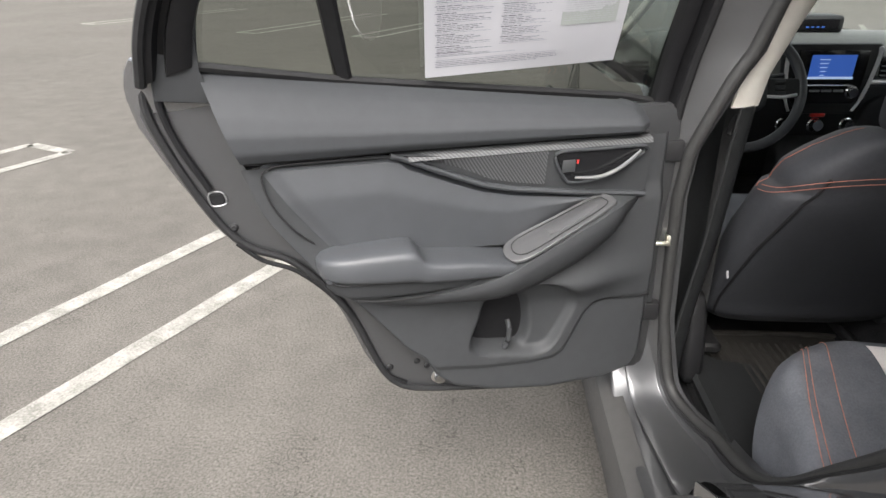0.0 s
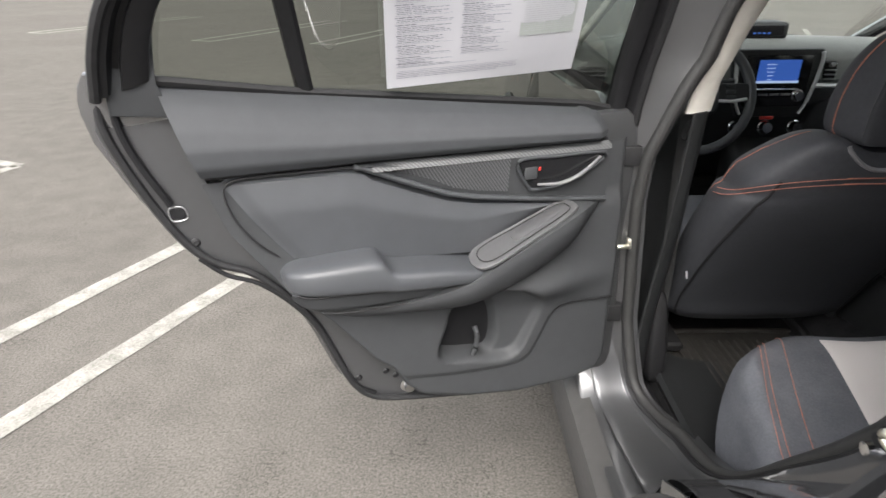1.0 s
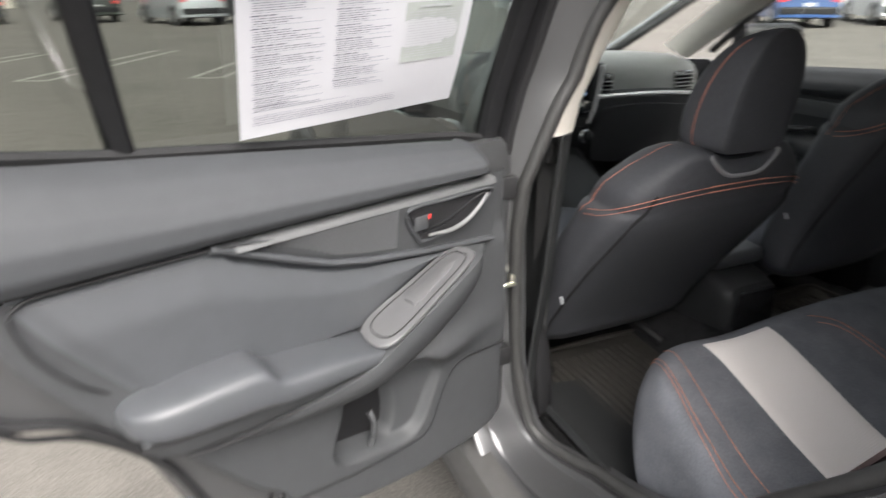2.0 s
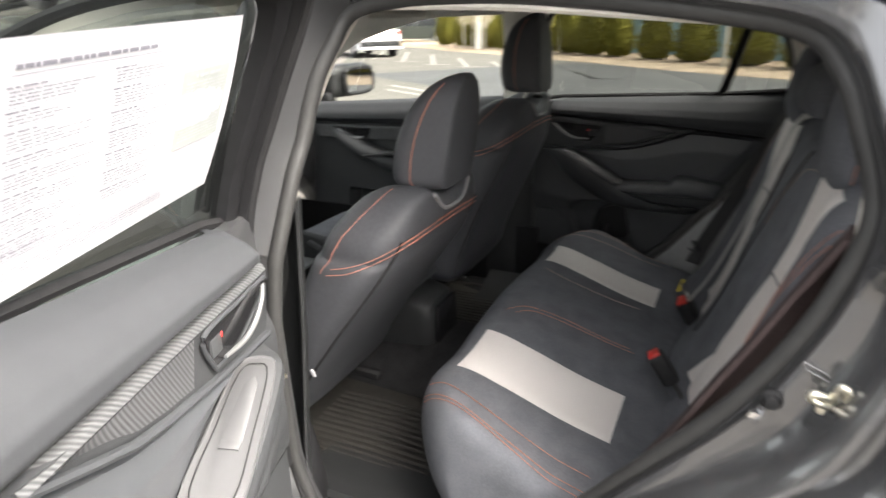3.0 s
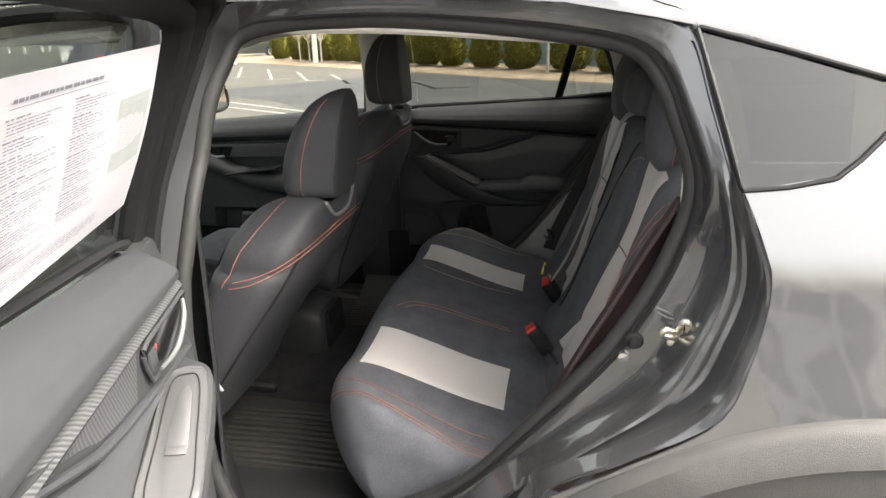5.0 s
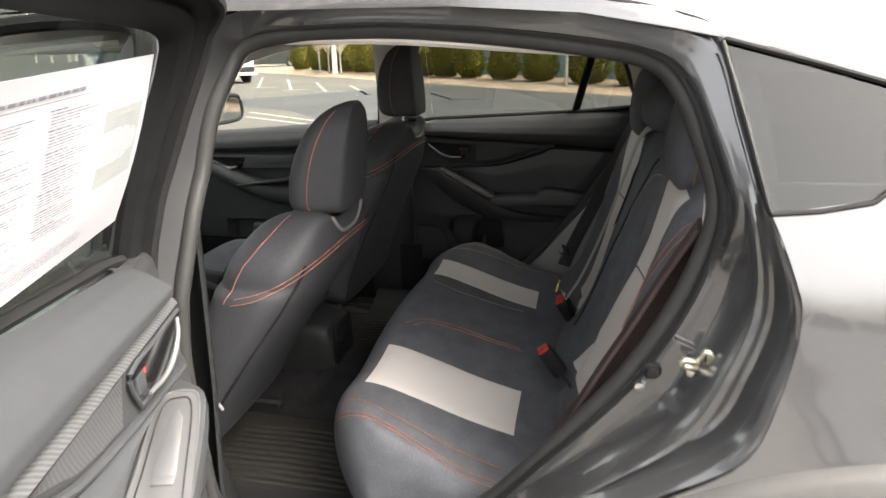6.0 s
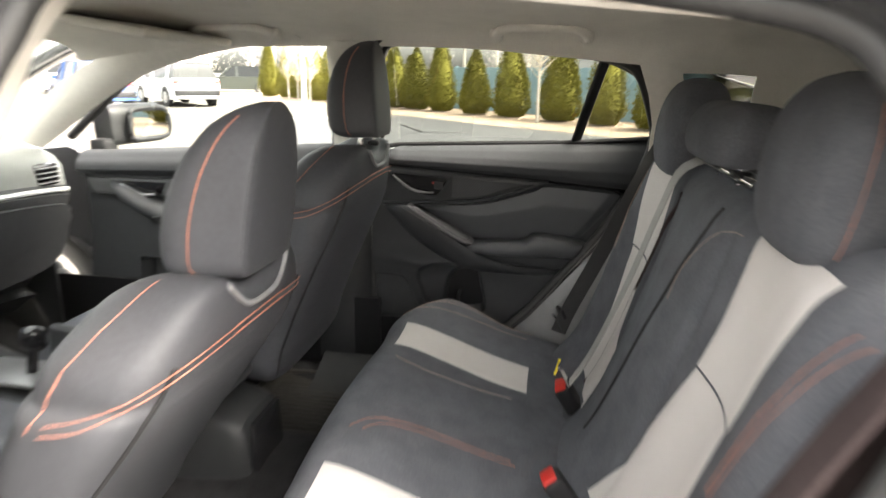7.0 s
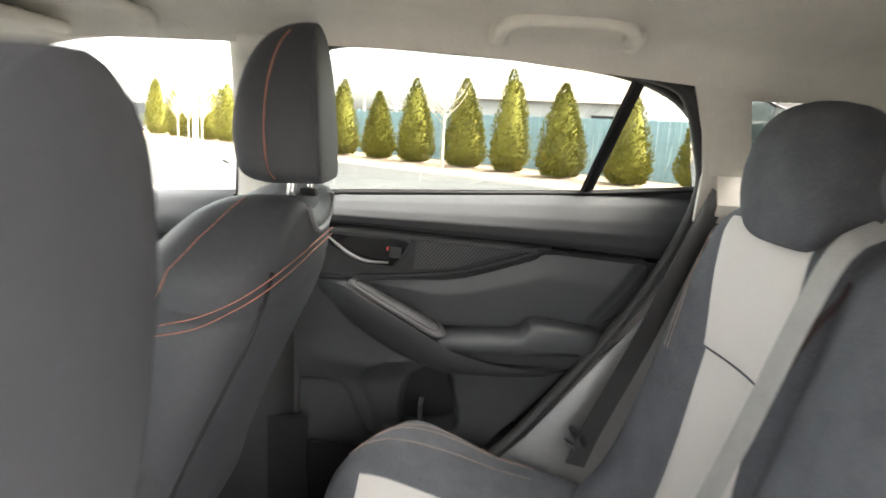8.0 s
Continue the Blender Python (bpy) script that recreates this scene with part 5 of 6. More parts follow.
    for y, hx, zc, hz in ((.28, .20, .16, .05), (.30, .24, .165, .07), (.40, .255, .17, .075), (.55, .255, .185, .08), (.70, .25, .20, .08), (.76, .23, .20, .068), (.79, .18, .195, .04)):
        cu.append([(x, y, z - low) for x, z in squircle(0, zc, hx, hz, 36, .5)])
    L = np.array(cu)
    part("cushion", loft(np.array([crom(L[:, j], 30) for j in range(36)]).transpose(1, 0, 2)), CLOTH, e, "black cloth seat cushion", T)
    part("side_cover", rbox(.03, .42, .13, .02, 3, (-.255, .48, .15), (6, 0, 0)), TRIM2, e, "", T)
    part("side_cover", rbox(.03, .42, .13, .02, 3, (.255, .48, .15), (6, 0, 0)), TRIM2, e, "", T)
    for sx in (-.2, .2):
        part("rail", rbox(.05, .55, .03, .008, 1, (sx, .50, .02)), SEAL, e, "black steel seat rail", T)
        part("rail_foot", rbox(.04, .05, .10, .008, 1, (sx, .36, .07)), SEAL, e, "", T)
    return e


front_seat((-.362, 1.10, .385), "front car seat in black cloth with orange stitching, head restraint down", .005, -.034)
front_seat((.362, 1.125, .475), "front car seat in black cloth with its head restraint raised", .029, .012, .26, .09)

# rear bench: cushion
BENCH = [(.46, .50), (.50, .535), (.60, .566), (.72, .598), (.84, .64), (.93, .668), (.985, .668), (1.025, .635), (1.04, .57), (1.03, .49), (1.0, .43), (.95, .41)]
prof = crom(BENCH, 60)


def bench_at(v, x, off=0.0):
    """A place on the bench cushion: v along its section from back to front, x across."""
    a = np.interp(v, np.linspace(0, 1, 60), prof[:, 0])
    b = np.interp(v, np.linspace(0, 1, 60), prof[:, 1])
    a2, b2 = np.interp(v + .01, np.linspace(0, 1, 60), prof[:, 0]), np.interp(v + .01, np.linspace(0, 1, 60), prof[:, 1])
    d = np.array((a2 - a, b2 - b))
    d = d / (np.linalg.norm(d) + 1e-9) if np.linalg.norm(d) > 1e-6 else np.array((0, -1))
    nrm = np.array((-d[1], d[0]))
    k = abs(x) / .64
    sag = -.018 * math.exp(-((abs(x) - .335) / .12) ** 2) + .006 * math.exp(-(x / .12) ** 2)
    sag *= min(1, max(0, 1.25 - v))
    y, z = a + nrm[0] * (off + sag), b + nrm[1] * (off + sag)
    q = max(0, (k - .93) / .07)
    f = math.sqrt(max(0, 1 - min(1, q) ** 2.4))
    y -= .13 * max(0, (abs(x) - .42) / .22) ** 2 * min(1, max(0, (y - .7) / .3))
    return (x, .70 + (y - .70) * (1 - .10 * (1 - f)), .44 + (z - .44) * (.55 + .45 * f))


bench = thing("rear_bench_seat", "black cloth rear bench with pale grey panels and orange stitching", "car seat", (0, .75, .40))
xs = .64 * np.sin(np.linspace(-math.pi / 2, math.pi / 2, 110))
cush = part("cushion", sheet([[bench_at(v, x) for x in xs] for v in np.linspace(0, 1, 60)]), CLOTH, bench, "black cloth bench cushion")
tv = np.linspace(0, 1, 60)
for sx in (-1, 1):
    rim = [bench_at(v, sx * .64) for v in np.linspace(0, 1, 60)]
    mid = [(sx * .642, .74 + (y - .74) * .8, .44 + (z - .44) * .5) for _x, y, z in rim]
    low_ = [(sx * .635, .74 + (y - .74) * .8, .40) for _x, y, z in rim]
    part("cushion_end", sheet([rim, mid, low_]), CLOTH, cush)
VB = float(np.interp(.625, prof[:30, 0], tv[:30]))
VF = float(np.interp(.972, prof[:36, 0], tv[:36]))


def strip_panel(x0, x1, name="grey_panel"):
    g = []
    for v in np.linspace(VB, VF + .02, 30):
        r = []
        for q in np.linspace(0, 1, 14):
            edge = min(1, min(q, 1 - q) * 14) * min(1, min(v - VB, VF + .02 - v) * 60 + .0)
            r.append(bench_at(v, x0 + (x1 - x0) * q, .001 + .0025 * edge))
        g.append(r)
    return part(name, sheet(g), GREYCLOTH, cush, "pale grey woven seat panel")


strip_panel(-.43, -.245)
strip_panel(.265, .41)


def bench_seam(pts, name="seam", mat=None, r=.0008):
    return part(name, tube([bench_at(v, x, .0022) for v, x in crom(pts, 40)], r, 5), mat or THREAD, cush, "orange stitching")


def vy(y):
    """The share along the bench's section at a distance of its top."""
    k = int(np.argmax(prof[:, 0])) + 1
    return float(np.interp(y, prof[:k, 0], tv[:k]))


PALETHREAD = material("pale_thread", (.30, .22, .19), .7)
for s in (-1, 1):
    th = THREAD if s < 0 else PALETHREAD
    bench_seam([(vy(.63), s * .618), (vy(.76), s * .612), (vy(.87), s * .602), (vy(.95), s * .582), (vy(1.0), s * .556), (vy(1.03), s * .530)], "seam", th)
    bench_seam([(vy(.63), s * .606), (vy(.76), s * .600), (vy(.87), s * .589), (vy(.95), s * .569), (vy(1.0), s * .543), (vy(1.03), s * .517)], "seam", th)
    bench_seam([(vy(.64), s * .562), (vy(.74), s * .556), (vy(.84), s * .545), (vy(.93), s * .527), (vy(.985), s * .508), (vy(1.015), s * .498)], "seam", th)
bench_seam([(vy(.65), -.06), (vy(.80), -.062), (vy(.89), -.078), (vy(.93), -.10), (vy(.955), -.135)])
bench_seam([(vy(.64), -.072), (vy(.76), -.074), (vy(.87), -.088), (vy(.91), -.108), (vy(.93), -.135)])
bench_seam([(vy(.66), .20), (vy(.77), .178), (vy(.86), .168), (vy(.92), .176), (vy(.945), .19)], "seam", PALETHREAD, .001)

bench_seam([(.885, x) for x in (-.60, -.40, 0, .40, .60)], "piping", SEAL, .0022)

# rear bench: backrest
BACK = [(.60, .47), (.545, .54), (.482, .63), (.437, .75), (.402, .87), (.372, .97), (.347, 1.07), (.333, 1.12), (.302, 1.155), (.262, 1.166), (.225, 1.15), (.212, 1.10)]
bprof = crom(BACK, 60)


def back_at(v, x, off=0.0):
    tt = np.linspace(0, 1, 60)
    a, b = np.interp(v, tt, bprof[:, 0]), np.interp(v, tt, bprof[:, 1])
    a2, b2 = np.interp(v + .01, tt, bprof[:, 0]), np.interp(v + .01, tt, bprof[:, 1])
    d = np.array((a2 - a, b2 - b))
    d = d / (np.linalg.norm(d) + 1e-9) if np.linalg.norm(d) > 1e-6 else np.array((0, -1))
    nrm = np.array((d[1], -d[0]))
    k = abs(x)
    bolster = .022 * math.exp(-((k - .53) / .07) ** 2) - .020 * math.exp(-((k - .34) / .10) ** 2) + .020 * math.exp(-(x / .12) ** 2) - .012 * math.exp(-((k - .185) / .015) ** 2)
    end = -.09 * max(0, (k - .54) / .10) ** 2.5
    bolster *= min(1, 4 * max(0, .9 - v))
    top = -.035 * max(0, (k - .45) / .18) ** 2 * max(0, v - .6) / .3
    o = off + bolster + end * .9
    return (x, a + nrm[0] * o, b + nrm[1] * o + top)


bk = part("backrest", sheet([[back_at(v, x) for x in np.linspace(-.635, .635, 120)] for v in np.linspace(0, 1, 60)], .02), CLOTH, bench, "black cloth bench backrest with bolsters")


def back_panel(v0, v1, xa, xb, xc, xd):
    """A pale panel between two heights; inner and outer edge at its foot, then at its head."""
    g = []
    for q in np.linspace(0, 1, 24):
        v = v0 + (v1 - v0) * q
        l, h = xa + (xc - xa) * q, xb + (xd - xb) * q
        r = []
        for w in np.linspace(0, 1, 14):
            e = min(1, min(w, 1 - w) * 14) * min(1, min(q, 1 - q) * 24)
            r.append(back_at(v, l + (h - l) * w, .001 + .004 * e))
        g.append(r)
    return part("grey_panel", sheet(g), GREYCLOTH, bk, "pale grey woven seat panel")


def vz(z):
    """The share along the backrest's section at a height of its front."""
    return float(np.interp(z, bprof[:np.argmax(bprof[:, 1]), 1], np.linspace(0, 1, 60)[:np.argmax(bprof[:, 1])]))


for s in (-1, 1):
    back_panel(vz(.60), vz(.917), s * .145, s * .385, s * .258, s * .437)
    back_panel(vz(.921), vz(1.135), s * .256, s * .445, s * .280, s * .525)
    for dx in (0, .012):
        part("seam", tube([back_at(vz(z), s * x, .003) for z, x in crom([(.88, .515 + dx), (.95, .528 + dx), (1.01, .543 + dx), (1.07, .56 + dx), (1.12, .58 + dx)], 40)], .0008, 5), THREAD if s < 0 else PALETHREAD, bk, "orange stitching")
part("seam", tube([back_at(vz(z), x, .003) for z, x in crom([(.95, -.072), (1.0, -.073), (1.045, -.094), (1.08, -.127), (1.105, -.18), (1.112, -.235)], 50)], .0007, 5), PALETHREAD, bk, "faint stitching")


part("split_groove", tube([back_at(vz(z), x, -.001) for z, x in crom([(.60, .30), (.73, .292), (.84, .257), (.926, .234), (1.02, .212), (1.10, .176)], 40)], .0065, 8), SIDECLOTH, bk, "dark gap between the seat halves")
part("split_groove", tube([back_at(vz(z), x, .0005) for z, x in crom([(.62, .02), (.78, -.01), (.95, -.05), (1.05, -.08), (1.125, -.115)], 40)], .0035, 6), SEAL, bk, "dark gap between the seat halves")


def rear_headrest(x, z0, w, h, d, y, side_seam=True):
    """A padded block: a broad curved face to the front, flat dark flanks, tapering to its foot."""
    T = Matrix.Translation((x, 0, 0))
    tiers = [(0, .58, .45), (.02, .66, .62), (.10, .80, .84), (.28, .95, .98), (.48, 1.0, 1.02), (.66, .98, .97), (.80, .88, .86), (.90, .72, .70), (.96, .52, .52), (1.0, .2, .22)]
    if w > .145:
        tiers = [(0, .80, .5), (.05, .88, .75), (.25, .97, .95), (.5, 1.0, 1.0), (.75, .98, .92), (.90, .92, .72), (.97, .84, .5), (1.0, .7, .25)]
    plan = ((-.5, -1), (.5, -1), (.80, -.97), (.90, -.90), (.94, -.75), (.985, -.1), (1.0, .35), (.985, .52), (.93, .66), (.70, .88), (.35, .98), (0, 1.0), (-.35, .98), (-.70, .88), (-.93, .66), (-.985, .52), (-1.0, .35), (-.985, -.1), (-.94, -.75), (-.90, -.90), (-.80, -.97))
    L = np.array([crom([(a * w * kx, y + b * d * ky + .02 * (1 - f), z0 + h * f) for a, b in plan], 84, True) for f, kx, ky in tiers])
    hd = part("headrest", loft(np.array([crom(L[:, j], 40) for j in range(84)]).transpose(1, 0, 2)), CLOTH, bench, "black cloth rear head restraint", T, 60)
    if side_seam:
        for sx in (-1, 1):
            part("seam", tube(crom([(sx * w * kx * .992, y + .44 * d * ky + .02 * (1 - f), z0 + h * f) for f, kx, ky in tiers[1:-1]], 30), .0012, 5), THREAD, hd, "orange stitching", T)
    for sx in (-.06, .06):
        part("post", tube([(sx, y, z0 + .03), (sx, y, z0 - .05)], .0065, 10), CHROME, hd, "chrome post", T)
        part("collar", rbox(.03, .03, .012, .005, 2, (sx, y, z0 - .015)), SEAL, hd, "", T)


rear_headrest(-.362, 1.12, .132, .215, .062, .275)
rear_headrest(.362, 1.115, .122, .213, .064, .292, False)
rear_headrest(0, 1.19, .152, .098, .055, .30, False)
part("crossbar", tube([(-.15, .30, 1.168), (.17, .30, 1.168)], .009, 10), CHROME, bench, "bright steel head restraint bar")

# ---- dashboard and front ----
dash = thing("dashboard", "dark grey dashboard with a glowing centre screen", "dashboard", (0, 2.4, .5))
dp = [(2.95, 1.03), (2.7, 1.07), (2.45, 1.10), (2.30, 1.10), (2.22, 1.075), (2.185, 1.03), (2.19, .985), (2.17, .95), (2.20, .88), (2.26, .76), (2.36, .62), (2.5, .5)]
pr = crom(dp, 40)
g = []
for a, b in pr:
    g.append([(x, a + .05 * (abs(x) / .7) ** 2 * (1 if a < 2.4 else -.5), b - .035 * (abs(x) / .7) ** 3 + .015 * math.exp(-((x + .36) / .2) ** 2) * (b > .98)) for x in np.linspace(-.71, .71, 50)])
kd = int(np.argmin(abs(pr[:, 1] - .965)))
# split so the top can be painted paler where windscreen light falls
part("top_pad", sheet(g[:kd + 1], .01), LITDASH, dash, "soft dashboard top, paled for the light through the windscreen")
part("panel", sheet(g[kd:], .01), TRIM2, dash, "dark grey dashboard front")
part("trim_line", tube([(x, 2.172 + .05 * (abs(x) / .7) ** 2, .955 - .03 * (abs(x) / .7) ** 3) for x in np.linspace(.12, .70, 24)], .008, 8), LIGHTMETAL, dash, "satin silver trim line")
cs = [(-.15, 1.085), (.15, 1.085), (.165, 1.05), (.14, .90), (.115, .845), (-.115, .845), (-.14, .90), (-.165, 1.05)]
ct = part("centre_panel", slab(cs, lambda a, b, k: (a, 2.175 + .12 * (1.0 - b) * .3 - k, b), .02, .008), CONSOLE, dash, "black centre panel with a silver edge")
for sx in (-1, 1):
    part("silver_edge", tube(crom([(sx * a, 2.152 + .036 * (1.0 - b), b) for a, b in ((.146, 1.075), (.150, 1.045), (.142, .97), (.127, .90), (.108, .858))], 24), .0075, 8, False, .6), LIGHTMETAL, ct, "satin silver edge")
part("gloss_panel", slab([(-.115, 1.065), (.115, 1.065), (.115, .905), (-.10, .89), (.10, .89)][:3] + [(.10, .885), (-.10, .885), (-.115, .905)], lambda a, b, k: (a, 2.153 + .036 * (1.0 - b) - k, b), .006, .002), GLOSSBLACK, ct, "gloss black control panel")
SCREENBLUE = glow("lit_screen_blue", (0.03, 0.09, 0.36), 0.22)
SCREENPALE = glow("lit_screen_pale", (0.35, 0.46, 0.65), 0.22)
scr = part("screen", slab([(-.073, 1.050), (.073, 1.050), (.073, .970), (-.073, .970)], lambda a, b, k: (a, 2.1465 + .036 * (1.0 - b) - k, b), .003), SCREENBLUE, ct, "glowing blue centre screen")
for k in range(5):
    part("screen_line", rbox(.034 - .005 * k, .002, .0025, 0, 1, (-.03, 2.1415, 1.035 - .013 * k)), SCREENPALE, scr)
part("screen_bar", rbox(.15, .002, .008, 0, 1, (0, 2.1425, .974)), SCREENPALE, scr)
for x in (-.085, .085):
    part("knob", lathe([(.001, .018), (.015, .018), (.017, .004), (.022, 0)], 20), CHROME, ct, "chrome-ringed knob", Matrix.Translation((x, 2.146, .925)) @ Euler((radians(90), 0, 0)).to_matrix().to_4x4())
for x in (-.04, 0, .04):
    part("button", rbox(.035, .006, .008, .002, 1, (x, 2.145, .93)), SILVER, ct)
part("button_row", rbox(.16, .006, .006, .002, 1, (0, 2.1425, .948)), CHROME, ct)
for x in (-.11, 0, .11):
    part("climate_knob", lathe([(.001, .024), (.018, .024), (.022, .004), (.027, 0)], 22), CHROME, dash, "chrome-ringed climate knob", Matrix.Translation((x, 2.165, .805)) @ Euler((radians(80), 0, 0)).to_matrix().to_4x4())
part("hazard_button", rbox(.05, .01, .014, .003, 1, (0, 2.165, .842)), RED, dash, "red hazard button")
mf = part("display_hood", rbox(.24, .12, .06, .015, 3, (-.02, 2.38, 1.13)), CONSOLE, dash, "dark hooded display")
part("display", rbox(.20, .004, .04, .002, 1, (-.02, 2.318, 1.13)), GLOSSBLACK, mf, "gloss black display")
for k in range(4):
    part("display_mark", rbox(.009, .002, .005, 0, 1, (-.03 + .018 * k, 2.315, 1.122)), SCREENBLUE, mf)
for x in (-.205, .205, .62, -.64):
    v = part("air_vent", rbox(.10 if abs(x) > .4 else .05, .03, .075, .012, 2, (x, 2.192 + .05 * (abs(x) / .7) ** 2, .985 if abs(x) > .4 else 1.0)), GLOSSBLACK, dash, "black air vent")
    for k in range(4):
        part("slat", rbox(.09 if abs(x) > .4 else .04, .02, .004, .001, 1, (x, 2.178 + .05 * (abs(x) / .7) ** 2, .96 + .016 * k)), SILVER, v)
part("glove_box", slab([tuple(p) for p in crom([(.20, .90), (.62, .89), (.66, .84), (.63, .68), (.25, .66), (.19, .72)], 40, True)], lambda a, b, k: (a, 2.20 + .35 * (.9 - b) - k, b), .03, .012), TRIM2, dash, "dark glove box lid")

wheel_s = thing("steering_wheel", "black leather steering wheel with dark spokes", "steering wheel", (-.39, 1.88, .98))
TW = Matrix.Translation((-.39, 1.90, .985)) @ Euler((radians(65), 0, 0)).to_matrix().to_4x4()
part("rim", tube([(.185 * math.cos(a), .185 * math.sin(a), 0) for a in np.linspace(0, 2 * math.pi, 48, endpoint=False)], .0155, 12, True), VINYL, wheel_s, "black leather rim", TW)
part("hub", up_loft([(-.05, .04, 0, .04), (-.03, .075, 0, .065), (.0, .08, -.005, .07), (.02, .07, -.005, .06), (.028, .03, 0, .03)], 30, 20), TRIM2, wheel_s, "", TW)
for sx in (-1, 1):
    sp = part("spoke", rbox(.115, .06, .022, .01, 2, (sx * .125, 0, 0), (0, 0, 0)), CONSOLE, wheel_s, "black spoke with buttons", TW)
    part("spoke_trim", tube([(sx * .075, -.028, .013), (sx * .12, -.03, .013), (sx * .165, -.022, .010)], .005, 8), LIGHTMETAL, sp, "satin silver trim", TW)
    for k in (-1, 0, 1):
        part("button", rbox(.03, .012, .006, .002, 1, (sx * .115, k * .018, .013)), TRIM2, sp, "", TW)
part("spoke", rbox(.04, .11, .018, .006, 2, (0, -.125, -.004)), LIGHTMETAL, wheel_s, "", TW)
part("column", tube([(0, 0, -.04), (0, 0, -.30)], .05, 14), TRIM2, wheel_s, "", TW)
part("stalk", tube([(.03, .03, -.05), (.15, .05, -.04)], .009, 8), TRIM2, wheel_s, "", TW)

cons = thing("centre_console", "dark centre console between the front seats with a grey lid", "console", (0, 1.6, .45))
cb = []
for y, hx, zt in ((1.20, .075, .585), (1.23, .09, .62), (1.38, .10, .64), (1.50, .108, .64), (1.53, .105, .60), (1.8, .11, .61), (2.0, .13, .66), (2.2, .13, .76)):
    zc, hz = (zt + .42) / 2, (zt - .42) / 2
    cb.append([(x, y, z) for x, z in squircle(0, zc, hx, hz, 32, .4)])
L = np.array(cb)
part("body", loft(np.array([crom(L[:, j], 40) for j in range(32)]).transpose(1, 0, 2)), CONSOLE, cons, "black plastic console body")
part("lid", rbox(.185, .28, .045, .02, 3, (0, 1.40, .66)), VINYL, cons, "padded grey armrest lid")
part("rear_panel", slab([(-.075, .60), (.075, .60), (.085, .50), (.06, .455), (-.06, .455), (-.085, .50)], lambda a, b, k: (a * .8, 1.20 - k - .02 * (.6 - b), b), .012, .004), GLOSSBLACK, cons, "black rear console panel")
part("flap", slab([(-.07, .475), (.07, .475), (.085, .43), (-.085, .43)], lambda a, b, k: (a * .8 + .03, 1.17 - .9 * (.475 - b) - k, b), .014, .004), TRIM, cons, "grey flap at the console's foot")
part("shifter", merge(tube([(0, 1.78, .60), (0, 1.76, .70)], .012, 10), rbox(.045, .06, .06, .02, 3, (0, 1.755, .72))), GLOSSBLACK, cons, "gloss black gear selector")
part("shifter_plate", rbox(.12, .22, .012, .005, 2, (0, 1.80, .628)), SILVER, cons, "satin grey shifter surround")
part("brake_lever", merge(tube([(.05, 1.55, .62), (.05, 1.72, .69)], .012, 10)), TRIM2, cons)

# ---- floor mats ----


def floor_mat(x0, x1, y0, y1, z, label):
    e = thing("floor_mat", label, "floor mat", ((x0 + x1) / 2, (y0 + y1) / 2, z), "floor mats")
    ol = crom([(x0 + .03, y0), (x1 - .03, y0), (x1, y0 + .03), (x1, y1 - .05), (x1 - .05, y1), (x0 + .05, y1), (x0, y1 - .05), (x0, y0 + .03)], 60, True)
    part("base", slab([tuple(p) for p in ol], lambda a, b, k: (a, b, z + k), .012, .004), RUBBERMAT, e)
    part("rim", tube([(a, b, z + .014) for a, b in ol], .009, 8, True), RUBBERMAT, e, "raised rubber edge")
    n = int((x1 - x0 - .08) / .022)
    for i in range(n):
        x = x0 + .045 + i * .022
        part("rib", tube([(x, y0 + .04, z + .014), (x + .004, (y0 + y1) / 2, z + .015), (x, y1 - .05, z + .014)], .006, 6, False, .8), RUBBERMAT, e)
    return e


floor_mat(-.60, -.17, .98, 1.45, .362, "black ribbed rubber rear floor mat with dust in the grooves")
floor_mat(.17, .60, .98, 1.45, .362, "black ribbed rubber rear floor mat")

# ---- belts, buckles, handles ----


def strap(name, pts, w, mat, label, normal=(0, 1, 0), cat="seat belt"):
    c = crom(pts, 30)
    rows = []
    for i in range(len(c)):
        t = c[min(i + 1, 29)] - c[max(i - 1, 0)]
        s = np.cross(t, np.array(normal, float))
        s = s / (np.linalg.norm(s) + 1e-9) * w / 2
        rows.append([c[i] - s, c[i] - s * .3, c[i] + s * .3, c[i] + s])
    return part(name, sheet(rows, .0016), mat)


def buckle(at, turn, label, red=True):
    e = thing("belt_buckle", label, "buckle", at, "buckles")
    T = Matrix.Translation(at) @ Euler([radians(a) for a in turn]).to_matrix().to_4x4()
    part("case", rbox(.052, .038, .075, .009, 3), SEAL, e, "black plastic buckle", T)
    part("button", rbox(.042, .026, .014, .003, 2, (0, .002, .036)), RED if red else SEAL, e, "red release button", T)
    part("stalk", rbox(.03, .008, .08, .003, 1, (0, 0, -.065)), BELTWEB, e, "", T)
    return e


buckle((-.215, .555, .64), (-35, 10, 10), "black seat-belt buckle with a red button on the bench")
buckle((.20, .53, .60), (-30, -10, 0), "black seat-belt buckle beside the bench panel", True)


def belt(label, at, pts, mat, normal=(0, 1, 0)):
    e = thing("seat_belt", label, "seat belt", at, "seat belts")
    web = strap("webbing", pts, .047, mat, "", normal)
    web.parent = e
    web.matrix_parent_inverse = e.matrix_world.inverted()
    return e


b1 = belt("seat belt lying down the bench backrest, paled for the light", (.19, .53, .64), [(.185, .30, 1.17), (.19, .345, 1.14), (.20, .375, 1.05), (.205, .425, .88), (.20, .485, .72), (.19, .53, .64)], LITBELT)
part("tag", rbox(.012, .006, .04, .002, 1, (.22, .56, .665), (15, 20, 0)), YELLOW, b1, "yellow tag")
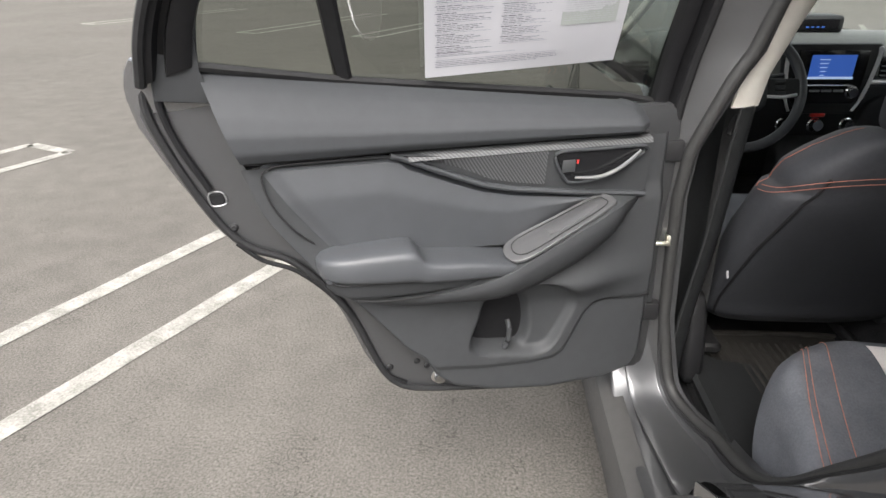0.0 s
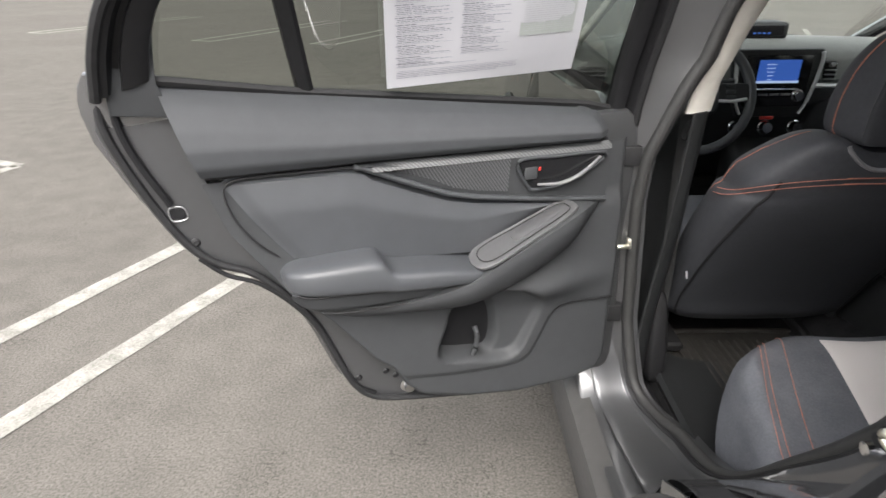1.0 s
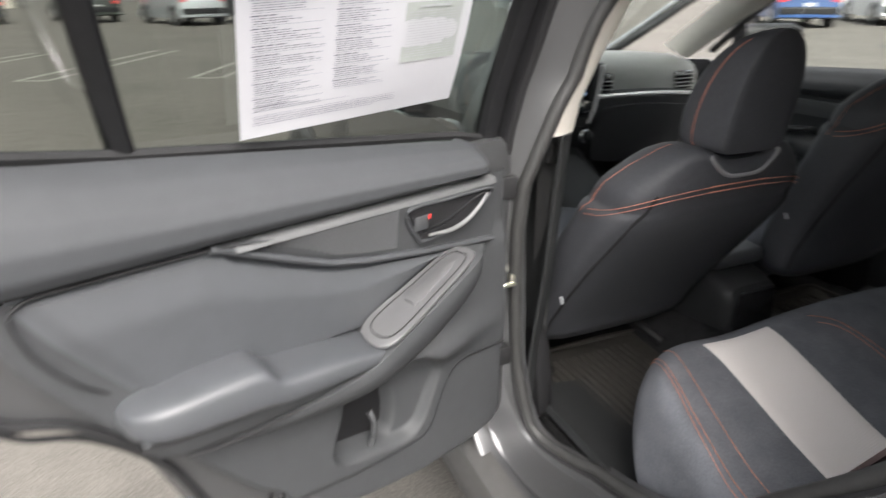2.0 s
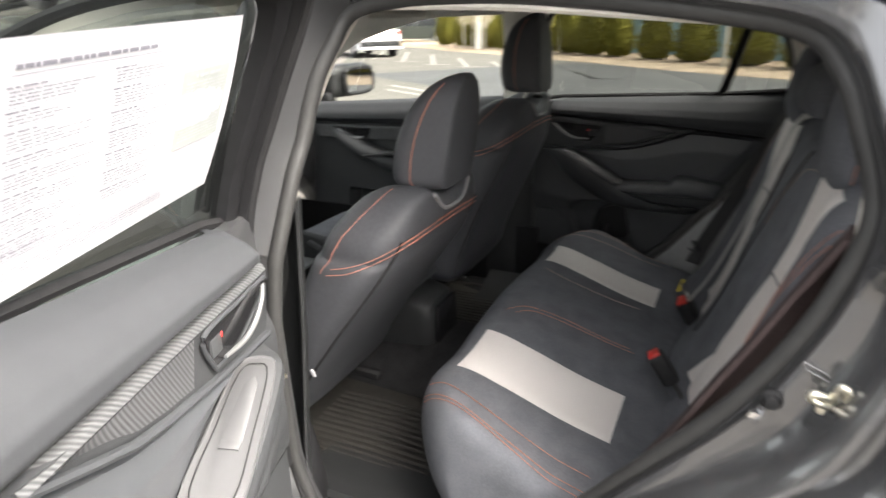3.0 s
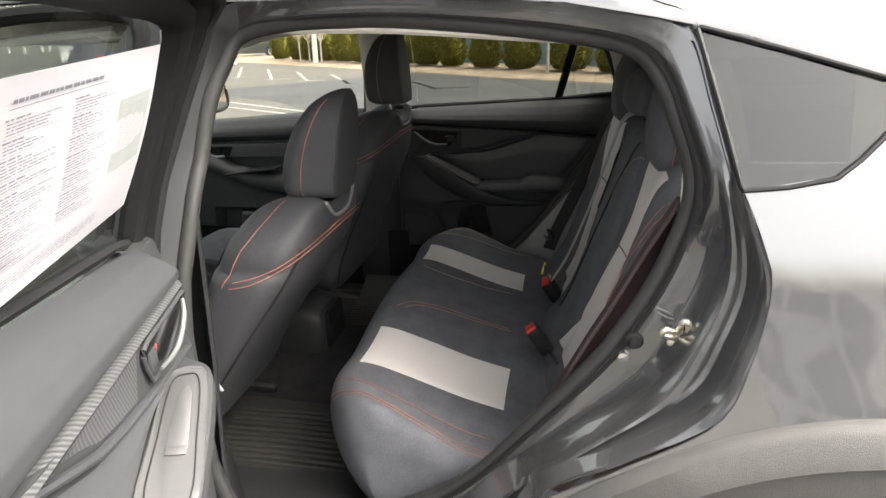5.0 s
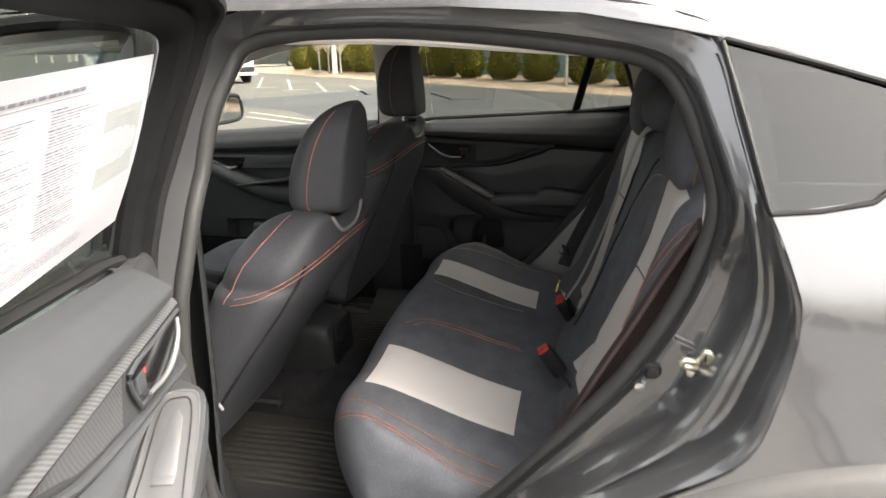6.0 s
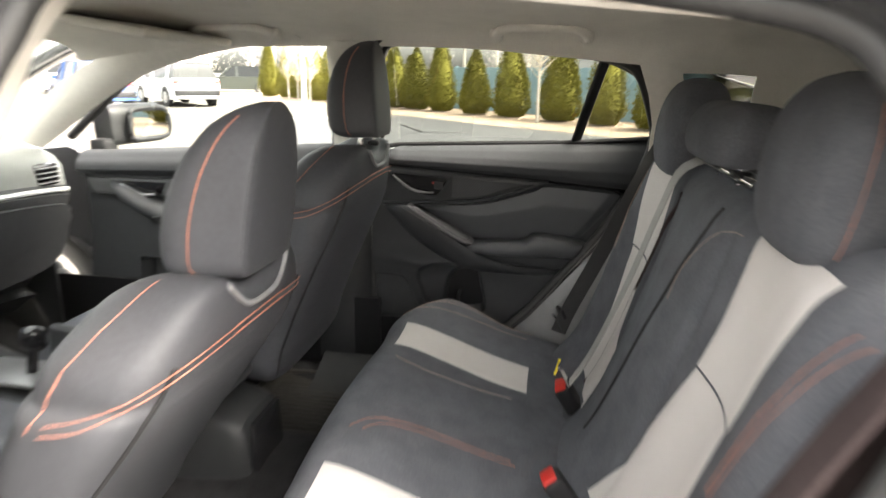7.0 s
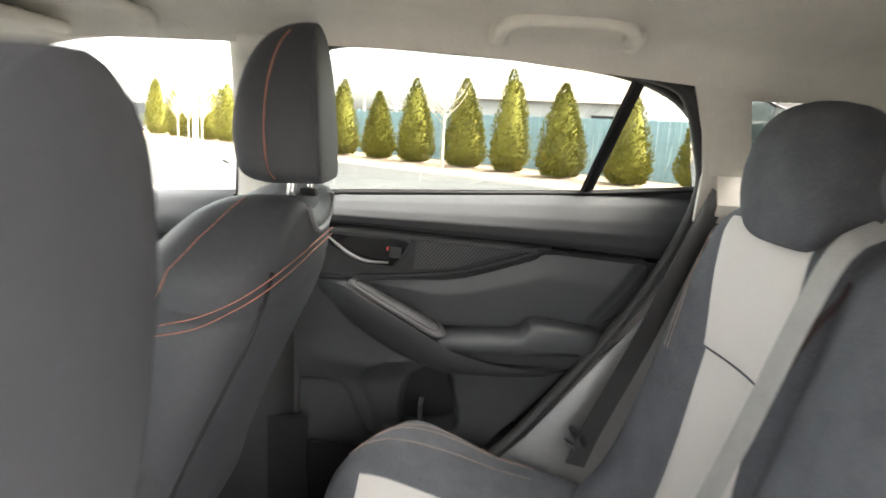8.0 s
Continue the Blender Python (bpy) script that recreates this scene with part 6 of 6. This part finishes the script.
part("tongue", rbox(.04, .004, .055, .002, 1, (.20, .545, .655), (-30, 0, 0)), CHROME, b1, "bright steel tongue")
b2 = belt("dark seat belt with a bright tongue hanging beside the bench", (.60, .55, .62), [(.655, .30, 1.16), (.62, .36, 1.05), (.60, .44, .86), (.59, .52, .68), (.585, .55, .60)], BELTWEB, (1, .3, 0))
part("tongue", rbox(.035, .006, .05, .003, 1, (.60, .555, .625), (-25, 0, 20)), CHROME, b2, "bright steel tongue")
part("grip", rbox(.05, .012, .03, .005, 2, (.605, .545, .655), (-25, 0, 20)), SEAL, b2)
b3 = belt("dark grey front seat belt hanging down the centre pillar", (-.645, 1.26, .45), [(-.655, 1.24, 1.28), (-.655, 1.245, 1.0), (-.65, 1.25, .75), (-.645, 1.26, .45)], BELTWEB, (1, .4, 0))
part("grip", rbox(.05, .016, .045, .006, 2, (-.645, 1.235, 1.03), (0, 20, 30)), SEAL, b3, "black belt tongue grip")
part("tongue", rbox(.03, .004, .022, .002, 1, (-.632, 1.228, 1.055), (0, 20, 30)), CHROME, b3, "bright steel tongue")
part("belt_anchor_cover", up_loft([(.40, .018, 1.215, .030), (.42, .024, 1.217, .042), (.50, .026, 1.228, .044), (.58, .022, 1.236, .034), (.625, .014, 1.24, .020), (.635, .006, 1.24, .008)], 28, 24), FRAMEBLACK, car, "dark plastic belt anchor cover", Matrix.Translation((-.662, 0, 0)))


def grab(x, y0, y1, z):
    e = thing("grab_handle", "beige plastic grab handle folded to the headliner", "grab handle", (x, (y0 + y1) / 2, z), "grab handles")
    s = 1 if x > 0 else -1
    part("bar", tube(crom([(x, y0, z - .012), (x - s * .024, y0 + .004, z + .0), (x - s * .050, y0 + .022, z + .010), (x - s * .062, y0 + .055, z + .014), (x - s * .064, (y0 + y1) / 2, z + .015), (x - s * .062, y1 - .055, z + .014), (x - s * .050, y1 - .022, z + .010), (x - s * .024, y1 - .004, z + .0), (x, y1, z - .012)], 44), .0125, 12), PILLARTRIM, e)
    part("screw_cover", lathe([(.001, .004), (.006, .004), (.008, 0)], 12), PILLARTRIM, e, "", Matrix.Translation((x - s * .012, y0 + .004, z - .016)) @ Euler((radians(180), 0, 0)).to_matrix().to_4x4())
    for y in (y0, y1):
        part("foot", rbox(.05, .034, .028, .011, 3, (x - s * .004, y, z - .002), (0, s * 22, 0)), PILLARTRIM, e)
    return e


for s in (1, -1):
    grab(s * .545, .535, .765, 1.426)
grab(.545, 1.37, 1.60, 1.422)
vis = thing("sun_visor", "beige sun visor folded up", "sun visor", (.35, 1.85, 1.42), "visors")
part("board", rbox(.40, .25, .022, .01, 3, (.38, 1.64, 1.418), (9, 0, 0)), HEADLINER, vis)
part("mirror_cover", rbox(.14, .09, .006, .003, 2, (.38, 1.63, 1.403), (9, 0, 0)), PILLARTRIM, vis)
copy_thing(vis, Matrix.Translation((-.37, 1.85, 1.42)))

# ---- the window sheet ----
sheet_t = thing("window_sticker", "white printed paper sheet taped inside the open door's window", "paper sheet", OPEN @ Vector(P(.35, 1.18, -.03)))


def on_paper(a, b, off=0.0):
    """A place on the sheet: a from its left edge as read, b from its top, both 0 to 1."""
    u = .521 - .348 * a + .019 * (1 - b)
    z = (1.374 + .016 * a) * (1 - b) + (1.177 + .015 * a) * b
    w = (-.112 - .011 * a) * (1 - b) + (-.026 - .010 * a) * b + .005 * math.sin(a * 5 + 1) * b * (1 - b) * 4 - .004 * math.sin(b * 3.1)
    return P(u, z, w - off)


part("page", sheet([[on_paper(a, b) for a in np.linspace(0, 1, 30)] for b in np.linspace(0, 1, 20)], .0006), PAPER, sheet_t, "", OPEN)


def bars(name, mat, items, off=.0012):
    """Bars of unreadable print: (left, top, width, height)."""
    verts, faces = [], []
    for a, b, w, h in items:
        n, k = max(2, int(w / .06) + 1), len(verts)
        verts += [on_paper(a + w * i / (n - 1), b + h * j, off) for j in (0, 1) for i in range(n)]
        faces += [(k + i, k + i + 1, k + n + i + 1, k + n + i) for i in range(n - 1)]
    return tagged(part(name, from_data(verts, faces), mat, sheet_t, "", OPEN), kind="stuff")


def words(rnd, a, b, width, h):
    """A line of print as bars of word length with gaps."""
    out, x = [], a
    while x < a + width - .008:
        w = min(rnd.uniform(.010, .042), a + width - x)
        out.append((x, b, w, h))
        x += w + rnd.uniform(.004, .008)
    return out


rng = random.Random(4)
bars("title_line", INK, words(rng, .07, .085, .46, .016) + [(.06, .118, .50, .003)])
for name, a0, wid in (("text_column", .05, .27), ("text_column", .365, .24)):
    it, b = [], .155
    while b < .74:
        it += words(rng, a0, b, wid * rng.uniform(.3, .5), .0066)
        b += .017
        for _ in range(rng.randint(2, 5)):
            it += words(rng, a0 + .008, b, wid * rng.uniform(.5, 1), .0042)
            b += .0135
        it.append((a0, b + .001, wid, .0015))
        b += .014
    bars(name, INK, it)
it = words(rng, .05, .79, .14, .005) + [(.05, .82, .40, .002), (.05, .855, .62, .002)]
for k in range(4):
    it += words(rng, .05, .868 + .015 * k, .62 - .1 * (k == 3), .004)
bars("foot_print", INK, it)
bars("shaded_box", INKPALE, [(.66, .24, .29, .40)])
it = words(rng, .72, .262, .16, .016)
for k in range(18):
    it += words(rng, .672, .30 + .0175 * k, .262, .0048)
bars("box_print", material("mid_grey_print", (.30, .31, .32), .8, bump=0), it, .0026)

# ---- planting strip, hedge, fence ----
DIRX, DIRY = .66, .751
ORG = Vector((15.1, -3.0, 0))
ALONG, BACKW = Vector((DIRX, DIRY, 0)), Vector((DIRY, -DIRX, 0))
mu = []
for s in np.linspace(-30, 45, 60):
    r = []
    for k, h in ((-2.1, .0), (-2.0, .11), (-1.5, .16), (-.6, .22), (.5, .28), (1.6, .3), (2.4, .28)):
        p = ORG + ALONG * s + BACKW * (k + .12 * math.sin(s * .9))
        r.append((p.x, p.y, max(.004, .3 * h + .02 * noise.noise(Vector((s, k * 2, 0))))))
    mu.append(r)
tagged(part("planting_strip", sheet(mu), MULCH), "raised strip of tan mulch along the car park", "planting bed", "", "structure")


def arborvitae(at, h, w, seed, label="slim olive-green arborvitae standing in mulch"):
    r = random.Random(seed)
    e = thing("arborvitae", label, "conifer", at, "hedge trees")
    T = Matrix.Translation(at)
    part("trunk", tube([(0, 0, -.1), (.01, 0, h * .4), (0, .01, h * .9)], [.05, .035, .008], 8), BARK, e, "", T)
    tops = [(0, 0, 1.0)] + [(r.uniform(-.22, .22) * w, r.uniform(-.22, .22) * w, r.uniform(.78, .95)) for _ in range(r.randint(1, 2))]
    verts, faces = [], []
    n = 6000
    for i in range(n):
        tx, ty, tk = tops[i % len(tops)]
        v = r.random() ** 1.15
        hh = h * tk
        prof_r = w / 2 * (min(1, .62 + v * 2.6) if v < .15 else 1.0) * max(0, 1 - ((v - .12) / .90) ** 1.6 if v > .12 else 1) ** .85
        a = r.uniform(0, 2 * math.pi)
        lump = 1 + .06 * math.sin(a * 5 + v * 13 + seed) + .04 * math.sin(a * 11 - v * 23)
        rr = prof_r * lump * (r.uniform(.72, 1.04))
        c = Vector((tx * v + rr * math.cos(a), ty * v + rr * math.sin(a), .06 + v * (hh - .06)))
        out = Vector((math.cos(a), math.sin(a), .9 + r.uniform(-.4, .5))).normalized()
        side = Vector((-math.sin(a), math.cos(a), r.uniform(-.4, .4))).normalized()
        L, W = r.uniform(.035, .075), r.uniform(.012, .026)
        k = len(verts)
        tilt = out.cross(side) * r.uniform(-.03, .03)
        verts += [c - out * L * .4, c + side * W + tilt, c + out * L, c - side * W - tilt]
        faces.append((k, k + 1, k + 2, k + 3))
    core = []
    for v in np.linspace(0, .93, 12):
        pr_ = w / 2 * .74 * (min(1, .62 + v * 2.6) if v < .15 else 1.0) * max(0, 1 - ((v - .12) / .90) ** 1.6 if v > .12 else 1) ** .85
        core.append([(pr_ * math.cos(a), pr_ * math.sin(a), .06 + v * h * .95) for a in np.linspace(0, 2 * math.pi, 14, endpoint=False)])
    part("crown", merge(from_data(verts, faces), loft(core)), LEAF, e, "dense olive-green foliage sprays", T)
    return e


rh = random.Random(11)
for i, (s, h) in enumerate(((-9.8, 2.4), (-8.0, 2.3), (-6.2, 2.5), (-4.4, 2.3), (-2.6, 2.4), (-.8, 2.2), (1.1, 2.42), (2.85, 2.82), (4.55, 2.6), (6.55, 2.62), (8.15, 2.2), (10.05, 2.62), (11.5, 2.3), (12.9, 2.4), (14.6, 2.5), (16.3, 2.4), (18.0, 2.5), (19.6, 2.4), (21.3, 2.35), (22.8, 2.7), (24.9, 2.8))):
    p = ORG + ALONG * s + BACKW * rh.uniform(-.1, .1)
    arborvitae((p.x, p.y, .06), h, rh.uniform(1.12, 1.36), i)


def bare_tree(at, h, seed, n=26, r0=.05, label="small bare tree with pale twigs"):
    r = random.Random(seed)
    e = thing("bare_tree", label, "tree", at)
    T = Matrix.Translation(at)
    part("trunk", tube([(0, 0, -.1), (.02, .01, h * .35), (.05, 0, h * .7), (.04, .02, h)], [r0, r0 * .8, r0 * .45, r0 * .15], 8), BARK, e, "", T)
    tw = []
    for _ in range(n):
        z = h * r.uniform(.35, .95)
        a = r.uniform(0, 6.28)
        L = h * r.uniform(.15, .32)
        p0 = Vector((.03, 0, z))
        p1 = p0 + Vector((math.cos(a) * L * .5, math.sin(a) * L * .5, L * .5))
        p2 = p1 + Vector((math.cos(a + .3) * L * .35, math.sin(a + .3) * L * .35, L * .55))
        tw.append(tube([p0, p1, p2], [r0 * .3, r0 * .18, r0 * .06], 5))
        for _k in range(3):
            q = p1 + Vector((r.uniform(-1, 1), r.uniform(-1, 1), r.uniform(.2, 1))) * L * .4
            tw.append(tube([p1, q], [r0 * .12, r0 * .04], 4))
    part("branches", merge(*tw), TWIG, e, "pale bare twigs", T)
    return e


p = ORG + ALONG * 4.5 - BACKW * .9
bare_tree((p.x, p.y, .05), 3.1, 3)
for k, s in enumerate((18.2, 19.4, 20.4)):
    p = ORG + ALONG * s - BACKW * 1.1
    bare_tree((p.x, p.y, .05), 2.4, 8 + k, 60, .045, "bare tan shrub beside the hedge")

# fence of slats behind the hedge
fence = thing("fence", "blue-grey slatted fence behind the hedge", "fence", ORG + BACKW * 2.0)
for k, s in enumerate(np.arange(-22, 14, 2.4)):
    p = ORG + ALONG * s + BACKW * 2.0
    part("post", rbox(.08, .08, 1.72, .01, 1, (p.x, p.y, .86)), FENCE, fence)
yaw = math.degrees(math.atan2(DIRY, DIRX))
slat_mesh = None
for k, s in enumerate(np.arange(-21.9, 13.2, .155)):
    p = ORG + ALONG * s + BACKW * (1.93 + .012 * (k % 2))
    if slat_mesh is None:
        ob = part("slat", rbox(.148, .016, 1.64, .003, 1), FENCE, fence)
        slat_mesh = ob.data
    else:
        ob = new("slat", slat_mesh)
        ob.parent = fence
        ob.matrix_parent_inverse = fence.matrix_world.inverted()
    ob.matrix_basis = Matrix.Translation((p.x, p.y, .86)) @ Euler((0, 0, radians(yaw))).to_matrix().to_4x4()

# ---- parked cars ----


def parked_car(at, yaw, paint, label, length=4.6, height=1.68, width=1.84, suv=True):
    e = thing("parked_car", label, "car", at, "parked cars")
    T = Matrix.Translation(at) @ Euler((0, 0, radians(yaw))).to_matrix().to_4x4()
    l, h, w = length / 2, height, width / 2
    belt = h * .62
    lower = [(-l, .45), (-l + .02, .75), (-l + .08, belt), (-l + .5, belt + .02), (0, belt + .01), (l - 1.35, belt), (l - .6, belt - .12), (l - .08, belt - .32), (l, .55), (l - .05, .28), (-l + .05, .28)]
    lo = crom(lower, 70, True)
    secs = [[(x * 1.0, y * k, max(.26, z0 * (1 if abs(x) < w * .9 else .985))) for y, z0 in lo] for x, k in ((-w, .955), (-w * .97, .985), (-w * .8, 1.0), (0, 1.012), (w * .8, 1.0), (w * .97, .985), (w, .955))]
    part("body", loft(secs), paint, e, "painted lower body", T)
    rear = -l + (.12 if suv else .55)
    gh = [(rear, belt), (rear + .22 if suv else rear + .5, h - .06), (rear + .5 if suv else rear + .8, h), (.25, h), (l - 2.05, h - .09), (l - 1.25, belt)]
    gl = crom(gh, 40)
    gsec = [[(x * (1 - .22 * (z0 - belt) / (h - belt)), y, z0) for y, z0 in gl] for x in (-w * .93, -w * .85, 0, w * .85, w * .93)]
    part("glazing", loft([s + [] for s in gsec]), FARGLASS, e, "dark glazing", T)
    roofl = [p0 for p0 in gl if p0[1] > h - .13]
    part("roof", sheet([[(x * .80, y, z0 + .012) for y, z0 in roofl] for x in (-w * .93, -w * .6, 0, w * .6, w * .93)], .02), paint, e, "", T)
    for sx in (-1, 1):
        for y, b0, t0 in ((rear + .55 if suv else rear + .75, 0, .1), (.0, 0, 0), (l - 1.5, .25, -.45)):
            part("pillar", tube([(sx * w * .94, y + b0, belt - .02), (sx * w * .74, y + t0, h - .02)], .05, 6), paint, e, "", T)
        part("tail_light", rbox(.26, .10, .14, .03, 2, (sx * (w - .17), -l + .07, belt - .12)), RED, e, "red tail light", T)
        part("headlight", rbox(.32, .12, .14, .03, 2, (sx * (w - .22), l - .16, belt - .30)), CHROME, e, "clear headlight", T)
        part("door_mirror", rbox(.18, .10, .13, .03, 2, (sx * (w + .06), l - 1.55, belt + .06)), paint, e, "", T)
        for y in (-l + .85, l - .88):
            wt = T @ Matrix.Translation((sx * (w - .10), y, .34)) @ Euler((0, radians(90 * sx), 0)).to_matrix().to_4x4()
            wh = part("wheel", lathe([(.21, -.1), (.30, -.1), (.34, -.06), (.34, .08), (.31, .115), (.22, .115), (.21, .08)], 28), TYRE, e, "black tyre", wt)
            part("rim", merge(lathe([(.001, .10), (.06, .10), (.07, .07), (.2, .06), (.215, .11), (.225, .11)], 24)), ALLOY, wh, "alloy rim", wt)
            # black dish in place of a cut-out, standing for the arch's shade
            part("arch", lathe([(.001, .02), (.40, .02), (.41, .105), (.36, .108)], 28), SEAL, e, "", wt)
    part("rear_bumper", rbox(width * .94, .22, .34, .06, 3, (0, -l + .03, .46)), FRAMEBLACK, e, "dark plastic rear bumper", T)
    part("front_bumper", rbox(width * .94, .22, .30, .06, 3, (0, l - .10, .44)), CLADDING, e, "", T)
    part("number_plate", rbox(.32, .012, .16, .004, 1, (0, -l - .008, belt - .28)), PAPER, e, "", T)
    return e


WHITE = material("white_car_paint", (.58, .58, .58), .3, 0, var=.02, coat=.6, bump=0)
DARKG = material("dark_green_grey_car_paint", (.018, .022, .018), .42, .1, var=.05, coat=.25, bump=0)
BLUE = material("blue_car_paint", (.015, .05, .15), .35, .2, var=.05, coat=.4, bump=0)
SILV = material("silver_car_paint", (.42, .44, .46), .3, .6, var=.05, coat=1, bump=0)
BLACKP = material("black_car_paint", (.015, .015, .016), .25, .2, var=.05, coat=1, bump=0)
parked_car((22.6, 15.7, 0), -38, WHITE, "white parked sport utility vehicle seen from its rear")
parked_car((37.4, 20.7, 0), 27, DARKG, "dark green-grey parked sport utility vehicle")
parked_car((19.0, 16.7, 0), -38, BLUE, "blue hatchback parked on asphalt", 4.3, 1.55)
parked_car((-.6, 29.5, 0), 20, SILV, "silver parked sport utility vehicle")
parked_car((2.2, 29.0, 0), 20, BLACKP, "black parked off-road vehicle", 4.4, 1.8)
for k, (x, y, mt, lb) in enumerate(((-14.0, 36.5, BLACKP, "black car parked on asphalt"), (-9.0, 34.5, BLACKP, "black car parked on asphalt"), (-4.6, 34.0, DARKG, "dark car parked on asphalt"), (16.5, 29, SILV, "silver car parked on asphalt"), (30, 27, WHITE, "white car parked on asphalt"), (34, 30, SILV, "silver car parked on asphalt"), (41, 27, WHITE, "white van parked on asphalt"))):
    parked_car((x, y, 0), 20 if k < 4 else 130, mt, lb, 4.6, 1.5 if k < 4 else 1.75)
parked_car((-13.0, 1.2, 0), 215, WHITE, "white saloon parked on asphalt", 4.8, 1.46, 1.84, False)
parked_car((-17.0, -6.5, 0), 215, WHITE, "white saloon parked on asphalt", 4.8, 1.46, 1.84, False)
parked_car((-20.0, 6.0, 0), 200, WHITE, "white saloon parked on asphalt", 4.8, 1.46, 1.84, False)

# ---- distance: building, covered boats, tree line ----
SHINGLE = material("brown_roof_shingles", (.13, .105, .09), .95, scale=3, bump=.3, color2=(.20, .16, .13))
SIDING = material("pale_siding", (.30, .30, .30), .8, var=.06, scale=4)
WRAP = material("white_shrink_wrap", (.55, .56, .57), .5, var=.04, scale=3, bump=.3, bscale=6, depth=.05)
FARWOOD = material("bare_far_woods", (.42, .38, .33), 1.0, scale=.5, color2=(.54, .50, .45), bump=0)


def house(at, yaw, L, W, h, ridge):
    e = thing("house", "long low building with a brown shingle roof beyond the fence", "building", at)
    T = Matrix.Translation(at) @ Euler((0, 0, radians(yaw))).to_matrix().to_4x4()
    part("wall", rbox(L, W, h, .02, 1, (0, 0, h / 2)), SIDING, e, "", T)
    o = .5
    R = [(-L / 2 - o, -W / 2 - o, h), (L / 2 + o, -W / 2 - o, h), (L / 2 + o, W / 2 + o, h), (-L / 2 - o, W / 2 + o, h), (-L / 2 + W * .35, 0, ridge), (L / 2 - W * .35, 0, ridge)]
    part("roof", from_data(R, [(0, 1, 5, 4), (1, 2, 5), (2, 3, 4, 5), (3, 0, 4), (3, 2, 1, 0)]), SHINGLE, e, "brown shingle hip roof", T)
    for k in range(6):
        wx = -L / 2 + L * (k + .5) / 6
        for sy in (-1, 1):
            wn_ = part("window", rbox(1.3, .06, 1.2, .01, 1, (wx, sy * (W / 2 + .02), 1.7)), FARGLASS, e, "", T)
            part("frame", merge(rbox(1.5, .08, .1, .01, 1, (wx, sy * (W / 2 + .03), 2.35)), rbox(1.5, .08, .1, .01, 1, (wx, sy * (W / 2 + .03), 1.05))), SIDING, wn_, "", T)
    return e


house((41.0, -17.1, 0), 75, 30, 13, 3.0, 6.1)
for k, (s, b) in enumerate(((-7.0, 8.0), (-2.6, 9.0), (1.4, 9.5))):
    p = ORG + ALONG * s + BACKW * b
    e = thing("wrapped_boat", "boat under white shrink wrap beyond the fence", "boat", (p.x, p.y, 0), "wrapped boats")
    T = Matrix.Translation((p.x, p.y, 0)) @ Euler((0, 0, radians(yaw))).to_matrix().to_4x4()
    secs = [[(x, y, z) for y, z in ((-hw, .9), (-hw, 2.0), (-hw * .6, zt - .15), (0, zt), (hw * .6, zt - .15), (hw, 2.0), (hw, .9), (0, .7))] for x, hw, zt in ((-2.6, .3, 2.2), (-2.2, .9, 2.5), (-.8, 1.1, 2.75), (.8, 1.1, 2.8), (2.0, .9, 2.6), (2.6, .3, 2.2))]
    part("cover", loft(secs), WRAP, e, "white shrink wrap", T)
    part("cradle", merge(*[rbox(.15, 1.6, .8, .02, 1, (x, 0, .4)) for x in (-1.5, 1.5)]), BARK, e, "", T)


def tree_line(a0, a1, dist, hgt, seed):
    """Far bare woods as one ragged belt of many crowns."""
    r = random.Random(seed)
    bl = []
    verts, faces = [], []
    for i in range(int((a1 - a0) * dist / 57.3 / 3.5)):
        a = math.radians(r.uniform(a0, a1))
        d = dist * r.uniform(.95, 1.15)
        cx, cy = d * math.cos(a), d * math.sin(a)
        h = hgt * r.uniform(.55, 1.1)
        bl.append(tube([(cx, cy, 0), (cx + r.uniform(-.3, .3), cy, h * .9)], [.25, .06], 5))
        for _ in range(520):
            v = Vector((r.gauss(0, .15), r.gauss(0, .15), r.gauss(0, .2))) * h
            c = Vector((cx, cy, h * .55)) + v
            s = h * .013
            k = len(verts)
            t1, t2 = Vector((r.uniform(-1, 1), r.uniform(-1, 1), r.uniform(-1, 1))).normalized() * s, Vector((r.uniform(-1, 1), r.uniform(-1, 1), r.uniform(-1, 1))).normalized() * s
            verts += [c + t1, c + t2, c - t1, c - t2]
            faces.append((k, k + 1, k + 2, k + 3))
    return tagged(part("far_woods", merge(from_data(verts, faces), *bl), FARWOOD), "far bare woods at the edge of the car park", "woods", "", "stuff")


tree_line(-75, 75, 95, 7.5, 5)
tree_line(75, 285, 60, 9, 6)
tree_line(150, 215, 30, 4.2, 7)
for k, (x, y, h) in enumerate(((52, 16, 9.5), (46, 22, 9), (60, 9, 8))):
    e = thing("utility_pole", "slim wooden utility pole far behind the fence", "pole", (x, y, 0), "poles")
    part("pole", tube([(x, y, 0), (x, y, h)], [.16, .10], 8), BARK, e)
    part("crossarm", rbox(1.8, .1, .1, .01, 1, (x, y, h - .6)), BARK, e)

p = ORG + ALONG * 19.0 - BACKW * 1.0
bt_ = thing("birch_trunk", "pale birch trunk among bare shrubs in the mulch", "tree", (p.x, p.y, .05))
part("trunk", tube([(p.x, p.y, 0), (p.x + .03, p.y, 1.2), (p.x - .02, p.y + .03, 2.6), (p.x, p.y, 4.2)], [.13, .11, .09, .05], 10), BIRCH, bt_)
